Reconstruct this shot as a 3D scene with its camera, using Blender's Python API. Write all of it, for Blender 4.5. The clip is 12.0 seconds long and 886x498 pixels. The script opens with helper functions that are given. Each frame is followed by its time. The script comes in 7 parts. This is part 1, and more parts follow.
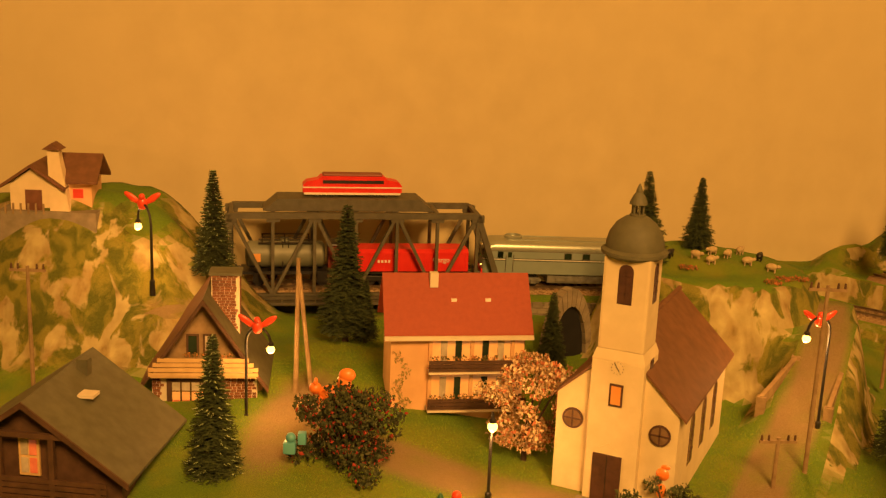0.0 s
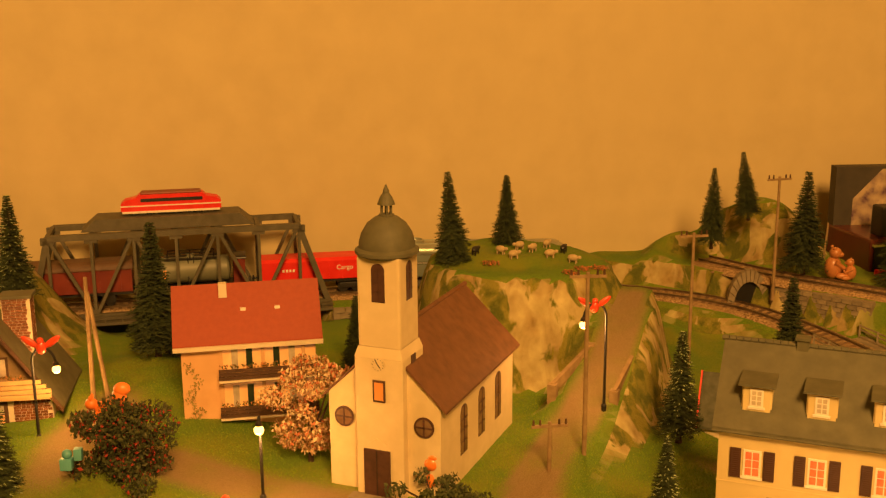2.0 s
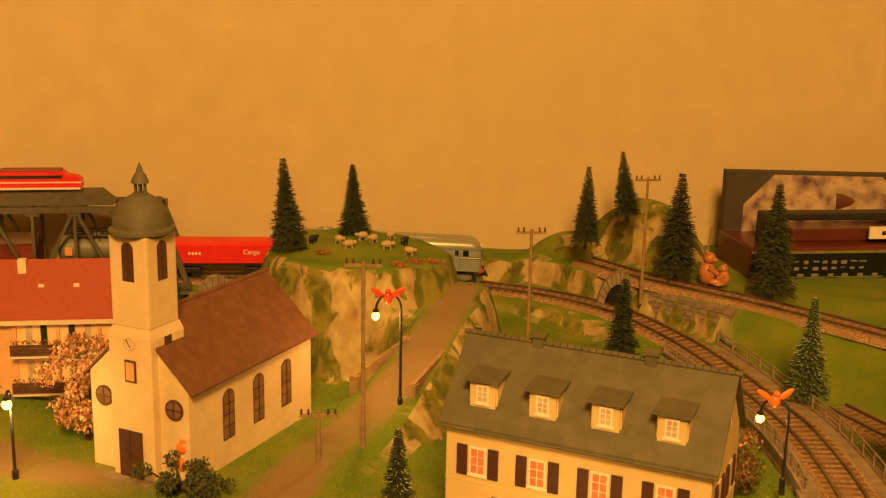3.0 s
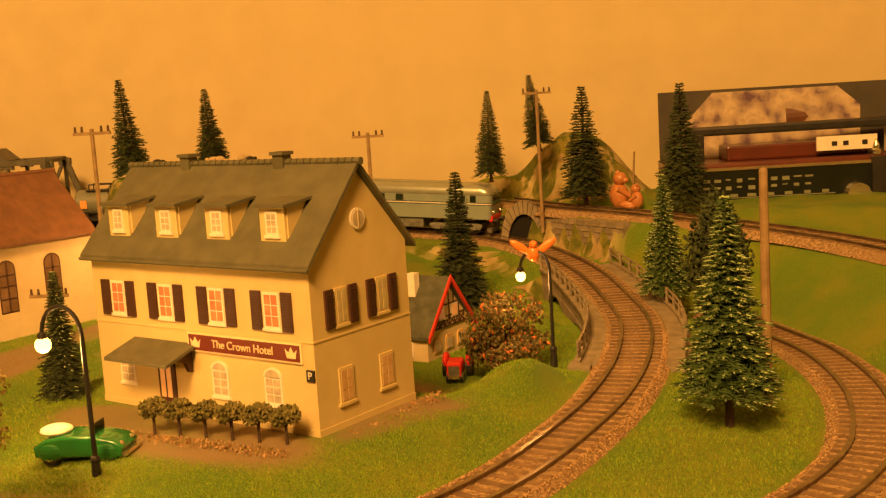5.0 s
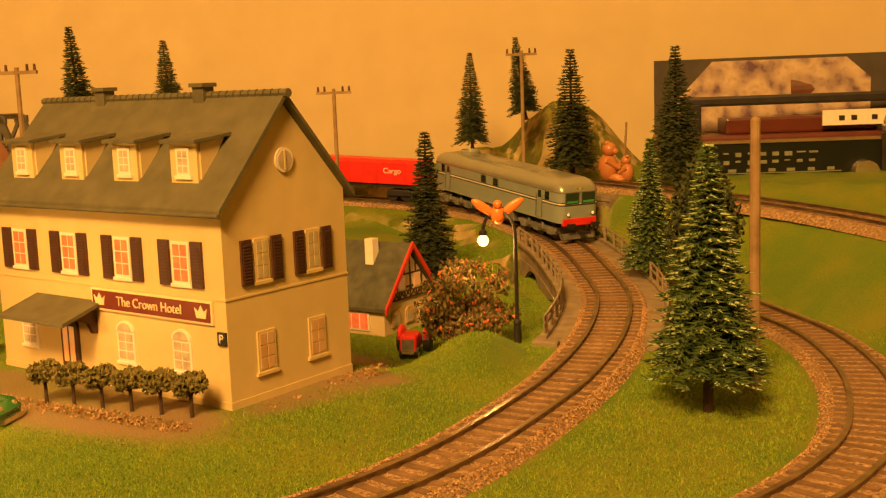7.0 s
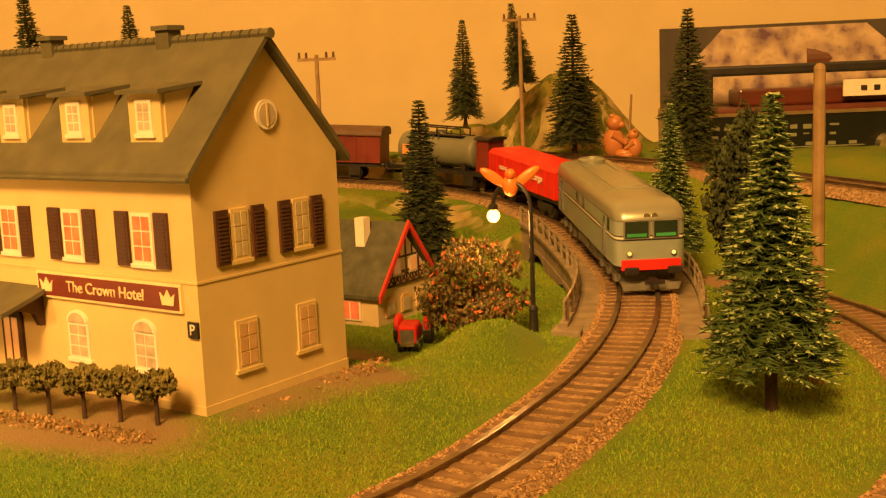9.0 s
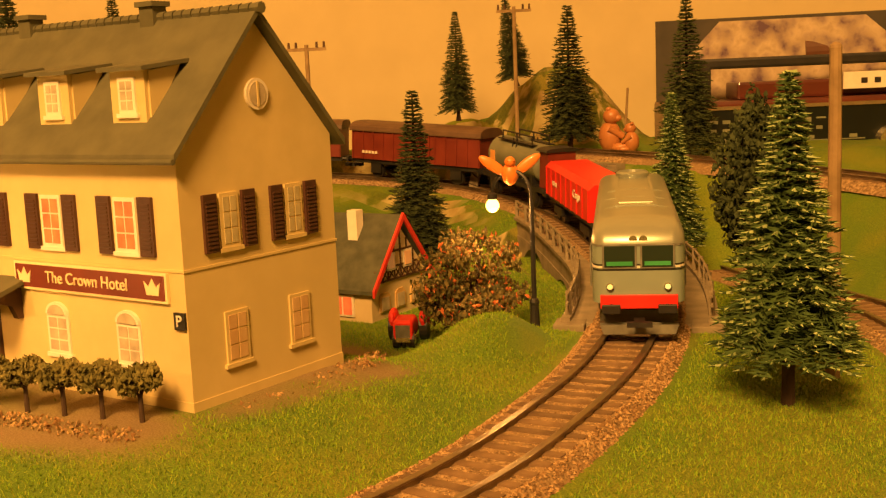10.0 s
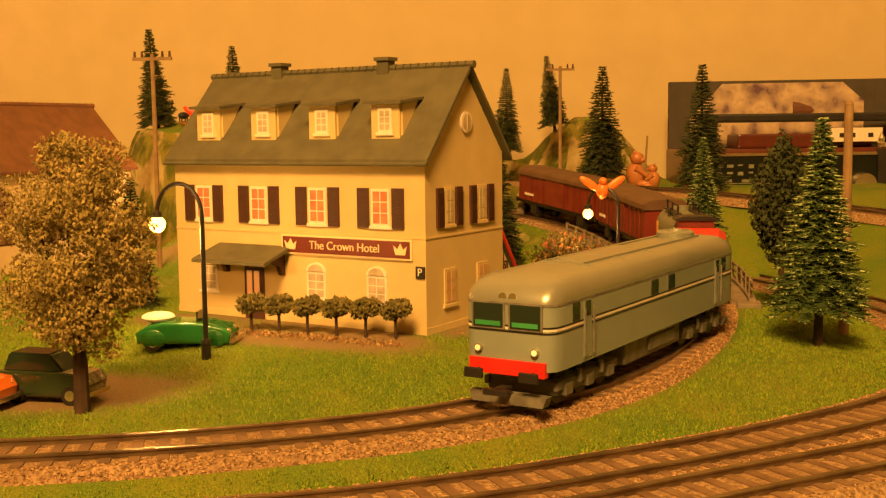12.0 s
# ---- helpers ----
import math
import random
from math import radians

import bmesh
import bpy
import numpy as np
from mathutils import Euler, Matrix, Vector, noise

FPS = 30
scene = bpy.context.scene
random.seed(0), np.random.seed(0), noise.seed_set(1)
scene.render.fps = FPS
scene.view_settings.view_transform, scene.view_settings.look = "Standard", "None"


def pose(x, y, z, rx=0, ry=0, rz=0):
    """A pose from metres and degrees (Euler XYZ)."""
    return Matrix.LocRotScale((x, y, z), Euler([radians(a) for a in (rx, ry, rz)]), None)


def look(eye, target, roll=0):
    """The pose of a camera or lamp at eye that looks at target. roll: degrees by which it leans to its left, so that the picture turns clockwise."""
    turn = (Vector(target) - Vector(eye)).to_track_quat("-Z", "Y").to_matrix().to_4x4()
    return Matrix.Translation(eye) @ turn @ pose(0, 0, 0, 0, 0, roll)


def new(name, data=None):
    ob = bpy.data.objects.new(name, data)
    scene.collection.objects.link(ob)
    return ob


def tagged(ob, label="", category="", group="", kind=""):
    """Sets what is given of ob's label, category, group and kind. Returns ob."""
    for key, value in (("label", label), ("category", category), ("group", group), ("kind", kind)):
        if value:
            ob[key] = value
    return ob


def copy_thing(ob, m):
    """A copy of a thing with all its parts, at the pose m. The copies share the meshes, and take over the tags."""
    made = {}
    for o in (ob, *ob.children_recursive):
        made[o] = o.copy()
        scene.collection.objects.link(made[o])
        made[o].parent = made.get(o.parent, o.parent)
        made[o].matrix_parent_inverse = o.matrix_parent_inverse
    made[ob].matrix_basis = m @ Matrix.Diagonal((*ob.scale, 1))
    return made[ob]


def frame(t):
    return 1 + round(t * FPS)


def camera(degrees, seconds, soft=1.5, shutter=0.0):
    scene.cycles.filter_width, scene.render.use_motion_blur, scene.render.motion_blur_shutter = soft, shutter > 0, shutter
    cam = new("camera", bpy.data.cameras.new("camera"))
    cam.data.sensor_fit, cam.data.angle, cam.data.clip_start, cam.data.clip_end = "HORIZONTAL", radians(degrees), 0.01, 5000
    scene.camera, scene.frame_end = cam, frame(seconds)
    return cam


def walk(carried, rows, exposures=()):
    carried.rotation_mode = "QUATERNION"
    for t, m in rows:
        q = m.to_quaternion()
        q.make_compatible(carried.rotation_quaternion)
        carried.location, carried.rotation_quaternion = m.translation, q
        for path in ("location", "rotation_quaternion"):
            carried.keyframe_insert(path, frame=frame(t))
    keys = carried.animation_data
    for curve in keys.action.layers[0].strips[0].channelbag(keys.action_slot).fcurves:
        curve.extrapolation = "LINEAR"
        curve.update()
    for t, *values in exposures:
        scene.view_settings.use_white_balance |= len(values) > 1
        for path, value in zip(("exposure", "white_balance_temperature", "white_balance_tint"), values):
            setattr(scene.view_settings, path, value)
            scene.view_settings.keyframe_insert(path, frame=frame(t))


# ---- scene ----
cam = camera(43.6, 12.0, soft=1.3)
PATH = [
    (0, (-0.17297, -0.59678, 0.29752), (-0.53997, 0.19614, 0.08169), 2.38),
    (0.5, (-0.16426, -0.59397, 0.29592), (-0.53180, 0.19841, 0.07902), 1.30),
    (1, (-0.14758, -0.59443, 0.29042), (-0.51312, 0.19925, 0.07489), 1.19),
    (1.5, (-0.12447, -0.59748, 0.29315), (-0.47129, 0.20504, 0.07941), 0.34),
    (2, (-0.06479, -0.56789, 0.29923), (-0.39562, 0.24308, 0.09216), -0.47),
    (2.5, (-0.02228, -0.53888, 0.29321), (-0.36004, 0.26697, 0.07751), -1.02),
    (3, (0.08814, -0.49141, 0.28914), (-0.28377, 0.30184, 0.08315), 1.13),
    (3.5, (0.24933, -0.40032, 0.22846), (-0.21614, 0.35479, 0.07635), -0.76),
    (3.7, (0.27618, -0.38083, 0.20457), (-0.20939, 0.36390, 0.06455), -1.25),
    (5.3, (0.30643, -0.31561, 0.12817), (-0.22371, 0.40142, 0.00640), -3.65),
    (5.5, (0.31032, -0.31415, 0.12438), (-0.22098, 0.40237, 0.00469), -3.61),
    (6, (0.29977, -0.29517, 0.11970), (-0.22890, 0.42322, -0.00040), -3.24),
    (6.5, (0.29309, -0.27456, 0.11598), (-0.24077, 0.44000, -0.00400), -2.39),
    (7, (0.28592, -0.25730, 0.10937), (-0.24557, 0.45741, -0.01989), -2.09),
    (8.8, (0.24222, -0.21777, 0.09604), (-0.27613, 0.50471, -0.04301), -2.29),
    (9, (0.23797, -0.21337, 0.09384), (-0.27686, 0.51229, -0.04170), -2.38),
    (9.5, (0.23051, -0.20493, 0.08974), (-0.27630, 0.52700, -0.04225), -2.43),
    (10, (0.22512, -0.20223, 0.08652), (-0.28149, 0.52966, -0.04644), -2.43),
    (10.5, (0.23036, -0.21752, 0.08723), (-0.26938, 0.51884, -0.04710), -2.04),
    (11, (0.24464, -0.25413, 0.09088), (-0.27829, 0.46476, -0.04963), -2.57),
    (11.5, (0.24861, -0.32373, 0.08464), (-0.25656, 0.41002, -0.04351), -1.53),
    (12, (0.24034, -0.37095, 0.08041), (-0.23464, 0.38797, -0.01141), -0.67),
]
walk(cam, [(t, look(eye, target, roll)) for t, eye, target, roll in PATH],
     exposures=[(0.0, -0.60), (2.5, -0.62), (3.7, -0.45), (5.3, -0.22), (7.2, -0.18), (8.8, -0.14), (10.0, -0.10), (11.0, -0.06), (12.0, -0.24)])

# The layout is planned in units of 6 cm; S turns them into metres. Model scale is 1:87.
S = 0.06


# ---- light: a warm room lamp, and the layout's own street lamps ----
world = bpy.data.worlds.new("room_air")
world.use_nodes = True
scene.world = world
world.node_tree.nodes["Background"].inputs[0].default_value = (1.0, 0.66, 0.34, 1)
world.node_tree.nodes["Background"].inputs[1].default_value = 0.23


def area_lamp(name, eye, target, size, watts, colour):
    data = bpy.data.lights.new(name, "AREA")
    data.shape, data.size, data.energy, data.color = "DISK", size, watts, colour
    lamp = new(name, data)
    lamp.matrix_world = look(eye, target)
    return lamp


area_lamp("ceiling_light", (0.52, -1.25, 1.30), (-0.05, 0.2, 0), 0.5, 91.0, (1.0, 0.472, 0.117))


def bulb_light(x, y, z, watts):
    data = bpy.data.lights.new("bulb_light", "POINT")
    data.energy, data.color, data.shadow_soft_size = watts, (1.0, 0.46, 0.12), 0.004
    lamp = new("bulb_light", data)
    lamp.location = (x * S, y * S, z * S)
    return lamp


# ---- materials ----
def surf(name, c1, c2, scale=60.0, rough=0.75, bump=0.15, metallic=0.0, c3=None, scale2=9.0, emit=0.0, coat=0.0, vary=0.0):
    """Two-scale noise surface: c1 to c2 by fine grain, c3 in broad stains."""
    m = bpy.data.materials.new(name)
    m.use_nodes = True
    n, l = m.node_tree.nodes, m.node_tree.links
    b = n["Principled BSDF"]
    tc = n.new("ShaderNodeTexCoord")
    fine = n.new("ShaderNodeTexNoise")
    fine.inputs["Scale"].default_value, fine.inputs["Detail"].default_value = scale, 6
    l.new(tc.outputs["Object"], fine.inputs["Vector"])
    ramp = n.new("ShaderNodeValToRGB")
    ramp.color_ramp.elements[0].position, ramp.color_ramp.elements[1].position = 0.32, 0.68
    ramp.color_ramp.elements[0].color, ramp.color_ramp.elements[1].color = (*c1, 1), (*c2, 1)
    l.new(fine.outputs["Fac"], ramp.inputs["Fac"])
    out = ramp.outputs["Color"]
    if c3:
        broad = n.new("ShaderNodeTexNoise")
        broad.inputs["Scale"].default_value, broad.inputs["Detail"].default_value = scale2, 4
        l.new(tc.outputs["Object"], broad.inputs["Vector"])
        r2 = n.new("ShaderNodeValToRGB")
        r2.color_ramp.elements[0].position, r2.color_ramp.elements[1].position = 0.45, 0.66
        l.new(broad.outputs["Fac"], r2.inputs["Fac"])
        mix = n.new("ShaderNodeMixRGB")
        l.new(r2.outputs["Color"], mix.inputs["Fac"])
        l.new(out, mix.inputs["Color1"])
        mix.inputs["Color2"].default_value = (*c3, 1)
        out = mix.outputs["Color"]
    if vary:
        info = n.new("ShaderNodeObjectInfo")
        mr = n.new("ShaderNodeMapRange")
        mr.inputs["To Min"].default_value, mr.inputs["To Max"].default_value = 1 - vary, 1 + vary
        l.new(info.outputs["Random"], mr.inputs["Value"])
        mul = n.new("ShaderNodeMixRGB")
        mul.blend_type, mul.inputs["Fac"].default_value = "MULTIPLY", 1
        l.new(out, mul.inputs["Color1"])
        l.new(mr.outputs["Result"], mul.inputs["Color2"])
        out = mul.outputs["Color"]
    l.new(out, b.inputs["Base Color"])
    b.inputs["Roughness"].default_value, b.inputs["Metallic"].default_value = rough, metallic
    b.inputs["Coat Weight"].default_value = coat
    if bump:
        bp = n.new("ShaderNodeBump")
        bp.inputs["Strength"].default_value, bp.inputs["Distance"].default_value = bump, 0.0012
        l.new(fine.outputs["Fac"], bp.inputs["Height"])
        l.new(bp.outputs["Normal"], b.inputs["Normal"])
    if emit:
        l.new(out, b.inputs["Emission Color"])
        b.inputs["Emission Strength"].default_value = emit
    return m


def glow(name, colour, strength):
    m = bpy.data.materials.new(name)
    m.use_nodes = True
    b = m.node_tree.nodes["Principled BSDF"]
    b.inputs["Base Color"].default_value = (*colour, 1)
    b.inputs["Emission Color"].default_value = (*colour, 1)
    b.inputs["Emission Strength"].default_value = strength
    return m


def terrain_material():
    """Grass flock on gentle ground, painted plaster rock with moss on steep ground, dry soil in patches."""
    m = bpy.data.materials.new("scenery")
    m.use_nodes = True
    n, l = m.node_tree.nodes, m.node_tree.links
    b = n["Principled BSDF"]
    tc, geo = n.new("ShaderNodeTexCoord"), n.new("ShaderNodeNewGeometry")

    def noise_at(scale, detail=5):
        x = n.new("ShaderNodeTexNoise")
        x.inputs["Scale"].default_value, x.inputs["Detail"].default_value = scale, detail
        l.new(tc.outputs["Object"], x.inputs["Vector"])
        return x.outputs["Fac"]

    def ramp(value, a, c, ca=(0, 0, 0), cc=(1, 1, 1)):
        x = n.new("ShaderNodeValToRGB")
        x.color_ramp.elements[0].position, x.color_ramp.elements[1].position = a, c
        x.color_ramp.elements[0].color, x.color_ramp.elements[1].color = (*ca, 1), (*cc, 1)
        l.new(value, x.inputs["Fac"])
        return x.outputs["Color"]

    def mix(fac, a, c):
        x = n.new("ShaderNodeMixRGB")
        l.new(fac, x.inputs["Fac"])
        l.new(a, x.inputs["Color1"])
        l.new(c, x.inputs["Color2"])
        return x.outputs["Color"]

    fine = noise_at(1800, 4)
    grass = mix(ramp(noise_at(26), 0.42, 0.62), ramp(fine, 0.3, 0.7, (0.05, 0.115, 0.004), (0.15, 0.24, 0.010)), ramp(fine, 0.3, 0.7, (0.10, 0.14, 0.006), (0.22, 0.25, 0.014)))
    soil = ramp(fine, 0.3, 0.7, (0.15, 0.10, 0.04), (0.29, 0.21, 0.10))
    stain = n.new("ShaderNodeVertexColor")
    stain.layer_name = "soil"
    ground = mix(stain.outputs["Color"], grass, soil)
    def streaks(scale, flat, detail=6):
        stretch = n.new("ShaderNodeMapping")
        stretch.inputs["Scale"].default_value = (1.0, 1.0, flat)
        l.new(tc.outputs["Object"], stretch.inputs["Vector"])
        x = n.new("ShaderNodeTexNoise")
        x.inputs["Scale"].default_value, x.inputs["Detail"].default_value = scale, detail
        x.inputs["Distortion"].default_value = 0.6
        l.new(stretch.outputs["Vector"], x.inputs["Vector"])
        return x.outputs["Fac"]

    # pale plaster with brown washes, dry ochre grass and dark moss running down it
    rock = mix(ramp(streaks(70, 0.35), 0.40, 0.66), ramp(noise_at(90), 0.3, 0.75, (0.34, 0.28, 0.11), (0.52, 0.44, 0.20)), ramp(noise_at(140), 0.3, 0.7, (0.20, 0.135, 0.045), (0.34, 0.25, 0.09)))
    moss = ramp(fine, 0.3, 0.7, (0.035, 0.055, 0.004), (0.13, 0.14, 0.012))
    ochre = ramp(fine, 0.3, 0.7, (0.13, 0.12, 0.012), (0.27, 0.24, 0.035))
    cliff = mix(ramp(streaks(44, 0.45), 0.46, 0.50), rock, mix(ramp(streaks(95, 0.6), 0.42, 0.58), moss, ochre))
    sep = n.new("ShaderNodeSeparateXYZ")
    l.new(geo.outputs["True Normal"], sep.inputs["Vector"])
    steep = ramp(sep.outputs["Z"], 0.72, 0.85)
    turf = n.new("ShaderNodeVertexColor")
    turf.layer_name = "turf"
    cliff = mix(turf.outputs["Color"], cliff, ground)
    l.new(mix(steep, cliff, ground), b.inputs["Base Color"])
    b.inputs["Roughness"].default_value = 0.95
    bp = n.new("ShaderNodeBump")
    bp.inputs["Strength"].default_value, bp.inputs["Distance"].default_value = 0.9, 0.0006
    l.new(fine, bp.inputs["Height"])
    l.new(bp.outputs["Normal"], b.inputs["Normal"])
    return m


M_TERRAIN = terrain_material()
M_WALL = surf("apricot_wall_paint", (0.54, 0.445, 0.235), (0.59, 0.49, 0.26), 30, 0.9, 0.06, c3=(0.565, 0.468, 0.248), scale2=3)
M_PLASTER = surf("cream_plaster", (0.57, 0.46, 0.21), (0.63, 0.51, 0.24), 90, 0.8, 0.1, c3=(0.56, 0.45, 0.205), scale2=20)
M_CHURCH = surf("white_plaster", (0.64, 0.52, 0.30), (0.71, 0.58, 0.35), 120, 0.85, 0.15, c3=(0.59, 0.47, 0.26), scale2=24)
M_ROOF_GREY = surf("slate_grey_roof", (0.085, 0.083, 0.045), (0.12, 0.115, 0.062), 120, 0.7, 0.15)
M_ROOF_BROWN = surf("brown_tile_roof", (0.115, 0.05, 0.02), (0.165, 0.072, 0.03), 140, 0.7, 0.25)
M_ROOF_RED = surf("red_tile_roof", (0.29, 0.05, 0.018), (0.33, 0.06, 0.021), 300, 0.65, 0.25)
M_SHUTTER = surf("dark_brown_shutter", (0.05, 0.02, 0.012), (0.085, 0.035, 0.02), 200, 0.6, 0.1)
M_WHITE = surf("white_frame", (0.72, 0.66, 0.54), (0.80, 0.74, 0.62), 200, 0.5, 0.03)
M_CURTAIN = surf("lit_red_curtain", (0.58, 0.12, 0.04), (0.74, 0.21, 0.07), 160, 0.8, 0.0, emit=0.26)
M_CURTAIN_PALE = surf("pale_peach_curtain", (0.50, 0.32, 0.15), (0.60, 0.42, 0.22), 160, 0.8, 0.0)
M_CURTAIN_WHITE = surf("white_net_curtain", (0.36, 0.31, 0.22), (0.56, 0.48, 0.34), 200, 0.8, 0.0)
M_CURTAIN_SIDE = surf("greenish_net_curtain", (0.40, 0.35, 0.20), (0.52, 0.46, 0.27), 200, 0.8, 0.0)
M_WINDOW_LIT = surf("lit_window", (0.80, 0.42, 0.13), (0.90, 0.55, 0.20), 60, 0.4, 0.0, emit=0.14)
M_AMBER = surf("amber_lit_pane", (0.62, 0.22, 0.035), (0.72, 0.30, 0.06), 60, 0.4, 0.0, emit=0.12)
M_SIGN = surf("dark_red_sign", (0.13, 0.02, 0.012), (0.17, 0.03, 0.018), 100, 0.5, 0.0)
M_GOLD = surf("cream_lettering", (0.75, 0.62, 0.36), (0.82, 0.70, 0.42), 100, 0.5, 0.0)
M_BLACK = surf("black_plastic", (0.012, 0.012, 0.012), (0.025, 0.022, 0.02), 100, 0.45, 0.05)
M_STEEL = surf("grey_green_steel", (0.075, 0.070, 0.045), (0.11, 0.10, 0.065), 150, 0.6, 0.1)
M_RAIL = surf("worn_rail", (0.16, 0.12, 0.075), (0.30, 0.24, 0.15), 90, 0.35, 0.05, metallic=0.8)
M_SLEEPER = surf("dark_brown_sleeper", (0.12, 0.072, 0.036), (0.20, 0.128, 0.068), 160, 0.85, 0.2, vary=0.25)
M_BALLAST = surf("brown_ballast", (0.11, 0.065, 0.03), (0.46, 0.32, 0.17), 620, 0.95, 1.0, c3=(0.25, 0.165, 0.08), scale2=30)
M_STONE_GREY = surf("grey_cast_stone", (0.17, 0.14, 0.09), (0.27, 0.225, 0.15), 120, 0.85, 0.3)
M_WOOD = surf("weathered_wood", (0.20, 0.13, 0.06), (0.33, 0.23, 0.11), 120, 0.8, 0.2)
M_WOOD_DARK = surf("dark_stained_wood", (0.055, 0.026, 0.012), (0.10, 0.05, 0.025), 120, 0.75, 0.2)
M_NEEDLE = surf("dark_green_needles", (0.020, 0.034, 0.010), (0.055, 0.075, 0.020), 300, 0.85, 0.1, vary=0.15)
M_NEEDLE_GREEN = surf("fresh_green_needles", (0.035, 0.075, 0.015), (0.075, 0.13, 0.03), 300, 0.85, 0.1, vary=0.1)
M_TIP = surf("pale_green_frosted_tips", (0.28, 0.38, 0.14), (0.48, 0.56, 0.26), 300, 0.8, 0.0)
M_BARK = surf("dark_bark", (0.035, 0.02, 0.012), (0.07, 0.04, 0.022), 200, 0.9, 0.4)
M_LOCO = surf("grey_loco_paint", (0.215, 0.27, 0.235), (0.245, 0.30, 0.26), 60, 0.40, 0.02, coat=0.2)
M_LOCO_ROOF = surf("silver_roof_paint", (0.33, 0.36, 0.29), (0.37, 0.40, 0.325), 60, 0.32, 0.02, metallic=0.55)
M_RED = surf("signal_red_paint", (0.62, 0.018, 0.012), (0.72, 0.03, 0.02), 80, 0.4, 0.02)
M_OXIDE = surf("red_brown_wagon_paint", (0.14, 0.018, 0.010), (0.20, 0.03, 0.016), 80, 0.5, 0.05)
M_TANK = surf("grey_green_tank_paint", (0.15, 0.16, 0.11), (0.20, 0.21, 0.145), 60, 0.5, 0.05, c3=(0.12, 0.12, 0.08))
M_UNDER = surf("grey_underframe", (0.10, 0.10, 0.085), (0.20, 0.20, 0.165), 200, 0.6, 0.2)
M_LAMP_GLASS = glow("lit_lamp_globe", (1.0, 0.52, 0.10), 9.0)
M_ORANGE_TOY = surf("orange_soft_plastic", (0.80, 0.20, 0.03), (0.88, 0.26, 0.05), 60, 0.38, 0.0, coat=0.3)
M_RED_TOY = surf("red_soft_plastic", (0.75, 0.06, 0.02), (0.82, 0.09, 0.03), 60, 0.38, 0.0, coat=0.3)
M_BROWN_TOY = surf("brown_soft_plastic", (0.42, 0.17, 0.055), (0.50, 0.21, 0.07), 60, 0.4, 0.0, coat=0.2)
M_GLASS = bpy.data.materials.new("dark_glass")
M_GLASS.use_nodes = True
M_GLASS.node_tree.nodes["Principled BSDF"].inputs["Base Color"].default_value = (0.02, 0.035, 0.02, 1)
M_GLASS.node_tree.nodes["Principled BSDF"].inputs["Roughness"].default_value = 0.08


# ---- mesh helpers, in plan units ----
def box(bm, x0, y0, z0, x1, y1, z1, bev=0.0, m=None):
    g = bmesh.ops.create_cube(bm, size=1)
    mat = Matrix.Translation(((x0 + x1) / 2, (y0 + y1) / 2, (z0 + z1) / 2)) @ Matrix.Diagonal((x1 - x0, y1 - y0, z1 - z0, 1))
    bmesh.ops.transform(bm, matrix=(m @ mat) if m else mat, verts=g["verts"])
    if bev:
        es = list({e for v in g["verts"] for e in v.link_edges})
        bmesh.ops.bevel(bm, geom=es, offset=bev, segments=2, affect="EDGES", profile=0.6)


def rod(bm, p, q, r0, r1=None, n=8):
    p, q = Vector(p), Vector(q)
    d = q - p
    if d.length < 1e-6:
        return
    m = Matrix.Translation((p + q) / 2) @ d.to_track_quat("Z", "Y").to_matrix().to_4x4()
    bmesh.ops.create_cone(bm, cap_ends=True, segments=n, radius1=r0, radius2=r0 if r1 is None else r1, depth=d.length, matrix=m)


def beam(bm, p, q, w, t):
    """A square bar from p to q, w wide and t deep."""
    p, q = Vector(p), Vector(q)
    d = q - p
    m = Matrix.Translation((p + q) / 2) @ d.to_track_quat("X", "Z").to_matrix().to_4x4() @ Matrix.Diagonal((d.length, w, t, 1))
    bmesh.ops.create_cube(bm, size=1, matrix=m)


def ball(bm, x, y, z, rx, ry=None, rz=None, seg=16, rings=10, m=None):
    mat = Matrix.Translation((x, y, z)) @ Matrix.Diagonal((rx, ry or rx, rz or rx, 1))
    bmesh.ops.create_uvsphere(bm, u_segments=seg, v_segments=rings, radius=1, matrix=(m @ mat) if m else mat)


def prism(bm, poly, a, b, axis="y"):
    """poly: points (u, z) in the plane across the axis; extruded from a to b along it."""
    def at(u, z, w):
        return (u, w, z) if axis == "y" else (w, u, z)
    lo, hi = [bm.verts.new(at(u, z, a)) for u, z in poly], [bm.verts.new(at(u, z, b)) for u, z in poly]
    bm.faces.new(lo), bm.faces.new(hi)
    for i in range(len(poly)):
        j = (i + 1) % len(poly)
        bm.faces.new((lo[i], lo[j], hi[j], hi[i]))
    bmesh.ops.recalc_face_normals(bm, faces=bm.faces)


def lathe(bm, profile, n=20, x=0.0, y=0.0):
    rings = [[bm.verts.new((x + r * math.cos(2 * math.pi * i / n), y + r * math.sin(2 * math.pi * i / n), z)) for i in range(n)] for r, z in profile]
    for a, b in zip(rings, rings[1:]):
        for i in range(n):
            j = (i + 1) % n
            bm.faces.new((a[i], a[j], b[j], b[i]))
    bm.faces.new(rings[0][::-1]), bm.faces.new(rings[-1])


def tube(bm, pts, r, n=8):
    for a, b in zip(pts, pts[1:]):
        rod(bm, a, b, r, r, n)
    for p in pts[1:-1]:
        ball(bm, *p, r, seg=n, rings=6)


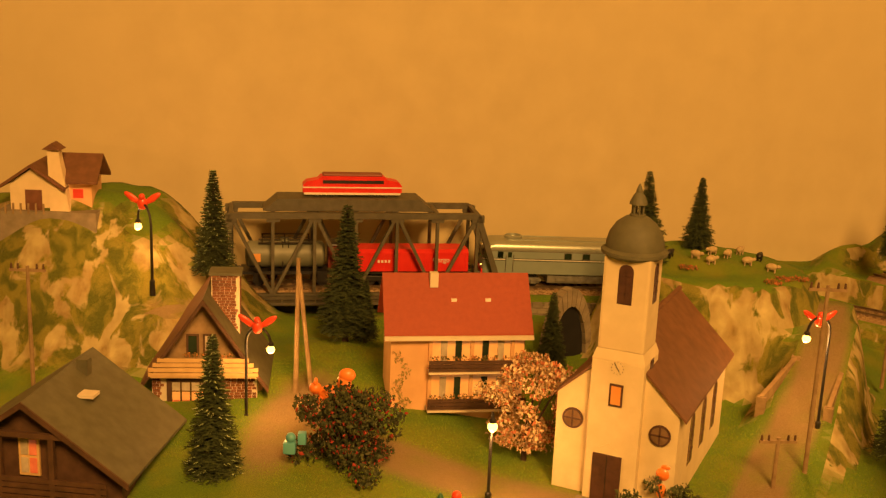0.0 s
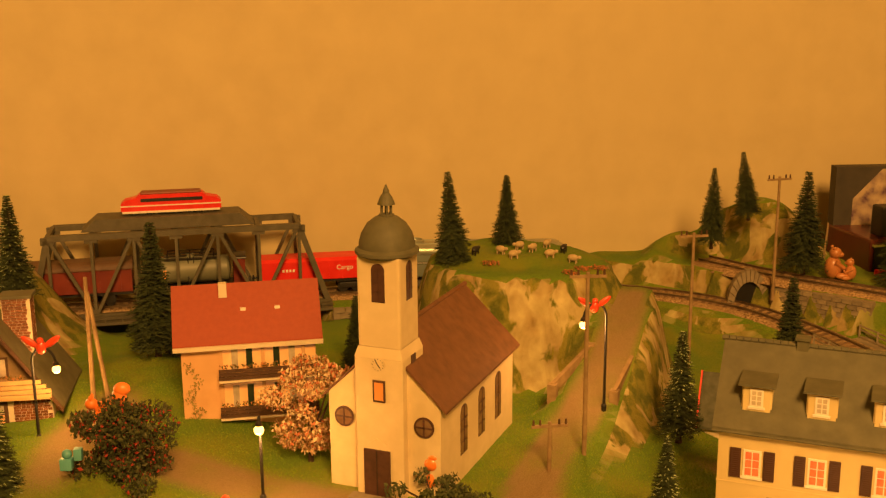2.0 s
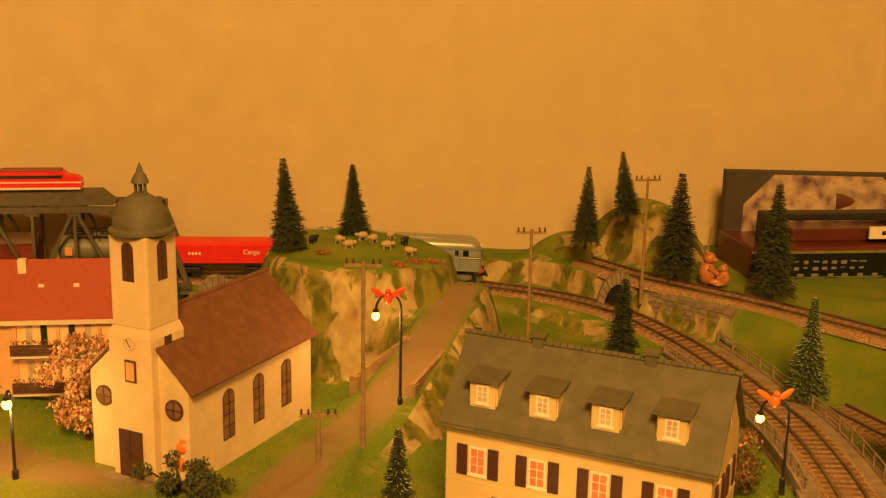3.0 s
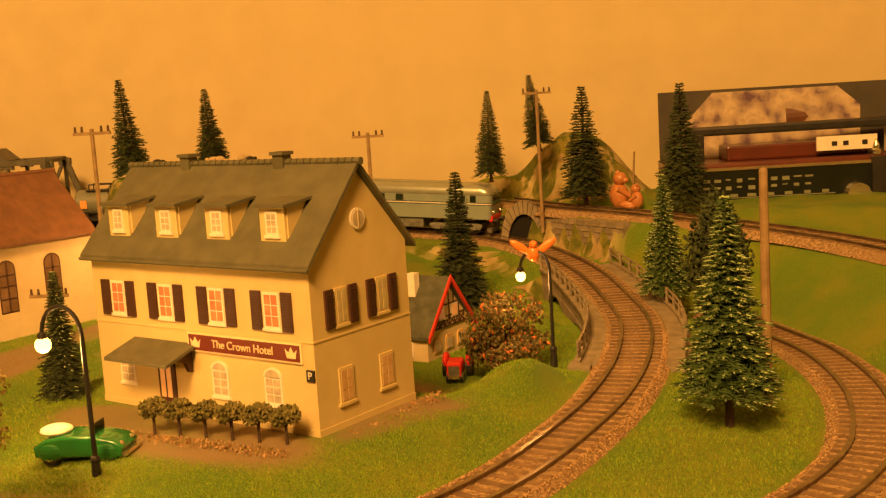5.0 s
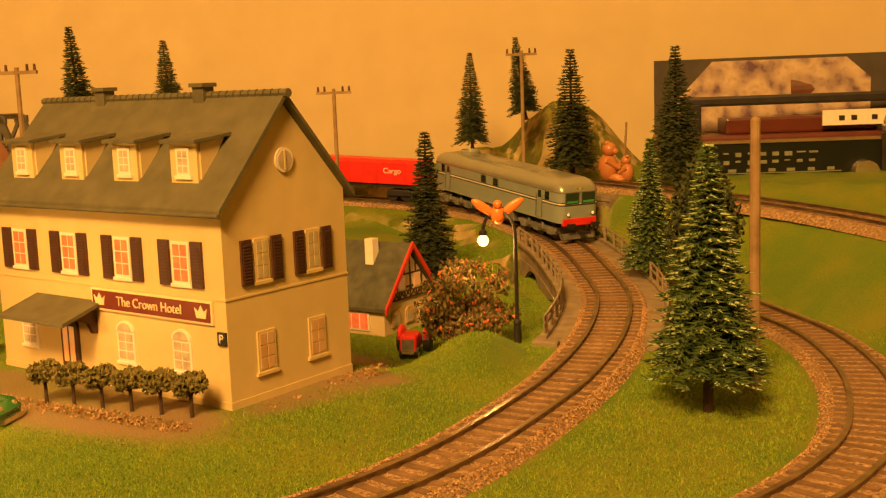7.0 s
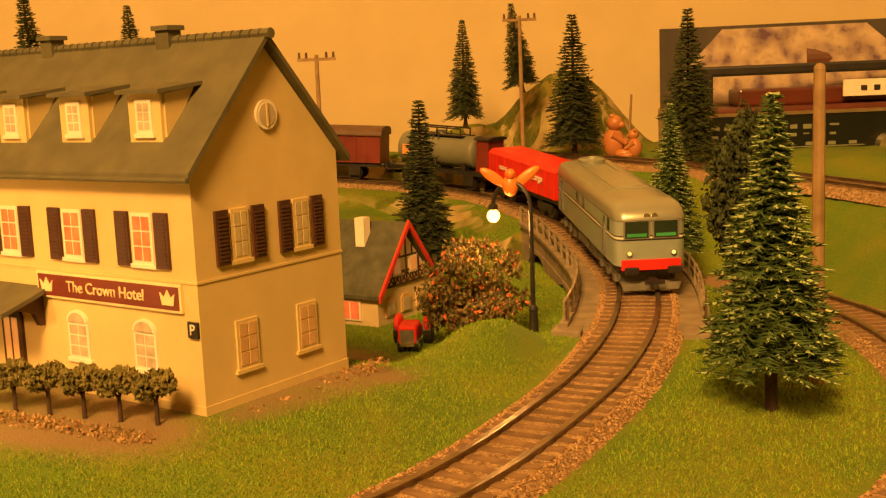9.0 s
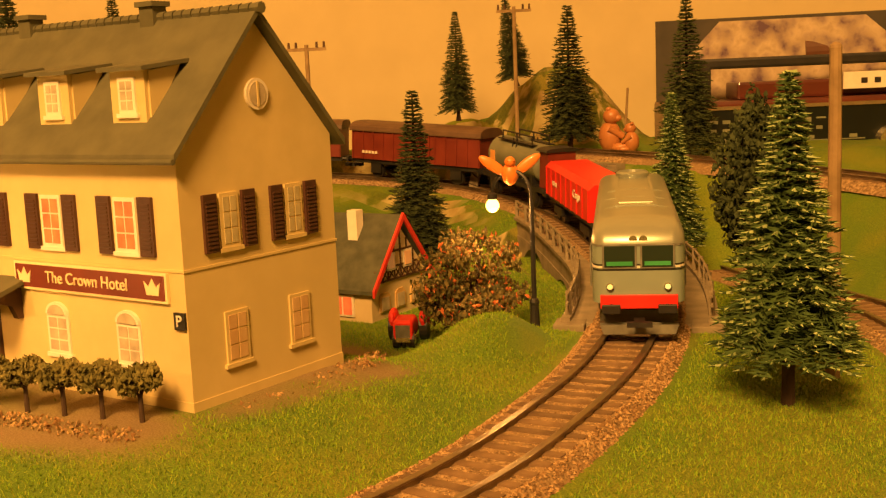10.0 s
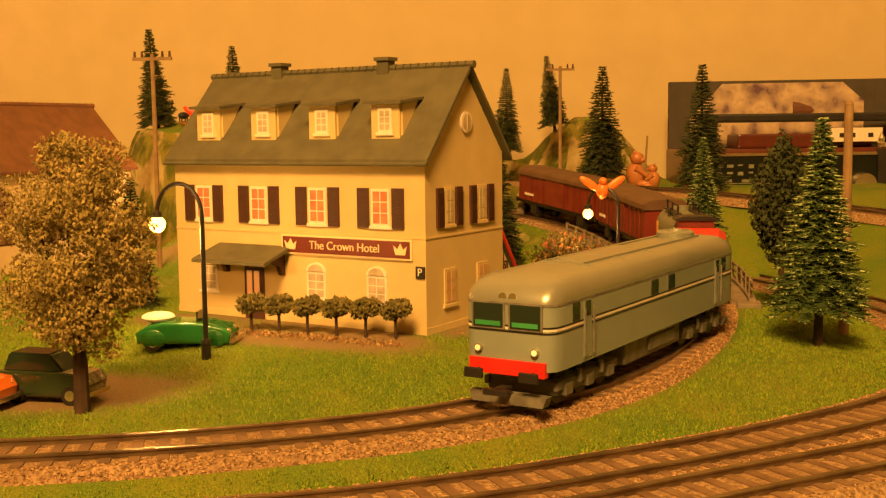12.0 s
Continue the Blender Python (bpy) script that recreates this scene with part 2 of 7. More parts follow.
def part(name, bm, material, parent, label="", smooth=False):
    bmesh.ops.transform(bm, matrix=Matrix.Scale(S, 4), verts=bm.verts)
    me = bpy.data.meshes.new(name)
    bm.to_mesh(me)
    bm.free()
    me.materials.append(material)
    if smooth:
        me.polygons.foreach_set("use_smooth", [True] * len(me.polygons))
        me.set_sharp_from_angle(angle=radians(40))
    ob = new(name, me)
    ob.parent = parent
    return tagged(ob, label)


def made(*fills):
    bm = bmesh.new()
    for f in fills:
        f(bm)
    return bm


def P(x, y, z, rz=0, rx=0, ry=0):
    return pose(x * S, y * S, z * S, rx, ry, rz)


def thing(name, m, label, category, group="", kind=""):
    ob = new(name)
    ob.empty_display_size = 0.02
    ob.matrix_basis = m
    return tagged(ob, label, category, group, kind)


def share(ob, parent, m):
    """Another object on the same mesh."""
    o = bpy.data.objects.new(ob.name.split(".")[0], ob.data)
    scene.collection.objects.link(o)
    o.parent = parent
    o.matrix_basis = m
    return o


# ---- the railway line ----
LINE = [(-15.5, 0.2, 0.56), (-13.5, 1.55, 0.57), (-12.0, 2.6, 0.57), (-10.4, 3.7, 0.57), (-8.8, 4.8, 0.56), (-7.2, 5.85, 0.52), (-5.9, 6.62, 0.46), (-4.75, 7.12, 0.39),
        (-3.7, 7.30, 0.32), (-2.8, 7.15, 0.25), (-2.0, 6.72, 0.17), (-1.25, 6.12, 0.09), (-0.5, 5.28, 0.02), (0.21, 4.33, -0.03), (0.79, 3.12, -0.05), (1.16, 1.96, -0.06),
        (1.34, 1.0, -0.06), (1.42, 0.1, -0.06), (1.33, -0.75, -0.06), (1.02, -1.55, -0.06), (0.55, -2.2, -0.06), (-0.1, -2.85, -0.06), (-0.95, -3.45, -0.06), (-2.0, -3.95, -0.06), (-3.4, -4.4, -0.06)]
UPPER = [(-3.75, 8.3, 0.70), (-3.0, 7.90, 0.69), (-2.3, 7.66, 0.67), (-1.0, 7.38, 0.63), (0.3, 7.10, 0.56), (1.5, 6.75, 0.48), (2.8, 5.9, 0.42), (4.2, 4.8, 0.38)]
LOOP = [(0.4, 6.0, -0.24), (1.32, 5.1, -0.22), (2.02, 4.35, -0.20), (2.67, 3.25, -0.18), (3.06, 2.1, -0.17), (3.13, 1.3, -0.16), (3.04, 0.6, -0.16), (2.82, -0.05, -0.16), (2.44, -0.9, -0.15), (2.06, -1.6, -0.14), (1.7, -2.2, -0.13), (1.1, -2.95, -0.12), (0.0, -3.85, -0.12), (-2.0, -4.8, -0.12)]
SIDING = [(4.35, 1.9, -0.16), (3.95, 0.8, -0.16), (3.53, 0.0, -0.16), (3.06, -0.8, -0.15), (2.6, -1.6, -0.14), (2.15, -2.4, -0.13), (1.5, -3.2, -0.12), (0.3, -4.25, -0.12), (-2.0, -5.35, -0.12)]


def curve_points(ctrl, step=0.05):
    """A smooth line through the points (Catmull-Rom), at even steps; and its length at each."""
    c = [Vector(p) for p in ctrl]
    c = [2 * c[0] - c[1], *c, 2 * c[-1] - c[-2]]
    raw = []
    for i in range(1, len(c) - 2):
        p0, p1, p2, p3 = c[i - 1:i + 3]
        for k in range(24):
            t = k / 24
            raw.append(0.5 * (2 * p1 + (p2 - p0) * t + (2 * p0 - 5 * p1 + 4 * p2 - p3) * t * t + (3 * p1 - p0 - 3 * p2 + p3) * t ** 3))
    raw.append(c[-2])
    d = np.r_[0, np.cumsum([(b - a).length for a, b in zip(raw, raw[1:])])]
    s = np.arange(0, d[-1], step)
    a = np.array(raw)
    return np.stack([np.interp(s, d, a[:, i]) for i in range(3)], 1), s


LINE_P, LINE_S = curve_points(LINE)
UPPER_P, UPPER_S = curve_points(UPPER)
LOOP_P, LOOP_S = curve_points(LOOP)
SIDING_P, SIDING_S = curve_points(SIDING)


def on_line(pts, s, x):
    return np.array([np.interp(x, s, pts[:, i]) for i in range(3)])


def near_s(pts, s, x, y):
    return s[np.argmin((pts[:, 0] - x) ** 2 + (pts[:, 1] - y) ** 2)]


BRIDGE_S = (near_s(LINE_P, LINE_S, -12.0, 2.6), near_s(LINE_P, LINE_S, -8.75, 4.85))
VIADUCT_S = (near_s(LINE_P, LINE_S, -1.55, 6.4), near_s(LINE_P, LINE_S, 0.80, 2.9))


# ---- ground ----
def sm(a, b, x):
    t = min(1.0, max(0.0, (x - a) / (b - a)))
    return t * t * (3 - 2 * t)


def lump(x, y, cx, cy, rx, ry, turn=0.0, edge=0.5):
    """1 inside a rounded patch, falling to 0 over the outer part of its radius."""
    c, s = math.cos(radians(turn)), math.sin(radians(turn))
    u, v = ((x - cx) * c + (y - cy) * s) / rx, (-(x - cx) * s + (y - cy) * c) / ry
    return 1 - sm(edge, 1.0, math.hypot(u, v))


def ground_z(x, y):
    w = noise.noise(Vector((x * 0.9, y * 0.9, 0)))
    w2 = noise.noise(Vector((x * 2.7, y * 2.7, 5)))
    z = -0.10 + 0.10 * lump(x, y, -1.2, 0.2, 2.4, 1.6, 0, 0.65)
    z += 0.20 * sm(-3.2, -4.6, x) * sm(-4, -1.5, y)
    z += 0.22 * sm(-6.6, -8.2, x) * sm(-3.0, 0.0, y)
    z -= 0.26 * lump(x, y, -1.3, 3.0, 2.0, 2.2, 0, 0.45)
    z -= 0.10 * lump(x, y, 2.3, 2.2, 1.1, 2.6, 20, 0.3)
    # knoll beside the viaduct's near end
    z += 0.20 * lump(x, y, 0.34, 2.05, 0.90, 0.62, -50, 0.1)
    # far bank of the gorge under the steel bridge
    z += 0.12 * lump(x, y, -9.6, 0.9, 2.0, 1.2, 34, 0.3)
    # hill with the hut
    z += 1.78 * lump(x, y, -13.2, 0.9, 2.9, 2.3, 20, 0.32) * (1 + 0.12 * w)
    z += 0.55 * lump(x, y, -11.1, 0.35, 1.0, 1.2, 20, 0.2) * (1 + 0.25 * w2)
    # pasture plateau with its cliff
    k = lump(x + 0.12 * w2, y + 0.15 * w, -5.55, 4.25, 1.75, 1.55, 10, 0.66)
    z += (1.34 + 0.10 * lump(x, y, -5.8, 4.4, 1.2, 1.0)) * k
    # road embankment rising along the plateau's flank
    if 0.2 < y < 5.0:
        rise = 0.12 + 1.05 * sm(1.2, 4.6, y)
        k2 = 1 - sm(0.30, 0.72, abs(x + 4.10 + 0.10 * math.sin(y * 1.5)))
        z = max(z, rise * k2 * sm(0.2, 1.0, y) * (1 - sm(4.4, 5.0, y)) + z * (1 - k2))
    # low rise behind the line, and the bank that carries the upper track
    up = sm(0.0, 0.36 + 0.85 * max(0.0, x + 1.5), bank(x, y))
    z = z * (1 - up) + (0.62 - 0.06 * sm(0, 4, x)) * up
    z += 0.75 * lump(x, y, -3.9, 8.5, 1.05, 0.95, 10, 0.1) * (1 + 0.25 * w2) * up
    z += 0.95 * lump(x + 0.1 * w2, y, -3.0, 8.95, 1.35, 1.15, 15, 0.15) * (1 + 0.10 * w2) * up
    z += 0.05 * w2 * sm(0.2, 0.8, z)
    return z


def bank(x, y):
    """How far a point lies behind the retaining wall of the upper track."""
    edge = 7.50 + 0.04 * (x + 4.0) if x < -2.9 else 7.54 - 0.40 * (x + 2.9)
    return y - edge


FIELD = {}


def build_ground():
    xs, ys = np.arange(-17, 7.01, 0.1), np.arange(-7.0, 13.01, 0.1)
    lines = [(LINE_P, LINE_S, 0.34, 0.75), (UPPER_P, UPPER_S, 0.34, 1.0), (LOOP_P, LOOP_S, 0.34, 1.25), (SIDING_P, SIDING_S, 0.34, 0.7)]
    verts, soil, gaps, turf = [], [], [], []
    for y in ys:
        for x in xs:
            z = ground_z(x, y)
            near, beds = 9.0, []
            for pts, s, inner, outer in lines:
                d2 = (pts[:, 0] - x) ** 2 + (pts[:, 1] - y) ** 2
                i = int(np.argmin(d2))
                d = math.sqrt(d2[i])
                if d > outer:
                    continue
                if pts is LINE_P and (BRIDGE_S[0] + 0.1 < s[i] < BRIDGE_S[1] - 0.1):
                    z = min(z, 0.18)
                    continue
                if pts is LINE_P and (VIADUCT_S[0] < s[i] < VIADUCT_S[1] - 0.06):
                    z = min(z, -0.28)
                    continue
                near = min(near, d)
                k = 1 - sm(inner, outer, d)
                beds.append((d, k, pts[i, 2] - 0.085))
            for d, k, bed in sorted(beds, reverse=True):
                z = z * (1 - k) + bed * k
            # an even lawn slope between the loop and the upper track
            if x > -0.6 and y > 2.0:
                dl, du = (LOOP_P[:, 0] - x) ** 2 + (LOOP_P[:, 1] - y) ** 2, (UPPER_P[:, 0] - x) ** 2 + (UPPER_P[:, 1] - y) ** 2
                il, iu = int(np.argmin(dl)), int(np.argmin(du))
                a, b = math.sqrt(dl[il]), math.sqrt(du[iu])
                side = (LOOP_P[il, 0] - x) * (UPPER_P[iu, 0] - x) + (LOOP_P[il, 1] - y) * (UPPER_P[iu, 1] - y)
                if side < 0 and a > 0.3:
                    f = min(1.0, max(0.0, (a - 0.3) / max(0.1, a + b - 0.6)))
                    k = sm(-0.6, 0.0, x) * sm(2.0, 2.6, y)
                    z = z * (1 - k) + k * (LOOP_P[il, 2] * (1 - f) + UPPER_P[iu, 2] * f - 0.085)
            verts.append((x * S, y * S, z * S))
            n1 = noise.noise(Vector((x * 1.6, y * 1.6, 9))) * 0.5 + noise.noise(Vector((x * 6, y * 6, 3))) * 0.25
            v = 0.9 * lump(x, y, -1.6, 2.15, 1.5, 0.6, 0, 0.5)
            v = max(v, lump(x, y, -1.05, -0.35, 1.55, 0.55, 0, 0.7))
            v = max(v, lump(x, y, 0.16, 0.75, 0.30, 1.0, 0, 0.6))
            v = max(v, (1 - sm(0.20, 0.34, abs(x + 4.10 + 0.10 * math.sin(y * 1.5)))) * sm(-1.0, 0.2, y) * (1 - sm(4.0, 4.6, y)))
            v = max(v, lump(x, y, -8.9, -0.6, 0.55, 1.5, 15, 0.5), lump(x, y, -11.35, -0.35, 0.35, 1.3, -35, 0.4))
            v = max(v, lump(x, y, -7.2, -0.7, 2.6, 0.45, 5, 0.4), lump(x, y, -1.3, -2.1, 1.3, 0.7, 30, 0.4))
            v = max(0, min(1, v + n1 * 0.8 * (0.15 + v) - 0.05 + 0.5 * max(0, n1 - 0.22)))
            v *= 1 - lump(x, y, 0.28, 2.05, 1.0, 0.8, -50, 0.5)
            soil.append(v)
            gaps.append(near)
            turf.append(sm(-1.5, -0.9, x))
    nx = len(xs)
    FIELD.update(x=xs, y=ys, z=np.array(verts)[:, 2].reshape(len(ys), nx) / S, soil=np.array(soil).reshape(len(ys), nx), gap=np.array(gaps).reshape(len(ys), nx))
    faces = [(j * nx + i, j * nx + i + 1, (j + 1) * nx + i + 1, (j + 1) * nx + i) for j in range(len(ys) - 1) for i in range(nx - 1)]
    me = bpy.data.meshes.new("ground")
    me.from_pydata(verts, [], faces)
    col = me.color_attributes.new("soil", "FLOAT_COLOR", "POINT")
    col.data.foreach_set("color", np.repeat(np.array(soil), 4).astype(np.float32))
    col = me.color_attributes.new("turf", "FLOAT_COLOR", "POINT")
    col.data.foreach_set("color", np.repeat(np.array(turf), 4).astype(np.float32))
    me.polygons.foreach_set("use_smooth", [True] * len(me.polygons))
    me.materials.append(M_TERRAIN)
    return tagged(new("ground", me), "model scenery ground of green flock, dry soil and plaster rock", "ground", kind="structure")


build_ground()


# ---- the room ----
WALL_U, WALL_N = Vector((0.823, 0.568, 0)), Vector((-0.568, 0.823, 0))


def room():
    m = P(-6.0, 7.95, 0, math.degrees(math.atan2(0.568, 0.823)))
    # All but wall_back are unseen, added to close the room and bounce light.
    for name, dims in (("wall_back", (-40, 0, -15, 40, 0.5, 28)), ("wall_left", (-40.5, -50, -15, -40, 0.5, 28)), ("wall_right", (40, -50, -15, 40.5, 0.5, 28)),
                       ("wall_front", (-40, -50.5, -15, 40, -50, 28)), ("ceiling", (-40.5, -50.5, 28, 40.5, 0.5, 28.5)), ("floor", (-40.5, -50.5, -15.5, 40.5, 0.5, -15))):
        ob = part(name, made(lambda bm: box(bm, *dims)), M_WALL if name != "floor" else M_WOOD, None)
        ob.matrix_basis = m
        tagged(ob, "plain apricot-painted room wall" if "wall" in name else "plain room " + name, name.split("_")[0], kind="structure")


room()


# ---- track ----
def sweep(bm, pts, profile, closed=True):
    """Sweeps a profile (sideways, up) along a line of points."""
    rings = []
    for i, p in enumerate(pts):
        d = pts[min(i + 1, len(pts) - 1)] - pts[max(i - 1, 0)]
        side = Vector((d[1], -d[0], 0)).normalized()
        rings.append([bm.verts.new((p[0] + side.x * u, p[1] + side.y * u, p[2] + v)) for u, v in profile])
    k = len(profile)
    for a, b in zip(rings, rings[1:]):
        for i in range(k if closed else k - 1):
            j = (i + 1) % k
            bm.faces.new((a[i], a[j], b[j], b[i]))
    if closed:
        bm.faces.new(rings[0]), bm.faces.new(rings[-1][::-1])
    bmesh.ops.recalc_face_normals(bm, faces=bm.faces)


GAUGE = 0.140
RAIL_PROFILE = [(-0.026, -0.045), (0.026, -0.045), (0.009, -0.034), (0.009, -0.014), (0.017, -0.008), (0.017, 0.0), (-0.017, 0.0), (-0.017, -0.008), (-0.009, -0.014), (-0.009, -0.034)]


def track(pts, s, label, piecewise):
    base = thing("railway_track", P(0, 0, 0), label, "railway track", kind="structure")
    part("ballast", made(lambda bm: sweep(bm, pts[::2], [(-0.36, -0.12), (0.36, -0.12), (0.265, -0.036), (-0.265, -0.036)])), M_BALLAST, base)
    for side in (-1, 1):
        prof = [(side * GAUGE + u, v) for u, v in RAIL_PROFILE]
        part("rail", made(lambda bm: sweep(bm, pts[::2], prof)), M_RAIL, base, "worn steel rail")
    first, rest = None, bmesh.new()
    for x in np.arange(0.06, s[-1], 0.122):
        p = on_line(pts, s, x)
        d = on_line(pts, s, x + 0.05) - p
        m = Matrix.Translation(p) @ pose(0, 0, 0, 0, 0, math.degrees(math.atan2(d[1], d[0])) + random.uniform(-1, 1))
        if piecewise:
            if first is None:
                first = part("sleeper", made(lambda bm: box(bm, -0.026, -0.235, -0.062, 0.026, 0.235, -0.030)), M_SLEEPER, base)
                first.matrix_basis = Matrix.Translation(Vector(p) * S) @ m.to_3x3().to_4x4()
            else:
                share(first, base, Matrix.Translation(Vector(p) * S) @ m.to_3x3().to_4x4())
        else:
            box(rest, -0.026, -0.235, -0.062, 0.026, 0.235, -0.030, 0, m)
    if not piecewise:
        tagged(part("sleepers", rest, M_SLEEPER, base), kind="stuff")
    return base


track(LINE_P[60:], LINE_S[60:] - LINE_S[60], "curved model railway track on brown ballast", True)
track(UPPER_P, UPPER_S, "model railway track on the upper bank", False)
track(LOOP_P, LOOP_S, "curved model railway track across the lawn", False)
track(SIDING_P, SIDING_S, "second model railway track beside the loop", False)


# ---- viaduct ----
def viaduct():
    base = thing("viaduct", P(0, 0, 0), "curved grey stone viaduct with railings carrying the track", "bridge")
    i0, i1 = np.searchsorted(LINE_S, VIADUCT_S[0]), np.searchsorted(LINE_S, VIADUCT_S[1])
    pts = LINE_P[i0:i1 + 1]
    part("deck", made(lambda bm: sweep(bm, pts, [(-0.46, -0.20), (0.46, -0.20), (0.46, -0.05), (0.28, -0.05), (0.28, -0.115), (-0.28, -0.115), (-0.28, -0.05), (-0.46, -0.05)])), M_STONE_GREY, base)
    for side in (-1, 1):
        part("parapet", made(lambda bm: sweep(bm, pts, [(side * 0.46 - 0.03, -0.05), (side * 0.46 + 0.03, -0.05), (side * 0.46 + 0.03, -0.02), (side * 0.46 - 0.03, -0.02)])), M_STONE_GREY, base)
        for h in (0.055, 0.115):
            part("rail", made(lambda bm: sweep(bm, pts, [(side * 0.45 - 0.008, h), (side * 0.45 + 0.008, h), (side * 0.45 + 0.008, h + 0.018), (side * 0.45 - 0.008, h + 0.018)])), M_STONE_GREY, base)
        for k in range(0, len(pts), 6):
            p, d = pts[k], pts[min(k + 1, len(pts) - 1)] - pts[max(k - 1, 0)]
            n = Vector((d[1], -d[0], 0)).normalized() * side * 0.45
            part("post", made(lambda bm: box(bm, p[0] + n.x - 0.014, p[1] + n.y - 0.014, p[2] - 0.03, p[0] + n.x + 0.014, p[1] + n.y + 0.014, p[2] + 0.14)), M_STONE_GREY, base)
    # arches of the side walls, and the piers between them
    for k0 in range(0, len(pts) - 10, 26):
        k1 = min(k0 + 26, len(pts) - 1)
        for side in (-0.44, 0.44):
            bm = bmesh.new()
            rows = []
            for k in range(k0, k1 + 1):
                f = (k - k0) / (k1 - k0) * 2 - 1
                low = -0.235 - 0.5 * (1 - math.sqrt(max(0, 1 - (f * 1.12) ** 2)) if abs(f * 1.12) < 1 else 1)
                p, d = pts[k], pts[min(k + 1, len(pts) - 1)] - pts[max(k - 1, 0)]
                n = Vector((d[1], -d[0], 0)).normalized()
                rows.append([bm.verts.new((p[0] + n.x * (side + o), p[1] + n.y * (side + o), p[2] + z)) for o, z in ((-0.03, -0.2), (0.03, -0.2), (0.03, low), (-0.03, low))])
            for a, b in zip(rows, rows[1:]):
                for i in range(4):
                    bm.faces.new((a[i], a[(i + 1) % 4], b[(i + 1) % 4], b[i]))
            bmesh.ops.recalc_face_normals(bm, faces=bm.faces)
            part("arch_wall", bm, M_STONE_GREY, base)
    for k in range(0, len(pts), 26):
        p, d = pts[k], pts[min(k + 1, len(pts) - 1)] - pts[max(k - 1, 0)]
        ob = part("pier", made(lambda bm: box(bm, -0.07, -0.42, -0.75, 0.07, 0.42, -0.2, 0.01)), M_STONE_GREY, base)
        ob.matrix_basis = P(*p, math.degrees(math.atan2(d[1], d[0])))
    for side in (-0.43, 0.43):
        p, d = pts[-1], pts[-1] - pts[-3]
        ob = part("end_block", made(lambda bm: box(bm, -0.12, side - 0.10, -0.35, 0.10, side + 0.10, -0.045, 0.01)), M_STONE_GREY, base)
        ob.matrix_basis = P(*p, math.degrees(math.atan2(d[1], d[0])))


viaduct()


# ---- steel truss bridge ----
def truss_bridge():
    base = thing("truss_bridge", P(-11.95, 2.15, 0.0, 34.6), "grey-green steel truss railway bridge on stone abutments", "bridge")
    L0, L1, T0, T1, zb, zt, wide = -0.12, 4.13, 0.22, 3.68, 0.50, 1.66, 0.72
    for y in (0.0, wide):
        part("bottom_chord", made(lambda bm: box(bm, L0, y - 0.04, zb - 0.06, L1, y + 0.04, zb + 0.03)), M_STEEL, base)
        part("top_chord", made(lambda bm: box(bm, T0, y - 0.05, zt - 0.05, T1, y + 0.05, zt + 0.03)), M_STEEL, base)
        part("end_post", made(lambda bm: beam(bm, (L0 + 0.05, y, zb), (T0, y, zt), 0.07, 0.08)), M_STEEL, base)
        part("end_post", made(lambda bm: beam(bm, (L1 - 0.05, y, zb), (T1, y, zt), 0.07, 0.08)), M_STEEL, base)
        n = 6
        xs = [T0 + (T1 - T0) * i / n for i in range(n + 1)]
        for i, x in enumerate(xs):
            part("vertical", made(lambda bm: box(bm, x - 0.022, y - 0.03, zb, x + 0.022, y + 0.03, zt)), M_STEEL, base)
            if i < n:
                a, b = ((x, y, zt), (xs[i + 1], y, zb)) if i % 2 == 0 else ((x, y, zb), (xs[i + 1], y, zt))
                part("diagonal", made(lambda bm: beam(bm, a, b, 0.05, 0.045)), M_STEEL, base)
            part("gusset", made(lambda bm: box(bm, x - 0.09, y - 0.035, zt - 0.10, x + 0.09, y + 0.035, zt)), M_STEEL, base)
    for i in range(7):
        x = T0 + (T1 - T0) * i / 6
        part("cross_beam", made(lambda bm: box(bm, x - 0.03, 0, zt - 0.03, x + 0.03, wide, zt + 0.02)), M_STEEL, base)
        part("floor_beam", made(lambda bm: box(bm, x - 0.03, 0, zb - 0.08, x + 0.03, wide, zb - 0.02)), M_STEEL, base)
    part("walkway", made(lambda bm: box(bm, L0, -0.17, zb - 0.10, L1, 0.0, zb - 0.06)), M_STEEL, base)
    part("deck", made(lambda bm: box(bm, L0, 0.04, zb - 0.07, L1, wide - 0.04, zb - 0.05)), M_STEEL, base)
    for i in range(18):
        x = L0 + 0.1 + i * 0.235
        part("railing_post", made(lambda bm: box(bm, x - 0.008, -0.165, zb - 0.06, x + 0.008, -0.15, zb + 0.07)), M_STEEL, base)
    for z in (0.02, 0.07):
        part("railing", made(lambda bm: box(bm, L0, -0.166, zb + z - 0.01, L1, -0.15, zb + z)), M_STEEL, base)
    for x in (L0 - 0.35, L1):
        part("abutment", made(lambda bm: box(bm, x, -0.2, -0.6, x + 0.35, 0.95, zb - 0.10, 0.015)), M_STONE_GREY, base)
    # display plinth on top of the bridge
    plinth = thing("display_plinth", P(-11.95, 2.15, 0.0, 34.6), "grey display plinth with a yellow name plate on the bridge", "plinth")
    part("base", made(lambda bm: prism(bm, [(0.66, zt + 0.03), (3.06, zt + 0.03), (2.86, zt + 0.20), (0.86, zt + 0.20)], 0.10, 0.62)), M_STEEL, plinth)
    part("name_plate", made(lambda bm: box(bm, 1.42, 0.135, zt + 0.06, 2.28, 0.15, zt + 0.175)), surf("yellow_plate", (0.36, 0.24, 0.03), (0.42, 0.28, 0.04), 60, 0.5, 0), plinth, "yellow name plate")
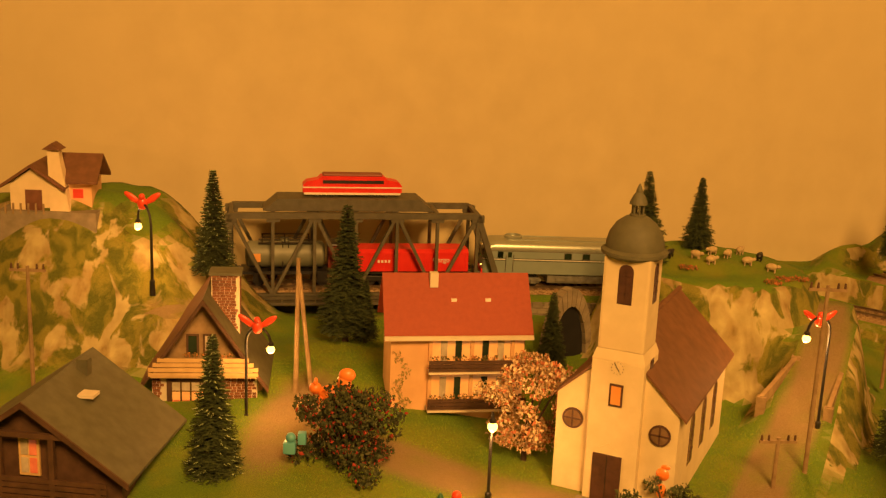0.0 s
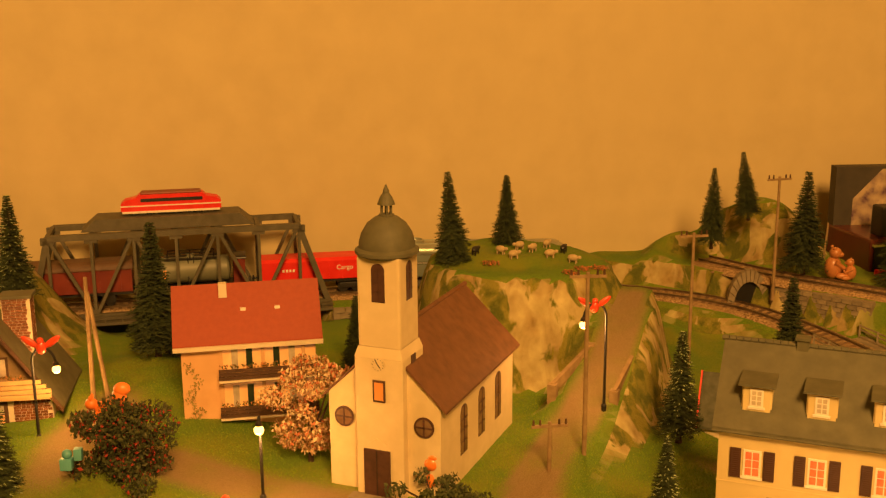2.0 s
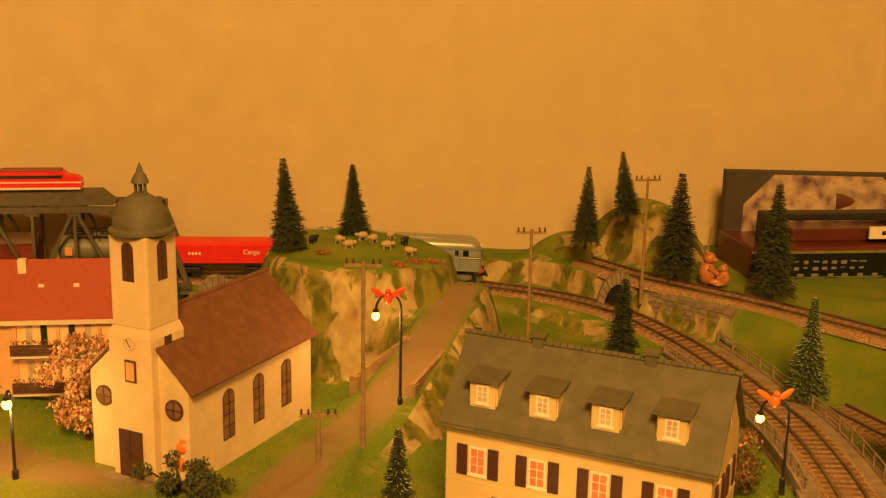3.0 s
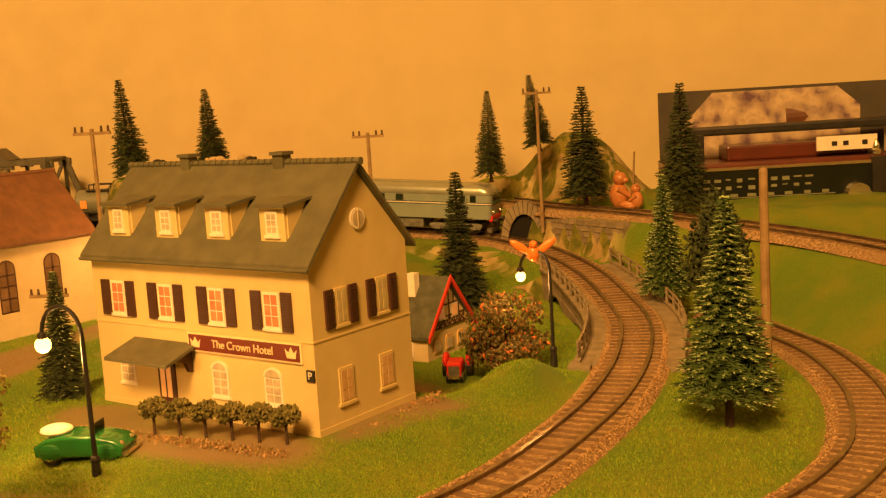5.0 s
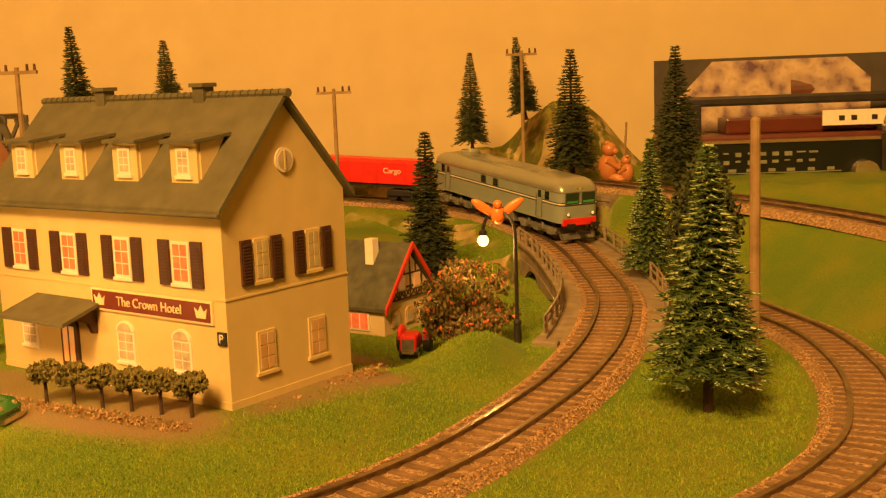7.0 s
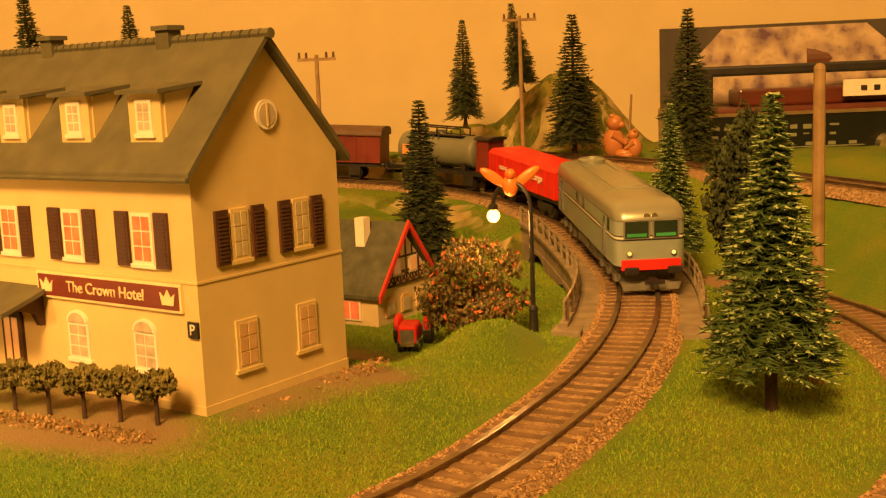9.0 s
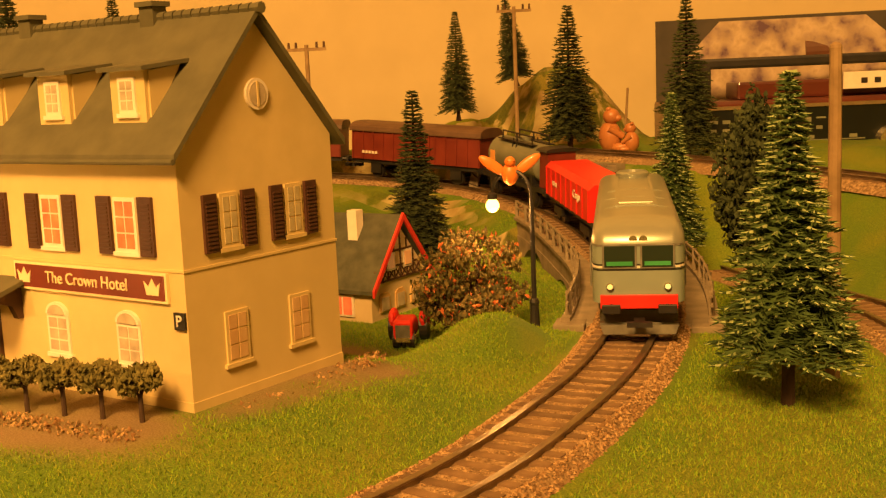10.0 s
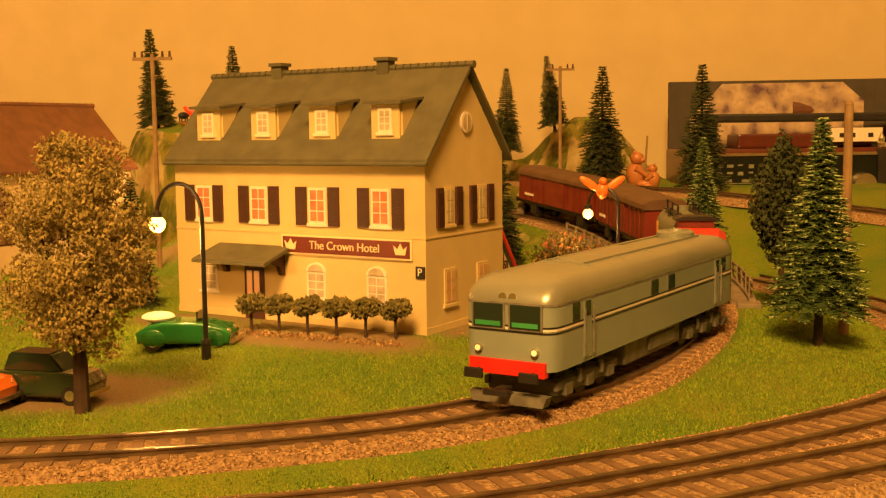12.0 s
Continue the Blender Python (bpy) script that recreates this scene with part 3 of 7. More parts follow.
    part("lettering", made(*[lambda bm, i=i: box(bm, 1.62 + i * 0.052, 0.128, zt + 0.10, 1.655 + i * 0.052, 0.1345, zt + 0.135) for i in range(9)]), M_BLACK, plinth, "dark unreadable lettering")
    part("flag", made(lambda bm: box(bm, 1.0, 0.118, zt + 0.09, 1.12, 0.14, zt + 0.125)), M_WHITE, plinth)
    part("flag_band", made(lambda bm: box(bm, 1.0, 0.114, zt + 0.125, 1.12, 0.14, zt + 0.145)), M_RED, plinth)
    part("badge", made(lambda bm: box(bm, 2.60, 0.125, zt + 0.07, 2.74, 0.145, zt + 0.15)), M_RED, plinth)
    # small red diesel on the plinth
    c = Vector((1.91, 0.36, zt + 0.195)) * S
    d = thing("model_locomotive", P(-11.95, 2.15, 0.0, 34.6) @ Matrix.Translation(c) @ Matrix.Scale(0.86, 4) @ Matrix.Translation(-c), "small red and silver diesel locomotive model on display plinth", "locomotive")
    z = zt + 0.26
    hull = [(1.10, z + 0.02), (2.72, z + 0.02), (2.72, z + 0.14), (2.66, z + 0.20), (2.48, z + 0.235), (2.42, z + 0.29), (1.40, z + 0.29), (1.34, z + 0.235), (1.16, z + 0.20), (1.10, z + 0.14)]
    part("body", made(lambda bm: prism(bm, hull, 0.23, 0.49)), M_RED, d)
    part("roof", made(lambda bm: box(bm, 1.42, 0.235, z + 0.285, 2.40, 0.485, z + 0.325, 0.02)), surf("dark_red_roof", (0.18, 0.04, 0.02), (0.24, 0.06, 0.03), 60, 0.5, 0), d)
    part("stripe", made(lambda bm: box(bm, 1.095, 0.225, z + 0.095, 2.725, 0.495, z + 0.115)), M_WHITE, d, "cream stripe")
    part("window_band", made(lambda bm: box(bm, 1.42, 0.226, z + 0.17, 2.42, 0.494, z + 0.225)), M_BLACK, d)
    part("skirt", made(lambda bm: box(bm, 1.12, 0.225, z - 0.015, 2.70, 0.495, z + 0.02)), M_WHITE, d)
    for x in (1.32, 1.44, 1.56, 2.22, 2.34, 2.46):
        part("wheel", made(lambda bm: rod(bm, (x, 0.24, z - 0.02), (x, 0.48, z - 0.02), 0.045, 0.045, 12)), M_BLACK, d)
    part("tank", made(lambda bm: box(bm, 1.68, 0.26, z - 0.05, 2.08, 0.46, z + 0.02, 0.01)), M_BLACK, d)


truss_bridge()


# ---- hotel ----
def window(parent, x, z, w, h, y=0.0, lit=M_CURTAIN, axis="y", arch=False, trim=M_WHITE):
    """A framed window with glazing bars; axis y: in a wall that faces -y; axis x: in a wall that faces +x."""
    fr = 0.018
    e = 0.0

    def bx(bm, u0, z0, u1, z1, a, b):
        if axis == "y":
            box(bm, u0, y - b, z0, u1, y - a, z1)
        else:
            box(bm, y + a, u0, z0, y + b, u1, z1)
    top = z + h / 2
    frame = part("window", made(lambda bm: bx(bm, x - w / 2, z - h / 2, x + w / 2, top, e, 0.010)), trim, parent)
    pw, ph = (w - 2 * fr - 0.010) / 2, (h - 2 * fr - 0.016) / 3
    for i in range(2):
        for j in range(3):
            u, v = x - w / 2 + fr + i * (pw + 0.010), z - h / 2 + fr + j * (ph + 0.008)
            part("pane", made(lambda bm: bx(bm, u, v, u + pw, v + ph, e, 0.013)), lit, frame)
    part("sill", made(lambda bm: bx(bm, x - w / 2 - 0.015, z - h / 2 - 0.02, x + w / 2 + 0.015, z - h / 2, e, 0.016)), trim, frame)
    if arch:
        def half(bm):
            pts = [(x + (w / 2) * math.cos(a), top + (w / 2) * 0.75 * math.sin(a)) for a in np.linspace(0, math.pi, 11)]
            if axis == "y":
                prism(bm, pts, y - 0.016, y, "y")
        part("arch", made(half), trim, frame)
        part("fanlight", made(lambda bm: prism(bm, [(x + (w / 2 - fr) * math.cos(a), top + (w / 2 - fr) * 0.75 * math.sin(a)) for a in np.linspace(0, math.pi, 11)], y - 0.019, y - 0.016)), lit, frame)
    return frame


SLATS = {}


def shutter(parent, x, z, w, h, y=0.0, axis="y"):
    ob = part("shutter", made(lambda bm: box(bm, -w / 2, -0.016, -h / 2, w / 2, 0, h / 2)), M_SHUTTER, parent, "dark brown louvred shutter")
    ob.matrix_basis = P(x, y, z, 0) if axis == "y" else P(y, x, z, 90)
    for k in range(12):
        m = P(0, -0.016, -h / 2 + 0.02 + (h - 0.04) * k / 12)
        if w not in SLATS:
            SLATS[w] = part("slat", made(lambda bm: box(bm, -w / 2 + 0.012, -0.006, 0, w / 2 - 0.012, 0.001, 0.010)), M_SHUTTER, ob)
            SLATS[w].matrix_basis = m
        else:
            share(SLATS[w], ob, m)


def gable_roof(parent, x0, x1, y0, y1, ze, zr, over, thick, material, name="roof_slope"):
    """Two slabs that meet at a ridge along x."""
    ym = (y0 + y1) / 2
    k = (zr - ze) / (ym - y0)
    for sgn, ya in ((1, y0 - over), (-1, y1 + over)):
        za = ze - k * over
        part(name, made(lambda bm: prism(bm, [(ya, za), (ym, zr), (ym, zr + thick), (ya, za + thick)], x0 - over, x1 + over, "x")), material, parent)


def text_part(words, size, material, parent, m, label):
    cu = bpy.data.curves.new("lettering", "FONT")
    cu.body, cu.size, cu.align_x, cu.align_y, cu.extrude = words, size * S, "CENTER", "CENTER", 0.0002
    tmp = new("lettering", cu)
    me = bpy.data.meshes.new_from_object(tmp.evaluated_get(bpy.context.evaluated_depsgraph_get()))
    bpy.data.objects.remove(tmp)
    me.materials.clear()
    me.materials.append(material)
    ob = new("lettering", me)
    ob.parent = parent
    ob.matrix_basis = m
    return tagged(ob, label)


def hotel():
    h = thing("hotel", P(-0.0, 0.0, 0.0), "cream plastered two-storey hotel with slate-grey gabled roof and brown shutters", "building")
    X0, X1, Y1, ZE, ZR = -2.30, 0.0, 1.06, 1.21, 1.80
    part("wall", made(lambda bm: box(bm, X0, 0, -0.05, X1, Y1, ZE), lambda bm: prism(bm, [(0, ZE), (Y1, ZE), (Y1 / 2, ZR - 0.01)], X0, X1, "x")), M_PLASTER, h)
    part("string_course", made(lambda bm: box(bm, X0 - 0.005, -0.005, 0.648, X1 + 0.005, Y1 + 0.005, 0.660)), M_PLASTER, h)
    part("plinth", made(lambda bm: box(bm, X0 - 0.005, -0.005, -0.05, X1 + 0.005, Y1 + 0.005, 0.045)), M_PLASTER, h)
    gable_roof(h, X0, X1, 0, Y1, ZE, ZR, 0.055, 0.035, M_ROOF_GREY)
    for i in range(38):
        x = X0 - 0.05 + i * (X1 - X0 + 0.10) / 37
        part("ridge_tile", made(lambda bm: rod(bm, (x - 0.03, Y1 / 2, ZR + 0.03), (x + 0.03, Y1 / 2, ZR + 0.03), 0.024, 0.028, 8)), M_ROOF_GREY, h)
    for x in (-1.67, -0.67):
        c = part("chimney", made(lambda bm: box(bm, x - 0.05, Y1 / 2 - 0.045, ZR - 0.03, x + 0.05, Y1 / 2 + 0.045, ZR + 0.085)), M_ROOF_GREY, h)
        part("chimney_cap", made(lambda bm: box(bm, x - 0.065, Y1 / 2 - 0.06, ZR + 0.085, x + 0.065, Y1 / 2 + 0.06, ZR + 0.11)), M_ROOF_GREY, c)
    part("gutter", made(lambda bm: rod(bm, (X0 - 0.055, -0.062, ZE - 0.058), (X1 + 0.055, -0.062, ZE - 0.058), 0.014)), M_ROOF_GREY, h)
    k = (ZR - ZE) / (Y1 / 2)
    for x in (-2.0, -1.453, -0.907, -0.36):
        w, yf = 0.235, 0.07
        zb = ZE + k * yf + 0.035
        dm = part("dormer", made(lambda bm: box(bm, x - w / 2, yf, zb - 0.05, x + w / 2, yf + 0.22, zb + 0.24)), M_PLASTER, h)
        part("dormer_cheek", made(lambda bm: prism(bm, [(yf + 0.02, zb - 0.02), (yf + 0.02, zb + 0.235), (yf + 0.215, zb + 0.262)], x - w / 2 - 0.012, x + w / 2 + 0.012, "x")), M_PLASTER, dm)
        part("dormer_roof", made(lambda bm: prism(bm, [(yf - 0.045, zb + 0.235), (yf + 0.245, zb + 0.268), (yf + 0.245, zb + 0.288), (yf - 0.045, zb + 0.255)], x - w / 2 - 0.04, x + w / 2 + 0.04, "x")), M_ROOF_GREY, dm)
        window(h, x, zb + 0.125, 0.115, 0.165, yf, M_CURTAIN_WHITE)
        window(h, x, 0.855, 0.155, 0.255, 0.0, M_CURTAIN)
        for sx in (-0.145, 0.145):
            shutter(h, x + sx, 0.85, 0.095, 0.275)
    for x in (-1.97, -0.93, -0.40):
        window(h, x, 0.285, 0.17, 0.20, 0.0, M_CURTAIN_WHITE, arch=True)
    for y in (0.30, 0.745):
        window(h, y, 0.855, 0.12, 0.255, X1, M_CURTAIN_SIDE, axis="x", trim=M_PLASTER)
        window(h, y, 0.30, 0.15, 0.25, X1, M_CURTAIN_PALE, axis="x", trim=M_PLASTER)
        for sy in (-0.125, 0.125):
            shutter(h, y + sy, 0.85, 0.085, 0.27, X1, "x")
    ring = part("round_window", made(lambda bm: rod(bm, (X1, Y1 / 2, 1.43), (X1 + 0.015, Y1 / 2, 1.43), 0.075, 0.075, 24)), M_WHITE, h)
    part("pane", made(lambda bm: rod(bm, (X1 + 0.01, Y1 / 2, 1.43), (X1 + 0.018, Y1 / 2, 1.43), 0.058, 0.058, 24)), M_CURTAIN_WHITE, ring)
    part("glazing_bar", made(lambda bm: box(bm, X1 + 0.012, Y1 / 2 - 0.006, 1.37, X1 + 0.022, Y1 / 2 + 0.006, 1.49)), M_PLASTER, ring)
    # entrance
    door = part("door", made(lambda bm: box(bm, -1.60, -0.02, 0.0, -1.42, 0.0, 0.36)), M_SHUTTER, h)
    part("door_arch", made(lambda bm: prism(bm, [(-1.51 + 0.09 * math.cos(a), 0.36 + 0.07 * math.sin(a)) for a in np.linspace(0, math.pi, 9)], -0.02, 0.0)), M_SHUTTER, door)
    for x in (-1.575, -1.505):
        part("door_pane", made(lambda bm: box(bm, x, -0.024, 0.12, x + 0.05, -0.02, 0.36)), M_WINDOW_LIT, door)
    can = part("canopy", made(lambda bm: prism(bm, [(-0.30, 0.435), (0.0, 0.53), (0.0, 0.555), (-0.30, 0.46)], -1.86, -1.16, "x")), M_ROOF_GREY, h, "sloping grey canopy over the entrance")
    for x in (-1.78, -1.24):
        part("bracket", made(lambda bm: prism(bm, [(-0.18, 0.455), (0.0, 0.505), (0.0, 0.34), (-0.03, 0.34), (-0.06, 0.41)], x - 0.02, x + 0.02, "x")), M_WOOD_DARK, can)
    # name board
    board = part("name_board", made(lambda bm: box(bm, -1.22, -0.022, 0.515, -0.115, 0.0, 0.63)), M_SIGN, h, "dark red hotel name board with two crowns")
    part("border", made(lambda bm: box(bm, -1.235, -0.018, 0.502, -0.10, -0.001, 0.643)), M_GOLD, board)
    text_part("The Crown Hotel", 0.084, M_GOLD, board, P(-0.668, -0.024, 0.572, 0, 90), "cream lettering: The Crown Hotel")
    for x in (-1.145, -0.19):
        part("crown", made(lambda bm: prism(bm, [(x - 0.04, 0.538), (x + 0.04, 0.538), (x + 0.055, 0.60), (x + 0.025, 0.575), (x, 0.615), (x - 0.025, 0.575), (x - 0.055, 0.60)], -0.027, -0.023)), M_GOLD, board, "cream crown shape")
    sign = part("parking_sign", made(lambda bm: box(bm, -0.075, -0.014, 0.385, -0.005, 0.0, 0.465)), M_BLACK, h)
    text_part("P", 0.075, M_WHITE, sign, P(-0.04, -0.016, 0.425, 0, 90), "white letter P")


hotel()


# ---- church ----
def church():
    c = thing("church", P(-5.47, -0.27, 0.11, 0), "white plastered village church with brown tile roof and domed tower", "church")
    W, D, ZE, ZR = 0.60, 2.16, 0.98, 1.56
    part("nave_wall", made(lambda bm: box(bm, -W, 0, -0.1, W, D, ZE), lambda bm: prism(bm, [(-W, ZE), (W, ZE), (0, ZR - 0.02)], 0, D, "y")), M_CHURCH, c)
    for sgn in (-1, 1):
        part("roof_slope", made(lambda bm: prism(bm, [(sgn * (W + 0.07), ZE - 0.07 * 0.97), (0, ZR), (0, ZR + 0.03), (sgn * (W + 0.07), ZE - 0.04)], -0.03, D + 0.04, "y")), M_ROOF_BROWN, c)
    for i in range(24):
        y = 0.28 + i * (D - 0.26) / 23
        part("ridge_tile", made(lambda bm: rod(bm, (0, y - 0.04, ZR + 0.025), (0, y + 0.04, ZR + 0.025), 0.022, 0.028, 8)), M_ROOF_BROWN, c)
    t = part("tower", made(lambda bm: box(bm, -0.255, -0.10, -0.1, 0.255, 0.40, 1.42, 0.012)), M_CHURCH, c)

    def shoulder(bm):
        lo = [bm.verts.new(v) for v in ((-0.255, -0.10, 1.42), (0.255, -0.10, 1.42), (0.255, 0.40, 1.42), (-0.255, 0.40, 1.42))]
        hi = [bm.verts.new(v) for v in ((-0.225, -0.07, 1.52), (0.225, -0.07, 1.52), (0.225, 0.37, 1.52), (-0.225, 0.37, 1.52))]
        for i in range(4):
            bm.faces.new((lo[i], lo[(i + 1) % 4], hi[(i + 1) % 4], hi[i]))
    part("tower_shoulder", made(shoulder), M_CHURCH, t)
    part("belfry", made(lambda bm: box(bm, -0.225, -0.07, 1.50, 0.225, 0.37, 2.42, 0.03)), M_CHURCH, t)
    part("cornice", made(lambda bm: lathe(bm, [(0.24, 2.38), (0.31, 2.42), (0.31, 2.45), (0.26, 2.48)], 24, 0, 0.15)), M_ROOF_GREY, t)
    part("dome", made(lambda bm: lathe(bm, [(0.27, 2.46), (0.27, 2.52), (0.245, 2.61), (0.19, 2.70), (0.11, 2.76), (0.05, 2.78)], 28, 0, 0.15)), M_ROOF_GREY, t, smooth=True)
    ln = part("lantern", made(lambda bm: lathe(bm, [(0.075, 2.76), (0.075, 2.785), (0.06, 2.79)], 12, 0, 0.15), *[lambda bm, a=a: rod(bm, (0.05 * math.cos(a), 0.15 + 0.05 * math.sin(a), 2.78), (0.05 * math.cos(a), 0.15 + 0.05 * math.sin(a), 2.88), 0.011, 0.011, 6) for a in np.arange(0, 6.2, math.pi / 3)]), M_ROOF_GREY, t)
    part("lantern_cap", made(lambda bm: lathe(bm, [(0.085, 2.88), (0.08, 2.90), (0.055, 2.96), (0.03, 2.99), (0.03, 3.01), (0.022, 3.03), (0.006, 3.07)], 16, 0, 0.15)), M_ROOF_GREY, ln)

    def arched(x, y, z, w, h, face):
        pts = [(-w / 2, -h / 2), (w / 2, -h / 2)] + [(w / 2 * math.cos(a), h / 2 - w / 2 + w / 2 * math.sin(a)) for a in np.linspace(0, math.pi, 9)]
        fr = part("window", made(lambda bm: prism(bm, [(u * 1.16, v * 1.06) for u, v in pts], 0, 0.016)), M_SHUTTER, c, "brown-framed arched window")
        part("pane", made(lambda bm: prism(bm, pts, -0.004, 0.010)), M_WINDOW_DARK if z < 1.5 else M_SHUTTER, fr)
        part("glazing_bar", made(lambda bm: box(bm, -0.006, -0.009, -h / 2, 0.006, -0.003, h / 2), *[lambda bm, q=q: box(bm, -w / 2, -0.009, h * q, w / 2, -0.003, h * q + 0.010) for q in (-0.25, 0.0, 0.22)]), M_SHUTTER, fr)
        fr.matrix_basis = P(x, y, z, face)
    for y in (0.62, 1.14, 1.66):
        arched(W + 0.002, y, 0.52, 0.17, 0.50, 90)
    arched(0.0, -0.072, 2.16, 0.12, 0.36, 0)
    arched(0.227, 0.15, 2.16, 0.12, 0.36, 90)
    w = part("tower_window", made(lambda bm: box(bm, -0.06, -0.112, 0.98, 0.07, -0.10, 1.20)), M_SHUTTER, t)
    part("pane", made(lambda bm: box(bm, -0.042, -0.116, 1.0, 0.052, -0.112, 1.18)), M_AMBER, w)
    w = part("tower_window", made(lambda bm: box(bm, 0.255, 0.10, 1.33, 0.264, 0.20, 1.42)), M_SHUTTER, t)
    for x in (-0.43, 0.43):
        r = part("rose_window", made(lambda bm: rod(bm, (x, 0.004, 0.74), (x, -0.014, 0.74), 0.105, 0.105, 28)), M_SHUTTER, c)
        part("pane", made(lambda bm: rod(bm, (x, -0.012, 0.74), (x, -0.017, 0.74), 0.085, 0.085, 28)), M_WINDOW_DARK, r)
        part("glazing_bar", made(lambda bm: box(bm, x - 0.008, -0.022, 0.65, x + 0.008, -0.017, 0.83), lambda bm: box(bm, x - 0.09, -0.022, 0.732, x + 0.09, -0.017, 0.748)), M_SHUTTER, r)
    dr = part("door", made(lambda bm: box(bm, -0.17, -0.118, 0.0, 0.11, -0.10, 0.48)), M_SHUTTER, c, "dark brown double door")
    part("door_joint", made(lambda bm: box(bm, -0.034, -0.121, 0.0, -0.028, -0.118, 0.48)), M_BLACK, dr)
    part("hood", made(lambda bm: prism(bm, [(-0.13, 0.535), (0.07, 0.535), (-0.03, 0.60)], -0.108, -0.10)), M_CHURCH, dr)
    cl = part("clock", made(lambda bm: rod(bm, (0.0, -0.098, 1.36), (0.0, -0.108, 1.36), 0.07, 0.07, 24)), M_CHURCH, t)
    part("clock_hands_plate", made(lambda bm: beam(bm, (0.0, -0.111, 1.35), (-0.03, -0.111, 1.41), 0.008, 0.004), lambda bm: beam(bm, (0.0, -0.111, 1.36), (0.02, -0.111, 1.33), 0.010, 0.004),
         *[lambda bm, a=a: beam(bm, (0.052 * math.cos(a), -0.110, 1.36 + 0.052 * math.sin(a)), (0.064 * math.cos(a), -0.110, 1.36 + 0.064 * math.sin(a)), 0.006, 0.003) for a in np.arange(0, 6.2, math.pi / 6)]), M_BLACK, cl)
    part("step", made(lambda bm: box(bm, -0.30, -0.24, -0.1, 0.26, -0.10, 0.0)), M_STONE_GREY, c)


M_WINDOW_DARK = surf("dusky_window", (0.13, 0.075, 0.04), (0.24, 0.15, 0.085), 80, 0.25, 0)
church()


# ---- trees ----
def conifer_mesh(name, rows, spread, tips, seed, needle=None, droop=0.35, low=0.13, power=0.85):
    """A bottle-brush fir, 1 unit tall: whorls of needle twigs round a trunk."""
    rnd = random.Random(seed)
    tree = thing(name, P(0, 0, 0), "", "tree")
    part("trunk", made(lambda bm: rod(bm, (0, 0, -0.03), (0, 0, 0.97), 0.022, 0.004, 8), lambda bm: rod(bm, (0, 0, -0.03), (0, 0, 0.02), 0.034, 0.022, 8)), M_BARK, tree)
    vs, fs, tv, tf = [], [], [], []

    def blade(V, F, p, q, w):
        d = (q - p).normalized()
        a = d.cross(Vector((0, 0, 1)))
        if a.length < 0.01:
            a = Vector((1, 0, 0))
        a.normalize()
        b = a.cross(d)
        i = len(V)
        V.extend([p + a * w * 0.6, p - a * w * 0.3 + b * w * 0.5, p - a * w * 0.3 - b * w * 0.5, q])
        F.extend([(i, i + 1, i + 3), (i + 1, i + 2, i + 3), (i + 2, i, i + 3)])
    for r in range(rows):
        f = r / (rows - 1)
        z = low + (0.97 - low) * f
        rad = spread * (1 - f) ** power * rnd.uniform(0.86, 1.12) + 0.012
        count = max(5, int(17 * (1 - f) + 6))
        off = rnd.uniform(0, 6.28)
        for k in range(count):
            a = off + 6.283 * k / count + rnd.uniform(-0.16, 0.16)
            rr = rad * rnd.uniform(0.72, 1.12)
            d = Vector((math.cos(a), math.sin(a), 0))
            p, q = Vector((0, 0, z)) + d * 0.01, Vector((0, 0, z - rr * (droop - 0.55 * f) + rnd.uniform(-0.01, 0.01))) + d * rr
            blade(vs, fs, p, q, 0.013)
            side = Vector((-d.y, d.x, 0))
            n = max(3, int(rr * 42))
            for j in range(n):
                t = 0.22 + 0.78 * (j + rnd.random() * 0.6) / n
                c = p.lerp(q, t)
                ln = (0.016 + 0.045 * (1 - t * 0.6)) * (0.5 + rr * 2.4)
                for sgn in (-1, 1):
                    e = c + (side * sgn * 0.8 + d * 0.75 + Vector((0, 0, rnd.uniform(-0.35, 0.45)))) * ln
                    blade(vs, fs, c, e, 0.0085)
            if tips and rnd.random() < tips:
                e = q + d * 0.014
                blade(tv, tf, q - d * 0.03 + Vector((0, 0, 0.004)), e + Vector((0, 0, 0.003)), 0.011)
    for nm, V, F, mt in (("crown", vs, fs, needle or M_NEEDLE), ("frosting", tv, tf, M_TIP)):
        if V:
            me = bpy.data.meshes.new(nm)
            me.from_pydata([v * S for v in V], [], F)
            me.materials.append(mt)
            ob = new(nm, me)
            ob.parent = tree
            if nm == "frosting":
                tagged(ob, "pale frosted twig tips", kind="stuff")
    return tree


def plant(proto, first, x, y, z, height, turn, label, lean=0.0, wide=1.0):
    ob = proto if first else copy_thing(proto, P(0, 0, 0))
    ob.matrix_basis = P(x, y, z - 0.02, turn, lean, lean * 0.6) @ Matrix.Diagonal((height * wide, height * wide, height, 1))
    return tagged(ob, label, "tree")


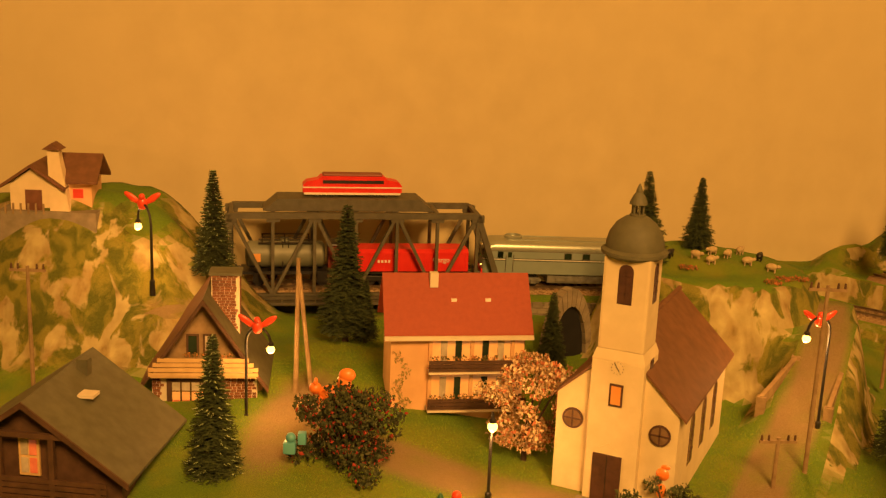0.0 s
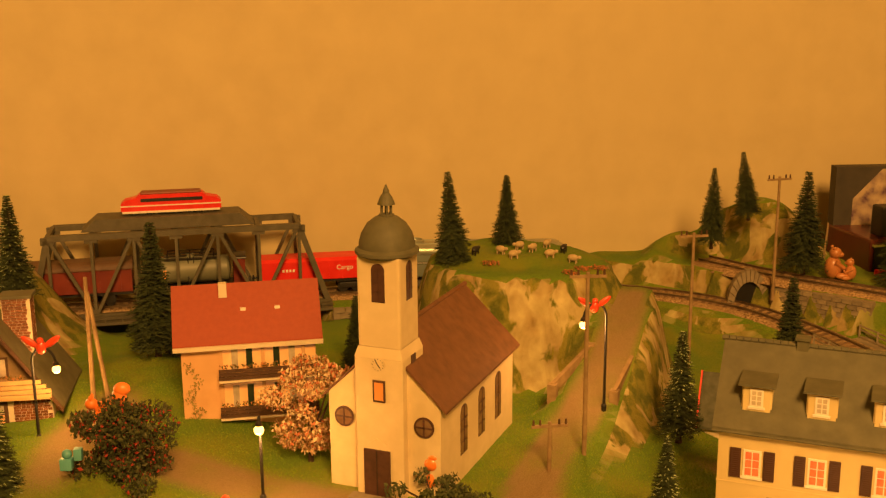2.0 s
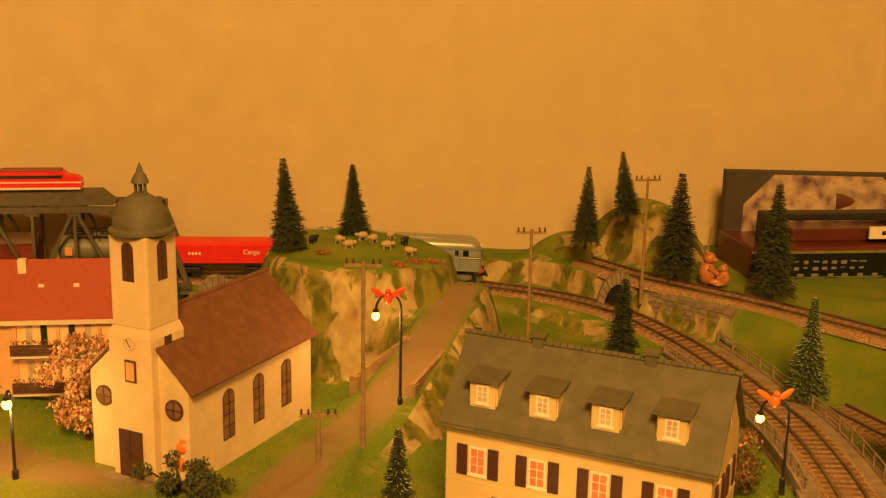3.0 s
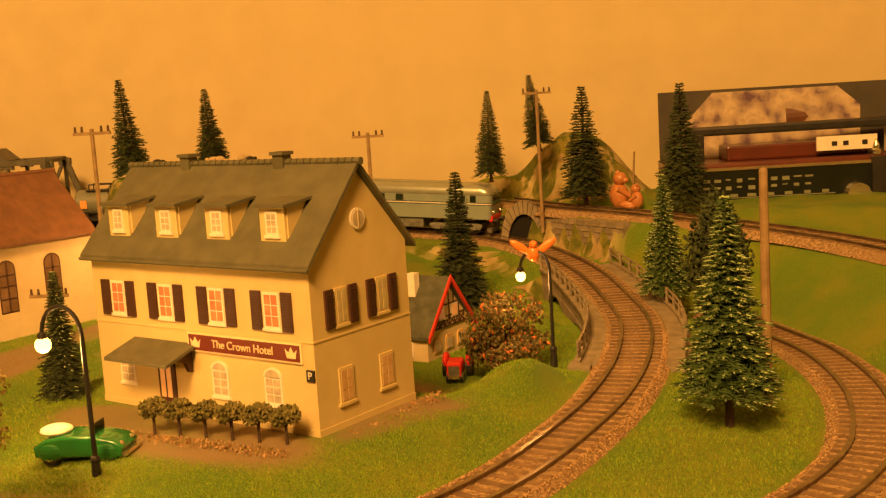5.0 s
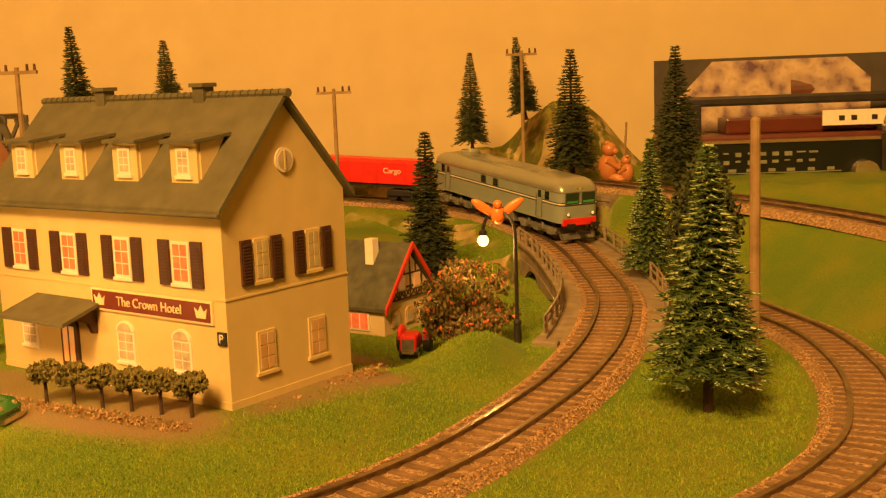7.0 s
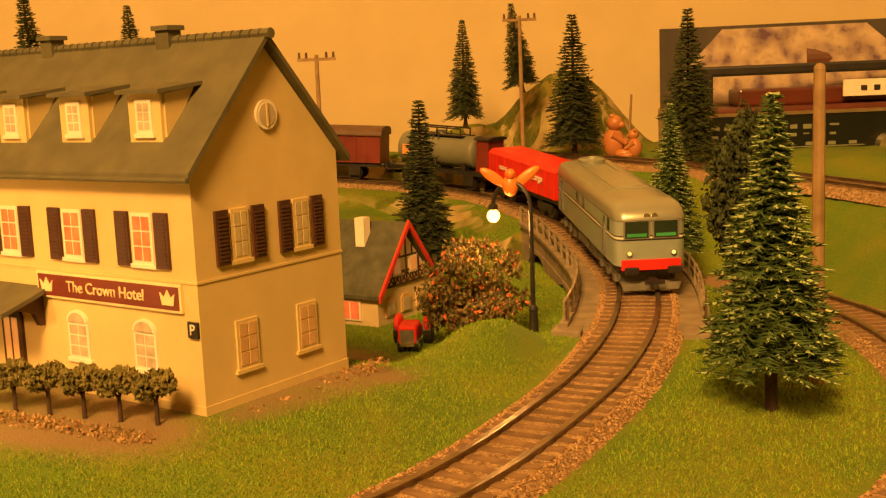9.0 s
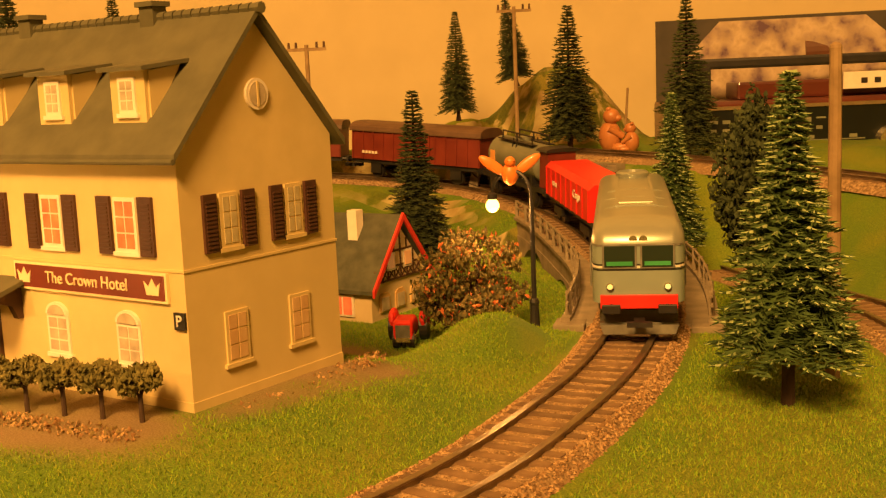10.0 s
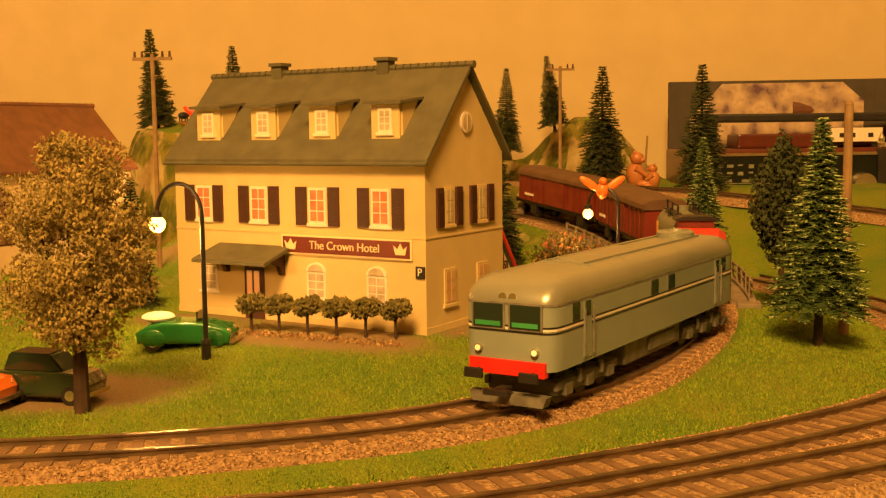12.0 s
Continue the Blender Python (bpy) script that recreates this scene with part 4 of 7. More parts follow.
fir_a = conifer_mesh("fir_tree", 44, 0.185, 0.0, 1)
fir_b = conifer_mesh("fir_tree", 40, 0.205, 0.0, 2)
fir_tip = conifer_mesh("fir_tree", 42, 0.205, 1.0, 3, M_NEEDLE_GREEN, 0.40, 0.25, 1.0)
fir_small_tip = conifer_mesh("fir_tree", 42, 0.19, 0.28, 4)
DARK = "dark green model fir tree"
for i, (x, y, z, h, turn, w, lean, where) in enumerate([(-9.56, 1.65, 0.42, 1.80, 0, 1.05, 0, " on the grassy slope"), (-7.03, 2.26, 0.2, 1.15, 50, 1.0, 0, " behind the church"),
        (-6.28, 3.65, 1.42, 1.30, 100, 1.0, -3, " on the pasture plateau"), (-5.88, 4.64, 1.42, 1.13, 160, 1.05, -4, " on the pasture plateau"),
        (-9.36, 1.80, 0.4, 0.85, 20, 1.1, 0, " beside a taller fir"), (-2.08, 4.67, -0.22, 1.66, 140, 1.0, 0, " behind the half-timbered house")]):
    plant(fir_a, i == 0, x, y, z, h, turn, DARK + where, lean, w)
for i, (x, y, z, h, turn, w, lean, where) in enumerate([(-2.19, 7.84, 0.68, 1.62, 0, 1.0, 0, " beside the bear figures"), (-3.08, 8.20, 1.42, 1.08, 70, 0.95, -6, " on top of the rocky hill"),
        (-3.55, 7.62, 1.05, 1.26, 130, 0.85, 0, " on the flank of the rocky hill"), (-0.80, 7.86, 0.55, 1.72, 200, 0.95, 0, " before the radio")]):
    plant(fir_b, i == 0, x, y, z, h, turn, DARK + where, lean, w)
for i, (x, y, z, h, turn, w, where) in enumerate([(2.10, 1.98, -0.26, 1.74, 0, 1.0, " with frosted tips on the lawn"), (0.08, 5.36, -0.22, 1.55, 90, 0.85, " beside the viaduct")]):
    plant(fir_tip, i == 0, x, y, z, h, turn, "green fir" + where, 0, w)
for i, (x, y, z, h, turn, w, where) in enumerate([(-10.80, 0.60, 1.30, 1.36, 0, 1.0, " on the hill behind the chalet"), (-9.04, -1.78, 0.02, 1.58, 60, 0.95, " before the stone chalet"),
        (-3.05, 2.39, 0.0, 1.30, 120, 1.0, " below the road embankment"), (-2.74, -0.06, -0.05, 1.12, 200, 0.95, " beside the hotel")]):
    plant(fir_small_tip, i == 0, x, y, z, h, turn, "frosted dark green fir" + where, 0, w)


# ---- train ----
def wheelset(parent, x, r=0.085):
    w = part("wheelset", made(lambda bm: rod(bm, (x, -0.16, r), (x, -0.115, r), r, r, 18), lambda bm: rod(bm, (x, 0.115, r), (x, 0.16, r), r, r, 18), lambda bm: rod(bm, (x, -0.115, r), (x, 0.115, r), 0.02, 0.02, 8)), M_BLACK, parent)
    return w


def buffers(parent, x, sgn, z=0.20):
    for y in (-0.17, 0.17):
        part("buffer", made(lambda bm: rod(bm, (x, y, z), (x + sgn * 0.07, y, z), 0.016, 0.016, 8), lambda bm: box(bm, x + sgn * 0.07 - 0.012, y - 0.055, z - 0.03, x + sgn * 0.07 + 0.012, y + 0.055, z + 0.03)), M_BLACK, parent)
    part("coupling", made(lambda bm: box(bm, min(x, x + sgn * 0.12), -0.03, 0.10, max(x, x + sgn * 0.12), 0.03, 0.14), lambda bm: box(bm, min(x + sgn * 0.10, x + sgn * 0.13), -0.075, 0.095, max(x + sgn * 0.10, x + sgn * 0.13), 0.075, 0.13)), M_BLACK, parent)


def rounded_section(w, z0, z1, zr, n=9):
    """Half-round roof section of a body w wide: walls to z1, roof to zr."""
    pts = [(-w / 2, z0), (w / 2, z0), (w / 2, z1)]
    for a in np.linspace(0, math.pi, n + 2)[1:-1]:
        pts.append((w / 2 * math.copysign(abs(math.cos(a)) ** 0.62, math.cos(a)), z1 + (zr - z1) * math.sin(a) ** 0.8))
    pts.append((-w / 2, z1))
    return pts


def locomotive():
    lo = thing("locomotive", P(0, 0, 0), "grey diesel locomotive with silver roof and red buffer beam pulling wagons", "locomotive")
    L, W, z0, z1, zr = 1.35, 0.52, 0.215, 0.555, 0.70

    half = [(L, W / 2 - 0.075), (L - 0.012, W / 2 - 0.035), (L - 0.05, W / 2 - 0.008), (L - 0.12, W / 2)]
    ring = [(-L + 0.12, -W / 2), *[(x, -y) for x, y in half[::-1]], *half, (-L + 0.12, W / 2), *[(-x, y) for x, y in half[::-1][1:]], *[(-x, -y) for x, y in half[:-1]]]

    def wall(bm, za, zb):
        a, b = [bm.verts.new((x, y, za)) for x, y in ring], [bm.verts.new((x, y, zb)) for x, y in ring]
        for i in range(len(ring)):
            j = (i + 1) % len(ring)
            bm.faces.new((a[i], a[j], b[j], b[i]))
        bm.faces.new(a[::-1]), bm.faces.new(b)
    part("body", made(lambda bm: wall(bm, z0, z1)), M_LOCO, lo, "grey body with black and white waist lines", True)

    def roof(bm):
        prev = None
        for f, dz in ((1.0, 0.0), (1.004, 0.02), (0.985, 0.06), (0.93, 0.10), (0.80, 0.128), (0.5, 0.14), (0.2, 0.145)):
            cur = []
            for x, y in ring:
                back = 0.30 * (1 - math.sqrt(max(0, 1 - (dz / 0.145) ** 2)))
                cur.append(bm.verts.new((math.copysign(max(0.0, abs(x) - back * 0.9), x), y * f, z1 + dz)))
            if prev:
                for i in range(len(ring)):
                    j = (i + 1) % len(ring)
                    bm.faces.new((prev[i], prev[j], cur[j], cur[i]))
            prev = cur
        bm.faces.new(prev)
    rf = part("roof", made(roof), M_LOCO_ROOF, lo, "silver rounded roof", True)
    for x in (0.75, 0.35, -0.05):
        part("roof_rib", made(lambda bm: tube(bm, [(x, 0.2 * math.sin(a), z1 + 0.115 + 0.033 * math.cos(a)) for a in np.linspace(-1.2, 1.2, 9)], 0.006, 6)), M_LOCO_ROOF, rf)
    for y in (-0.115, 0.115):
        part("roof_rail", made(lambda bm: box(bm, -1.0, y - 0.01, z1 + 0.125, 0.75, y + 0.01, z1 + 0.152)), M_LOCO_ROOF, rf)
    part("roof_hatch", made(lambda bm: box(bm, -0.2, -0.11, z1 + 0.14, 0.6, 0.11, z1 + 0.150, 0.005)), M_LOCO_ROOF, rf)
    fan = part("fan_housing", made(lambda bm: lathe(bm, [(0.125, z1 + 0.125), (0.125, z1 + 0.175), (0.105, z1 + 0.19), (0.10, z1 + 0.165)], 28, -0.90, 0)), M_LOCO_ROOF, rf)
    for zz, mt in ((0.408, M_BLACK), (0.423, M_WHITE), (0.438, M_BLACK)):
        part("waist_line", made(lambda bm: [None for _ in [0] if not bmesh.ops.scale(bm, vec=(1.0018, 1.006, 1), verts=[v for v in (wall(bm, zz, zz + (0.008 if mt is M_BLACK else 0.011)), bm.verts)[1]])]), mt, lo)
    part("gutter", made(lambda bm: [None for _ in [0] if not bmesh.ops.scale(bm, vec=(1.002, 1.008, 1), verts=[v for v in (wall(bm, z1 - 0.006, z1 + 0.006), bm.verts)[1]])]), M_UNDER, lo)
    for e in (1, -1):
        x = e * (L + 0.001)
        for y in (-0.105, 0.105):
            fr = part("cab_window", made(lambda bm: box(bm, min(x, x + e * 0.006), y - 0.096, 0.418, max(x, x + e * 0.006), y + 0.096, 0.560, 0.004)), M_UNDER, lo)
            part("pane", made(lambda bm: box(bm, min(x, x + e * 0.009), y - 0.085, 0.428, max(x, x + e * 0.009), y + 0.085, 0.553, 0.004)), M_CAB, fr, "dark cab window with green interior")
            part("green_desk", made(lambda bm: box(bm, min(x, x + e * 0.0095), y - 0.072, 0.438, max(x, x + e * 0.0105), y + 0.072, 0.462)), M_DESK, fr)
        for y in (-0.16, 0.16):
            part("headlight", made(lambda bm: rod(bm, (x, y, 0.315), (x + e * 0.018, y, 0.315), 0.022, 0.02, 14)), M_CHROME, lo, "small round headlight")
            part("headlight_lens", made(lambda bm: rod(bm, (x + e * 0.018, y, 0.315), (x + e * 0.021, y, 0.315), 0.016, 0.014, 14)), M_HEADLIGHT, lo)
        for y in (-0.028, 0.028):
            part("top_light", made(lambda bm: rod(bm, (e * (L - 0.06), y, z1 + 0.03), (e * (L - 0.005), y, z1 + 0.03), 0.024, 0.024, 14)), M_CHROME, lo)
        part("buffer_beam", made(lambda bm: box(bm, min(x - e * 0.03, x + e * 0.012), -0.215, 0.185, max(x - e * 0.03, x + e * 0.012), 0.215, 0.265, 0.004)), M_RED, lo, "bright red buffer beam")
        for y in (-0.155, 0.155):
            part("buffer", made(lambda bm: rod(bm, (x, y, 0.195), (x + e * 0.055, y, 0.195), 0.02, 0.02, 8), lambda bm: box(bm, min(x + e * 0.055, x + e * 0.075), y - 0.052, 0.168, max(x + e * 0.055, x + e * 0.075), y + 0.052, 0.222, 0.006)), M_BLACK, lo)
        part("coupling", made(lambda bm: box(bm, min(x, x + e * 0.10), -0.03, 0.10, max(x, x + e * 0.10), 0.03, 0.13), lambda bm: box(bm, min(x + e * 0.09, x + e * 0.12), -0.07, 0.10, max(x + e * 0.09, x + e * 0.12), 0.07, 0.13)), M_BLACK, lo)
        part("rail_guard", made(lambda bm: prism(bm, [(-0.20, 0.03), (0.20, 0.03), (0.22, 0.085), (-0.22, 0.085)], min(e * (L - 0.06), e * (L + 0.005)), max(e * (L - 0.06), e * (L + 0.005)), "x")), M_UNDER, lo)
        for y in (-1, 1):
            yy = y * (W / 2 + 0.001)
            part("cab_side_window", made(lambda bm: box(bm, e * (L - 0.24) - 0.04, min(yy, yy - y * 0.004), 0.45, e * (L - 0.24) + 0.04, max(yy, yy + y * 0.004), 0.545, 0.004)), M_CAB, lo)
            part("cab_door", made(lambda bm: box(bm, e * (L - 0.37) - 0.045, min(yy, yy + y * 0.003), 0.235, e * (L - 0.37) + 0.045, max(yy, yy + y * 0.003), 0.545)), M_LOCO, lo)
            part("door_window", made(lambda bm: box(bm, e * (L - 0.37) - 0.028, min(yy, yy + y * 0.006), 0.46, e * (L - 0.37) + 0.028, max(yy, yy + y * 0.006), 0.54)), M_CAB, lo)
            for dx in (-0.052, 0.052):
                part("handrail", made(lambda bm: rod(bm, (e * (L - 0.37) + dx, yy + y * 0.012, 0.25), (e * (L - 0.37) + dx, yy + y * 0.012, 0.50), 0.006, 0.006, 6)), M_UNDER, lo)
        bg = part("bogie", made(lambda bm: box(bm, e * 0.86 - 0.34, -0.20, 0.06, e * 0.86 + 0.34, 0.20, 0.14, 0.01)), M_UNDER, lo)
        for y in (-1, 1):
            part("side_frame", made(lambda bm: box(bm, e * 0.86 - 0.36, y * 0.20 - 0.012, 0.09, e * 0.86 + 0.36, y * 0.20 + 0.012, 0.135, 0.004), *[lambda bm, k=k: box(bm, e * 0.86 + k - 0.04, y * 0.205 - 0.02, 0.055, e * 0.86 + k + 0.04, y * 0.205 + 0.02, 0.12, 0.006) for k in (-0.25, 0, 0.25)],
                 *[lambda bm, k=k: rod(bm, (e * 0.86 + k, y * 0.218, 0.10), (e * 0.86 + k, y * 0.218, 0.17), 0.016, 0.016, 8) for k in (-0.13, 0.13)]), M_UNDER, bg)
        for k in (-0.25, 0, 0.25):
            wheelset(lo, e * 0.86 + k)
    for y in (-1, 1):
        yy = y * (W / 2 + 0.001)
        for x in (0.10, -0.16):
            fr = part("side_window", made(lambda bm: box(bm, x - 0.058, min(yy, yy + y * 0.004), 0.446, x + 0.058, max(yy, yy + y * 0.004), 0.545)), M_UNDER, lo)
            part("pane", made(lambda bm: box(bm, x - 0.049, min(yy, yy + y * 0.007), 0.453, x + 0.049, max(yy, yy + y * 0.007), 0.538)), M_CAB, fr)
    lo.scale = (1.06, 1.02, 0.99)
    part("fuel_tank", made(lambda bm: box(bm, -0.42, -0.22, 0.07, 0.42, 0.22, 0.215, 0.015)), M_UNDER, lo)
    part("battery_box", made(lambda bm: box(bm, -0.30, -0.235, 0.10, 0.10, 0.235, 0.18, 0.008)), M_UNDER, lo)
    return lo


M_CAB = M_GLASS
M_DESK = surf("green_cab_interior", (0.03, 0.26, 0.07), (0.05, 0.34, 0.11), 60, 0.5, 0)
M_CHROME = surf("bright_metal", (0.6, 0.55, 0.4), (0.75, 0.7, 0.5), 60, 0.2, 0, metallic=0.9)
M_HEADLIGHT = surf("warm_headlight_lens", (0.8, 0.7, 0.25), (0.95, 0.85, 0.4), 60, 0.15, 0, emit=0.5)


def open_wagon():
    w = thing("goods_wagon", P(0, 0, 0), "bright red high-sided goods wagon with white lettering", "railway wagon", "wagons of the train")
    L, W = 0.82, 0.46
    part("body", made(lambda bm: prism(bm, [(-W / 2, 0.23), (W / 2, 0.23), (W / 2, 0.50), (W / 2 - 0.05, 0.545), (-W / 2 + 0.05, 0.545), (-W / 2, 0.50)], -L, L, "x")), M_RED, w)
    for i in range(9):
        x = -L + 0.03 + i * (2 * L - 0.06) / 8
        part("rib", made(lambda bm: box(bm, x - 0.010, -W / 2 - 0.008, 0.23, x + 0.010, W / 2 + 0.008, 0.50)), M_RED, w)
    part("frame", made(lambda bm: box(bm, -L - 0.02, -0.2, 0.18, L + 0.02, 0.2, 0.23)), M_BLACK, w)
    for y in (-W / 2 - 0.010, W / 2 + 0.010):
        rz = 0 if y < 0 else 180
        ob = text_part("Cargo", 0.10, M_WHITE, w, P(0.42 if y < 0 else -0.42, y, 0.40, rz, 90), "white lettering: Cargo")
        part("small_lettering", made(*[lambda bm, k=k: box(bm, (-0.5 if y < 0 else 0.3) + k * 0.05, y - 0.002, 0.36, (-0.47 if y < 0 else 0.33) + k * 0.05, y + 0.002, 0.40) for k in range(4)]), M_WHITE, w)
    for x in (-0.60, -0.40, 0.40, 0.60):
        wheelset(w, x, 0.08)
    for x in (-0.50, 0.50):
        part("bogie", made(lambda bm: box(bm, x - 0.16, -0.19, 0.07, x + 0.16, 0.19, 0.15, 0.008)), M_BLACK, w)
    buffers(w, L + 0.02, 1), buffers(w, -L - 0.02, -1)
    return w


def tank_wagon():
    w = thing("tank_wagon", P(0, 0, 0), "grey-green tank wagon with black underframe and a brakeman's cabin", "railway wagon", "wagons of the train")
    L = 0.70
    part("frame", made(lambda bm: box(bm, -L, -0.2, 0.18, L, 0.2, 0.225)), M_BLACK, w)
    t = part("tank", made(lambda bm: rod(bm, (-0.58, 0, 0.43), (0.44, 0, 0.43), 0.19, 0.19, 28), lambda bm: ball(bm, -0.58, 0, 0.43, 0.06, 0.19, 0.19, 20, 12), lambda bm: ball(bm, 0.44, 0, 0.43, 0.06, 0.19, 0.19, 20, 12)), M_TANK, w, "", True)
    part("dome", made(lambda bm: rod(bm, (-0.08, 0, 0.60), (-0.08, 0, 0.665), 0.06, 0.06, 16)), M_TANK, t)
    for y in (-0.10, 0.10):
        part("walkway_rail", made(lambda bm: tube(bm, [(-0.40, y, 0.60), (-0.40, y, 0.70), (0.26, y, 0.70), (0.26, y, 0.60)], 0.009, 6), lambda bm: rod(bm, (-0.08, y, 0.61), (-0.08, y, 0.70), 0.009, 0.009, 6)), M_BLACK, w)
        part("catwalk", made(lambda bm: box(bm, -0.45, y - 0.035, 0.61, 0.31, y + 0.035, 0.622)), M_BLACK, w)
    for y in (-0.2, 0.2):
        part("ladder", made(lambda bm: rod(bm, (-0.03, y, 0.2), (-0.03, y * 0.6, 0.65), 0.008, 0.008, 6), lambda bm: rod(bm, (-0.11, y, 0.2), (-0.11, y * 0.6, 0.65), 0.008, 0.008, 6)), M_BLACK, w)
        part("emblem", made(lambda bm: box(bm, -0.52, y * 0.96 - 0.004, 0.36, -0.42, y * 0.96 + 0.004, 0.48)), surf("orange_badge", (0.7, 0.3, 0.08), (0.8, 0.4, 0.12), 60, 0.5, 0), w)
    cb = part("cabin", made(lambda bm: box(bm, 0.53, -0.16, 0.225, 0.70, 0.16, 0.60, 0.006)), M_OXIDE, w, "red-brown brakeman's cabin")
    part("cabin_roof", made(lambda bm: prism(bm, rounded_section(0.38, 0.595, 0.60, 0.635), 0.51, 0.72, "x")), M_BLACK, cb)
    for x in (-0.45, 0.45):
        wheelset(w, x, 0.085)
        part("axle_guard", made(lambda bm: box(bm, x - 0.07, -0.20, 0.06, x + 0.07, -0.17, 0.18), lambda bm: box(bm, x - 0.07, 0.17, 0.06, x + 0.07, 0.20, 0.18)), M_BLACK, w)
    for x in (-0.45, -0.05, 0.35):
        part("saddle", made(lambda bm: box(bm, x - 0.03, -0.16, 0.22, x + 0.03, 0.16, 0.31)), M_BLACK, w)
    buffers(w, L, 1), buffers(w, -L, -1)
    return w


def box_wagon():
    w = thing("box_wagon", P(0, 0, 0), "red-brown covered goods wagon with a dark curved roof", "railway wagon", "wagons of the train")
    L, W = 0.88, 0.46
    part("body", made(lambda bm: box(bm, -L, -W / 2, 0.22, L, W / 2, 0.56)), M_OXIDE, w)
    part("roof", made(lambda bm: prism(bm, rounded_section(W + 0.05, 0.55, 0.565, 0.66), -L - 0.02, L + 0.02, "x")), surf("brown_wagon_roof", (0.10, 0.055, 0.03), (0.14, 0.08, 0.045), 80, 0.6, 0.05), w)
    for sy in (-1, 1):
        y = sy * W / 2
        for i in range(13):
            x = -L + 0.02 + i * (2 * L - 0.04) / 12
            part("rib", made(lambda bm: box(bm, x - 0.008, min(y, y + sy * 0.01), 0.22, x + 0.008, max(y, y + sy * 0.01), 0.55)), M_OXIDE, w)
        part("sliding_door", made(lambda bm: box(bm, -0.22, min(y, y + sy * 0.014), 0.225, 0.22, max(y, y + sy * 0.014), 0.54)), M_OXIDE, w)
        part("small_lettering", made(*[lambda bm, k=k: box(bm, -0.72 + k * 0.045, min(y, y + sy * 0.012), 0.29, -0.69 + k * 0.045, max(y, y + sy * 0.012), 0.32) for k in range(5)]), M_WHITE, w)
    part("frame", made(lambda bm: box(bm, -L - 0.01, -0.2, 0.17, L + 0.01, 0.2, 0.22)), M_BLACK, w)
    for x in (-0.55, 0.55):
        wheelset(w, x, 0.085)
        part("axle_guard", made(lambda bm: box(bm, x - 0.07, -0.20, 0.06, x + 0.07, -0.17, 0.18), lambda bm: box(bm, x - 0.07, 0.17, 0.06, x + 0.07, 0.20, 0.18)), M_BLACK, w)
    buffers(w, L + 0.01, 1), buffers(w, -L - 0.01, -1)
    return w


TRAIN = [(locomotive(), 1.43), (open_wagon(), 0.84), (tank_wagon(), 0.70), (box_wagon(), 0.89)]
TRAIN.append((copy_thing(TRAIN[3][0], P(0, 0, 0)), 0.89))
GAP = 0.19

# Where the locomotive's nose is at each time: seconds, plan x, plan y on the line.
NOSE = [(0.0, -6.62, 6.20), (0.5, -6.40, 6.33), (1.0, -6.14, 6.48), (1.5, -5.88, 6.63), (2.0, -5.62, 6.75), (2.5, -5.36, 6.87), (3.0, -5.02, 7.01), (3.5, -4.64, 7.15), (5.5, -3.01, 7.21), (6.0, -2.50, 7.01), (6.5, -1.92, 6.67), (7.0, -1.37, 6.22), (7.2, -1.15, 6.02),
        (8.8, 0.32, 4.13), (9.5, 0.82, 3.05), (10.0, 1.04, 2.35), (10.5, 1.29, 1.28), (11.0, 1.41, 0.34), (11.5, 1.36, -0.58), (12.0, 1.15, -1.26)]


def motions():
    ts = np.array([n[0] for n in NOSE])
    ss = np.array([near_s(LINE_P, LINE_S, n[1], n[2]) for n in NOSE])
    lag = 0.0
    for ob, half in TRAIN:
        rows = []
        for t in np.arange(0, 12.01, 0.5):
            s = np.interp(t, ts, ss) - lag - half
            a, b = on_line(LINE_P, LINE_S, s + half * 0.6), on_line(LINE_P, LINE_S, s - half * 0.6)
            d = Vector(a - b)
            mid = (a + b) / 2
            yaw, pitch = math.degrees(math.atan2(d.y, d.x)), -math.degrees(math.atan2(d.z, math.hypot(d.x, d.y)))
            rows.append((float(t), P(*mid, 0) @ pose(0, 0, 0, 0, 0, yaw) @ pose(0, 0, 0, 0, pitch, 0)))
        walk(ob, rows)
        lag += 2 * half + GAP


# ---- houses ----
M_STONE_WALL = surf("light_mortar", (0.62, 0.54, 0.38), (0.70, 0.61, 0.44), 120, 0.85, 0.2)
M_BRICK = surf("dark_red_stone", (0.14, 0.05, 0.025), (0.24, 0.10, 0.05), 120, 0.85, 0.3, vary=0.35)
M_TIMBER = surf("honey_timber", (0.56, 0.36, 0.14), (0.68, 0.46, 0.20), 120, 0.7, 0.15)
M_LEAF = surf("dark_leaves", (0.035, 0.05, 0.012), (0.09, 0.10, 0.03), 200, 0.85, 0.1)
M_LEAF_OLIVE = surf("olive_brown_leaves", (0.22, 0.18, 0.05), (0.44, 0.35, 0.12), 160, 0.9, 0.1)
M_TOPIARY = surf("clipped_leaves", (0.085, 0.085, 0.020), (0.20, 0.17, 0.045), 160, 0.9, 0.1)
M_PEACH = surf("peach_plaster", (0.62, 0.36, 0.16), (0.70, 0.42, 0.20), 90, 0.85, 0.1, c3=(0.60, 0.36, 0.17), scale2=18)
M_RED_TRIM = surf("red_trim", (0.55, 0.03, 0.02), (0.62, 0.05, 0.03), 90, 0.5, 0)


def drop(x, y):
    return ground_z(x, y)


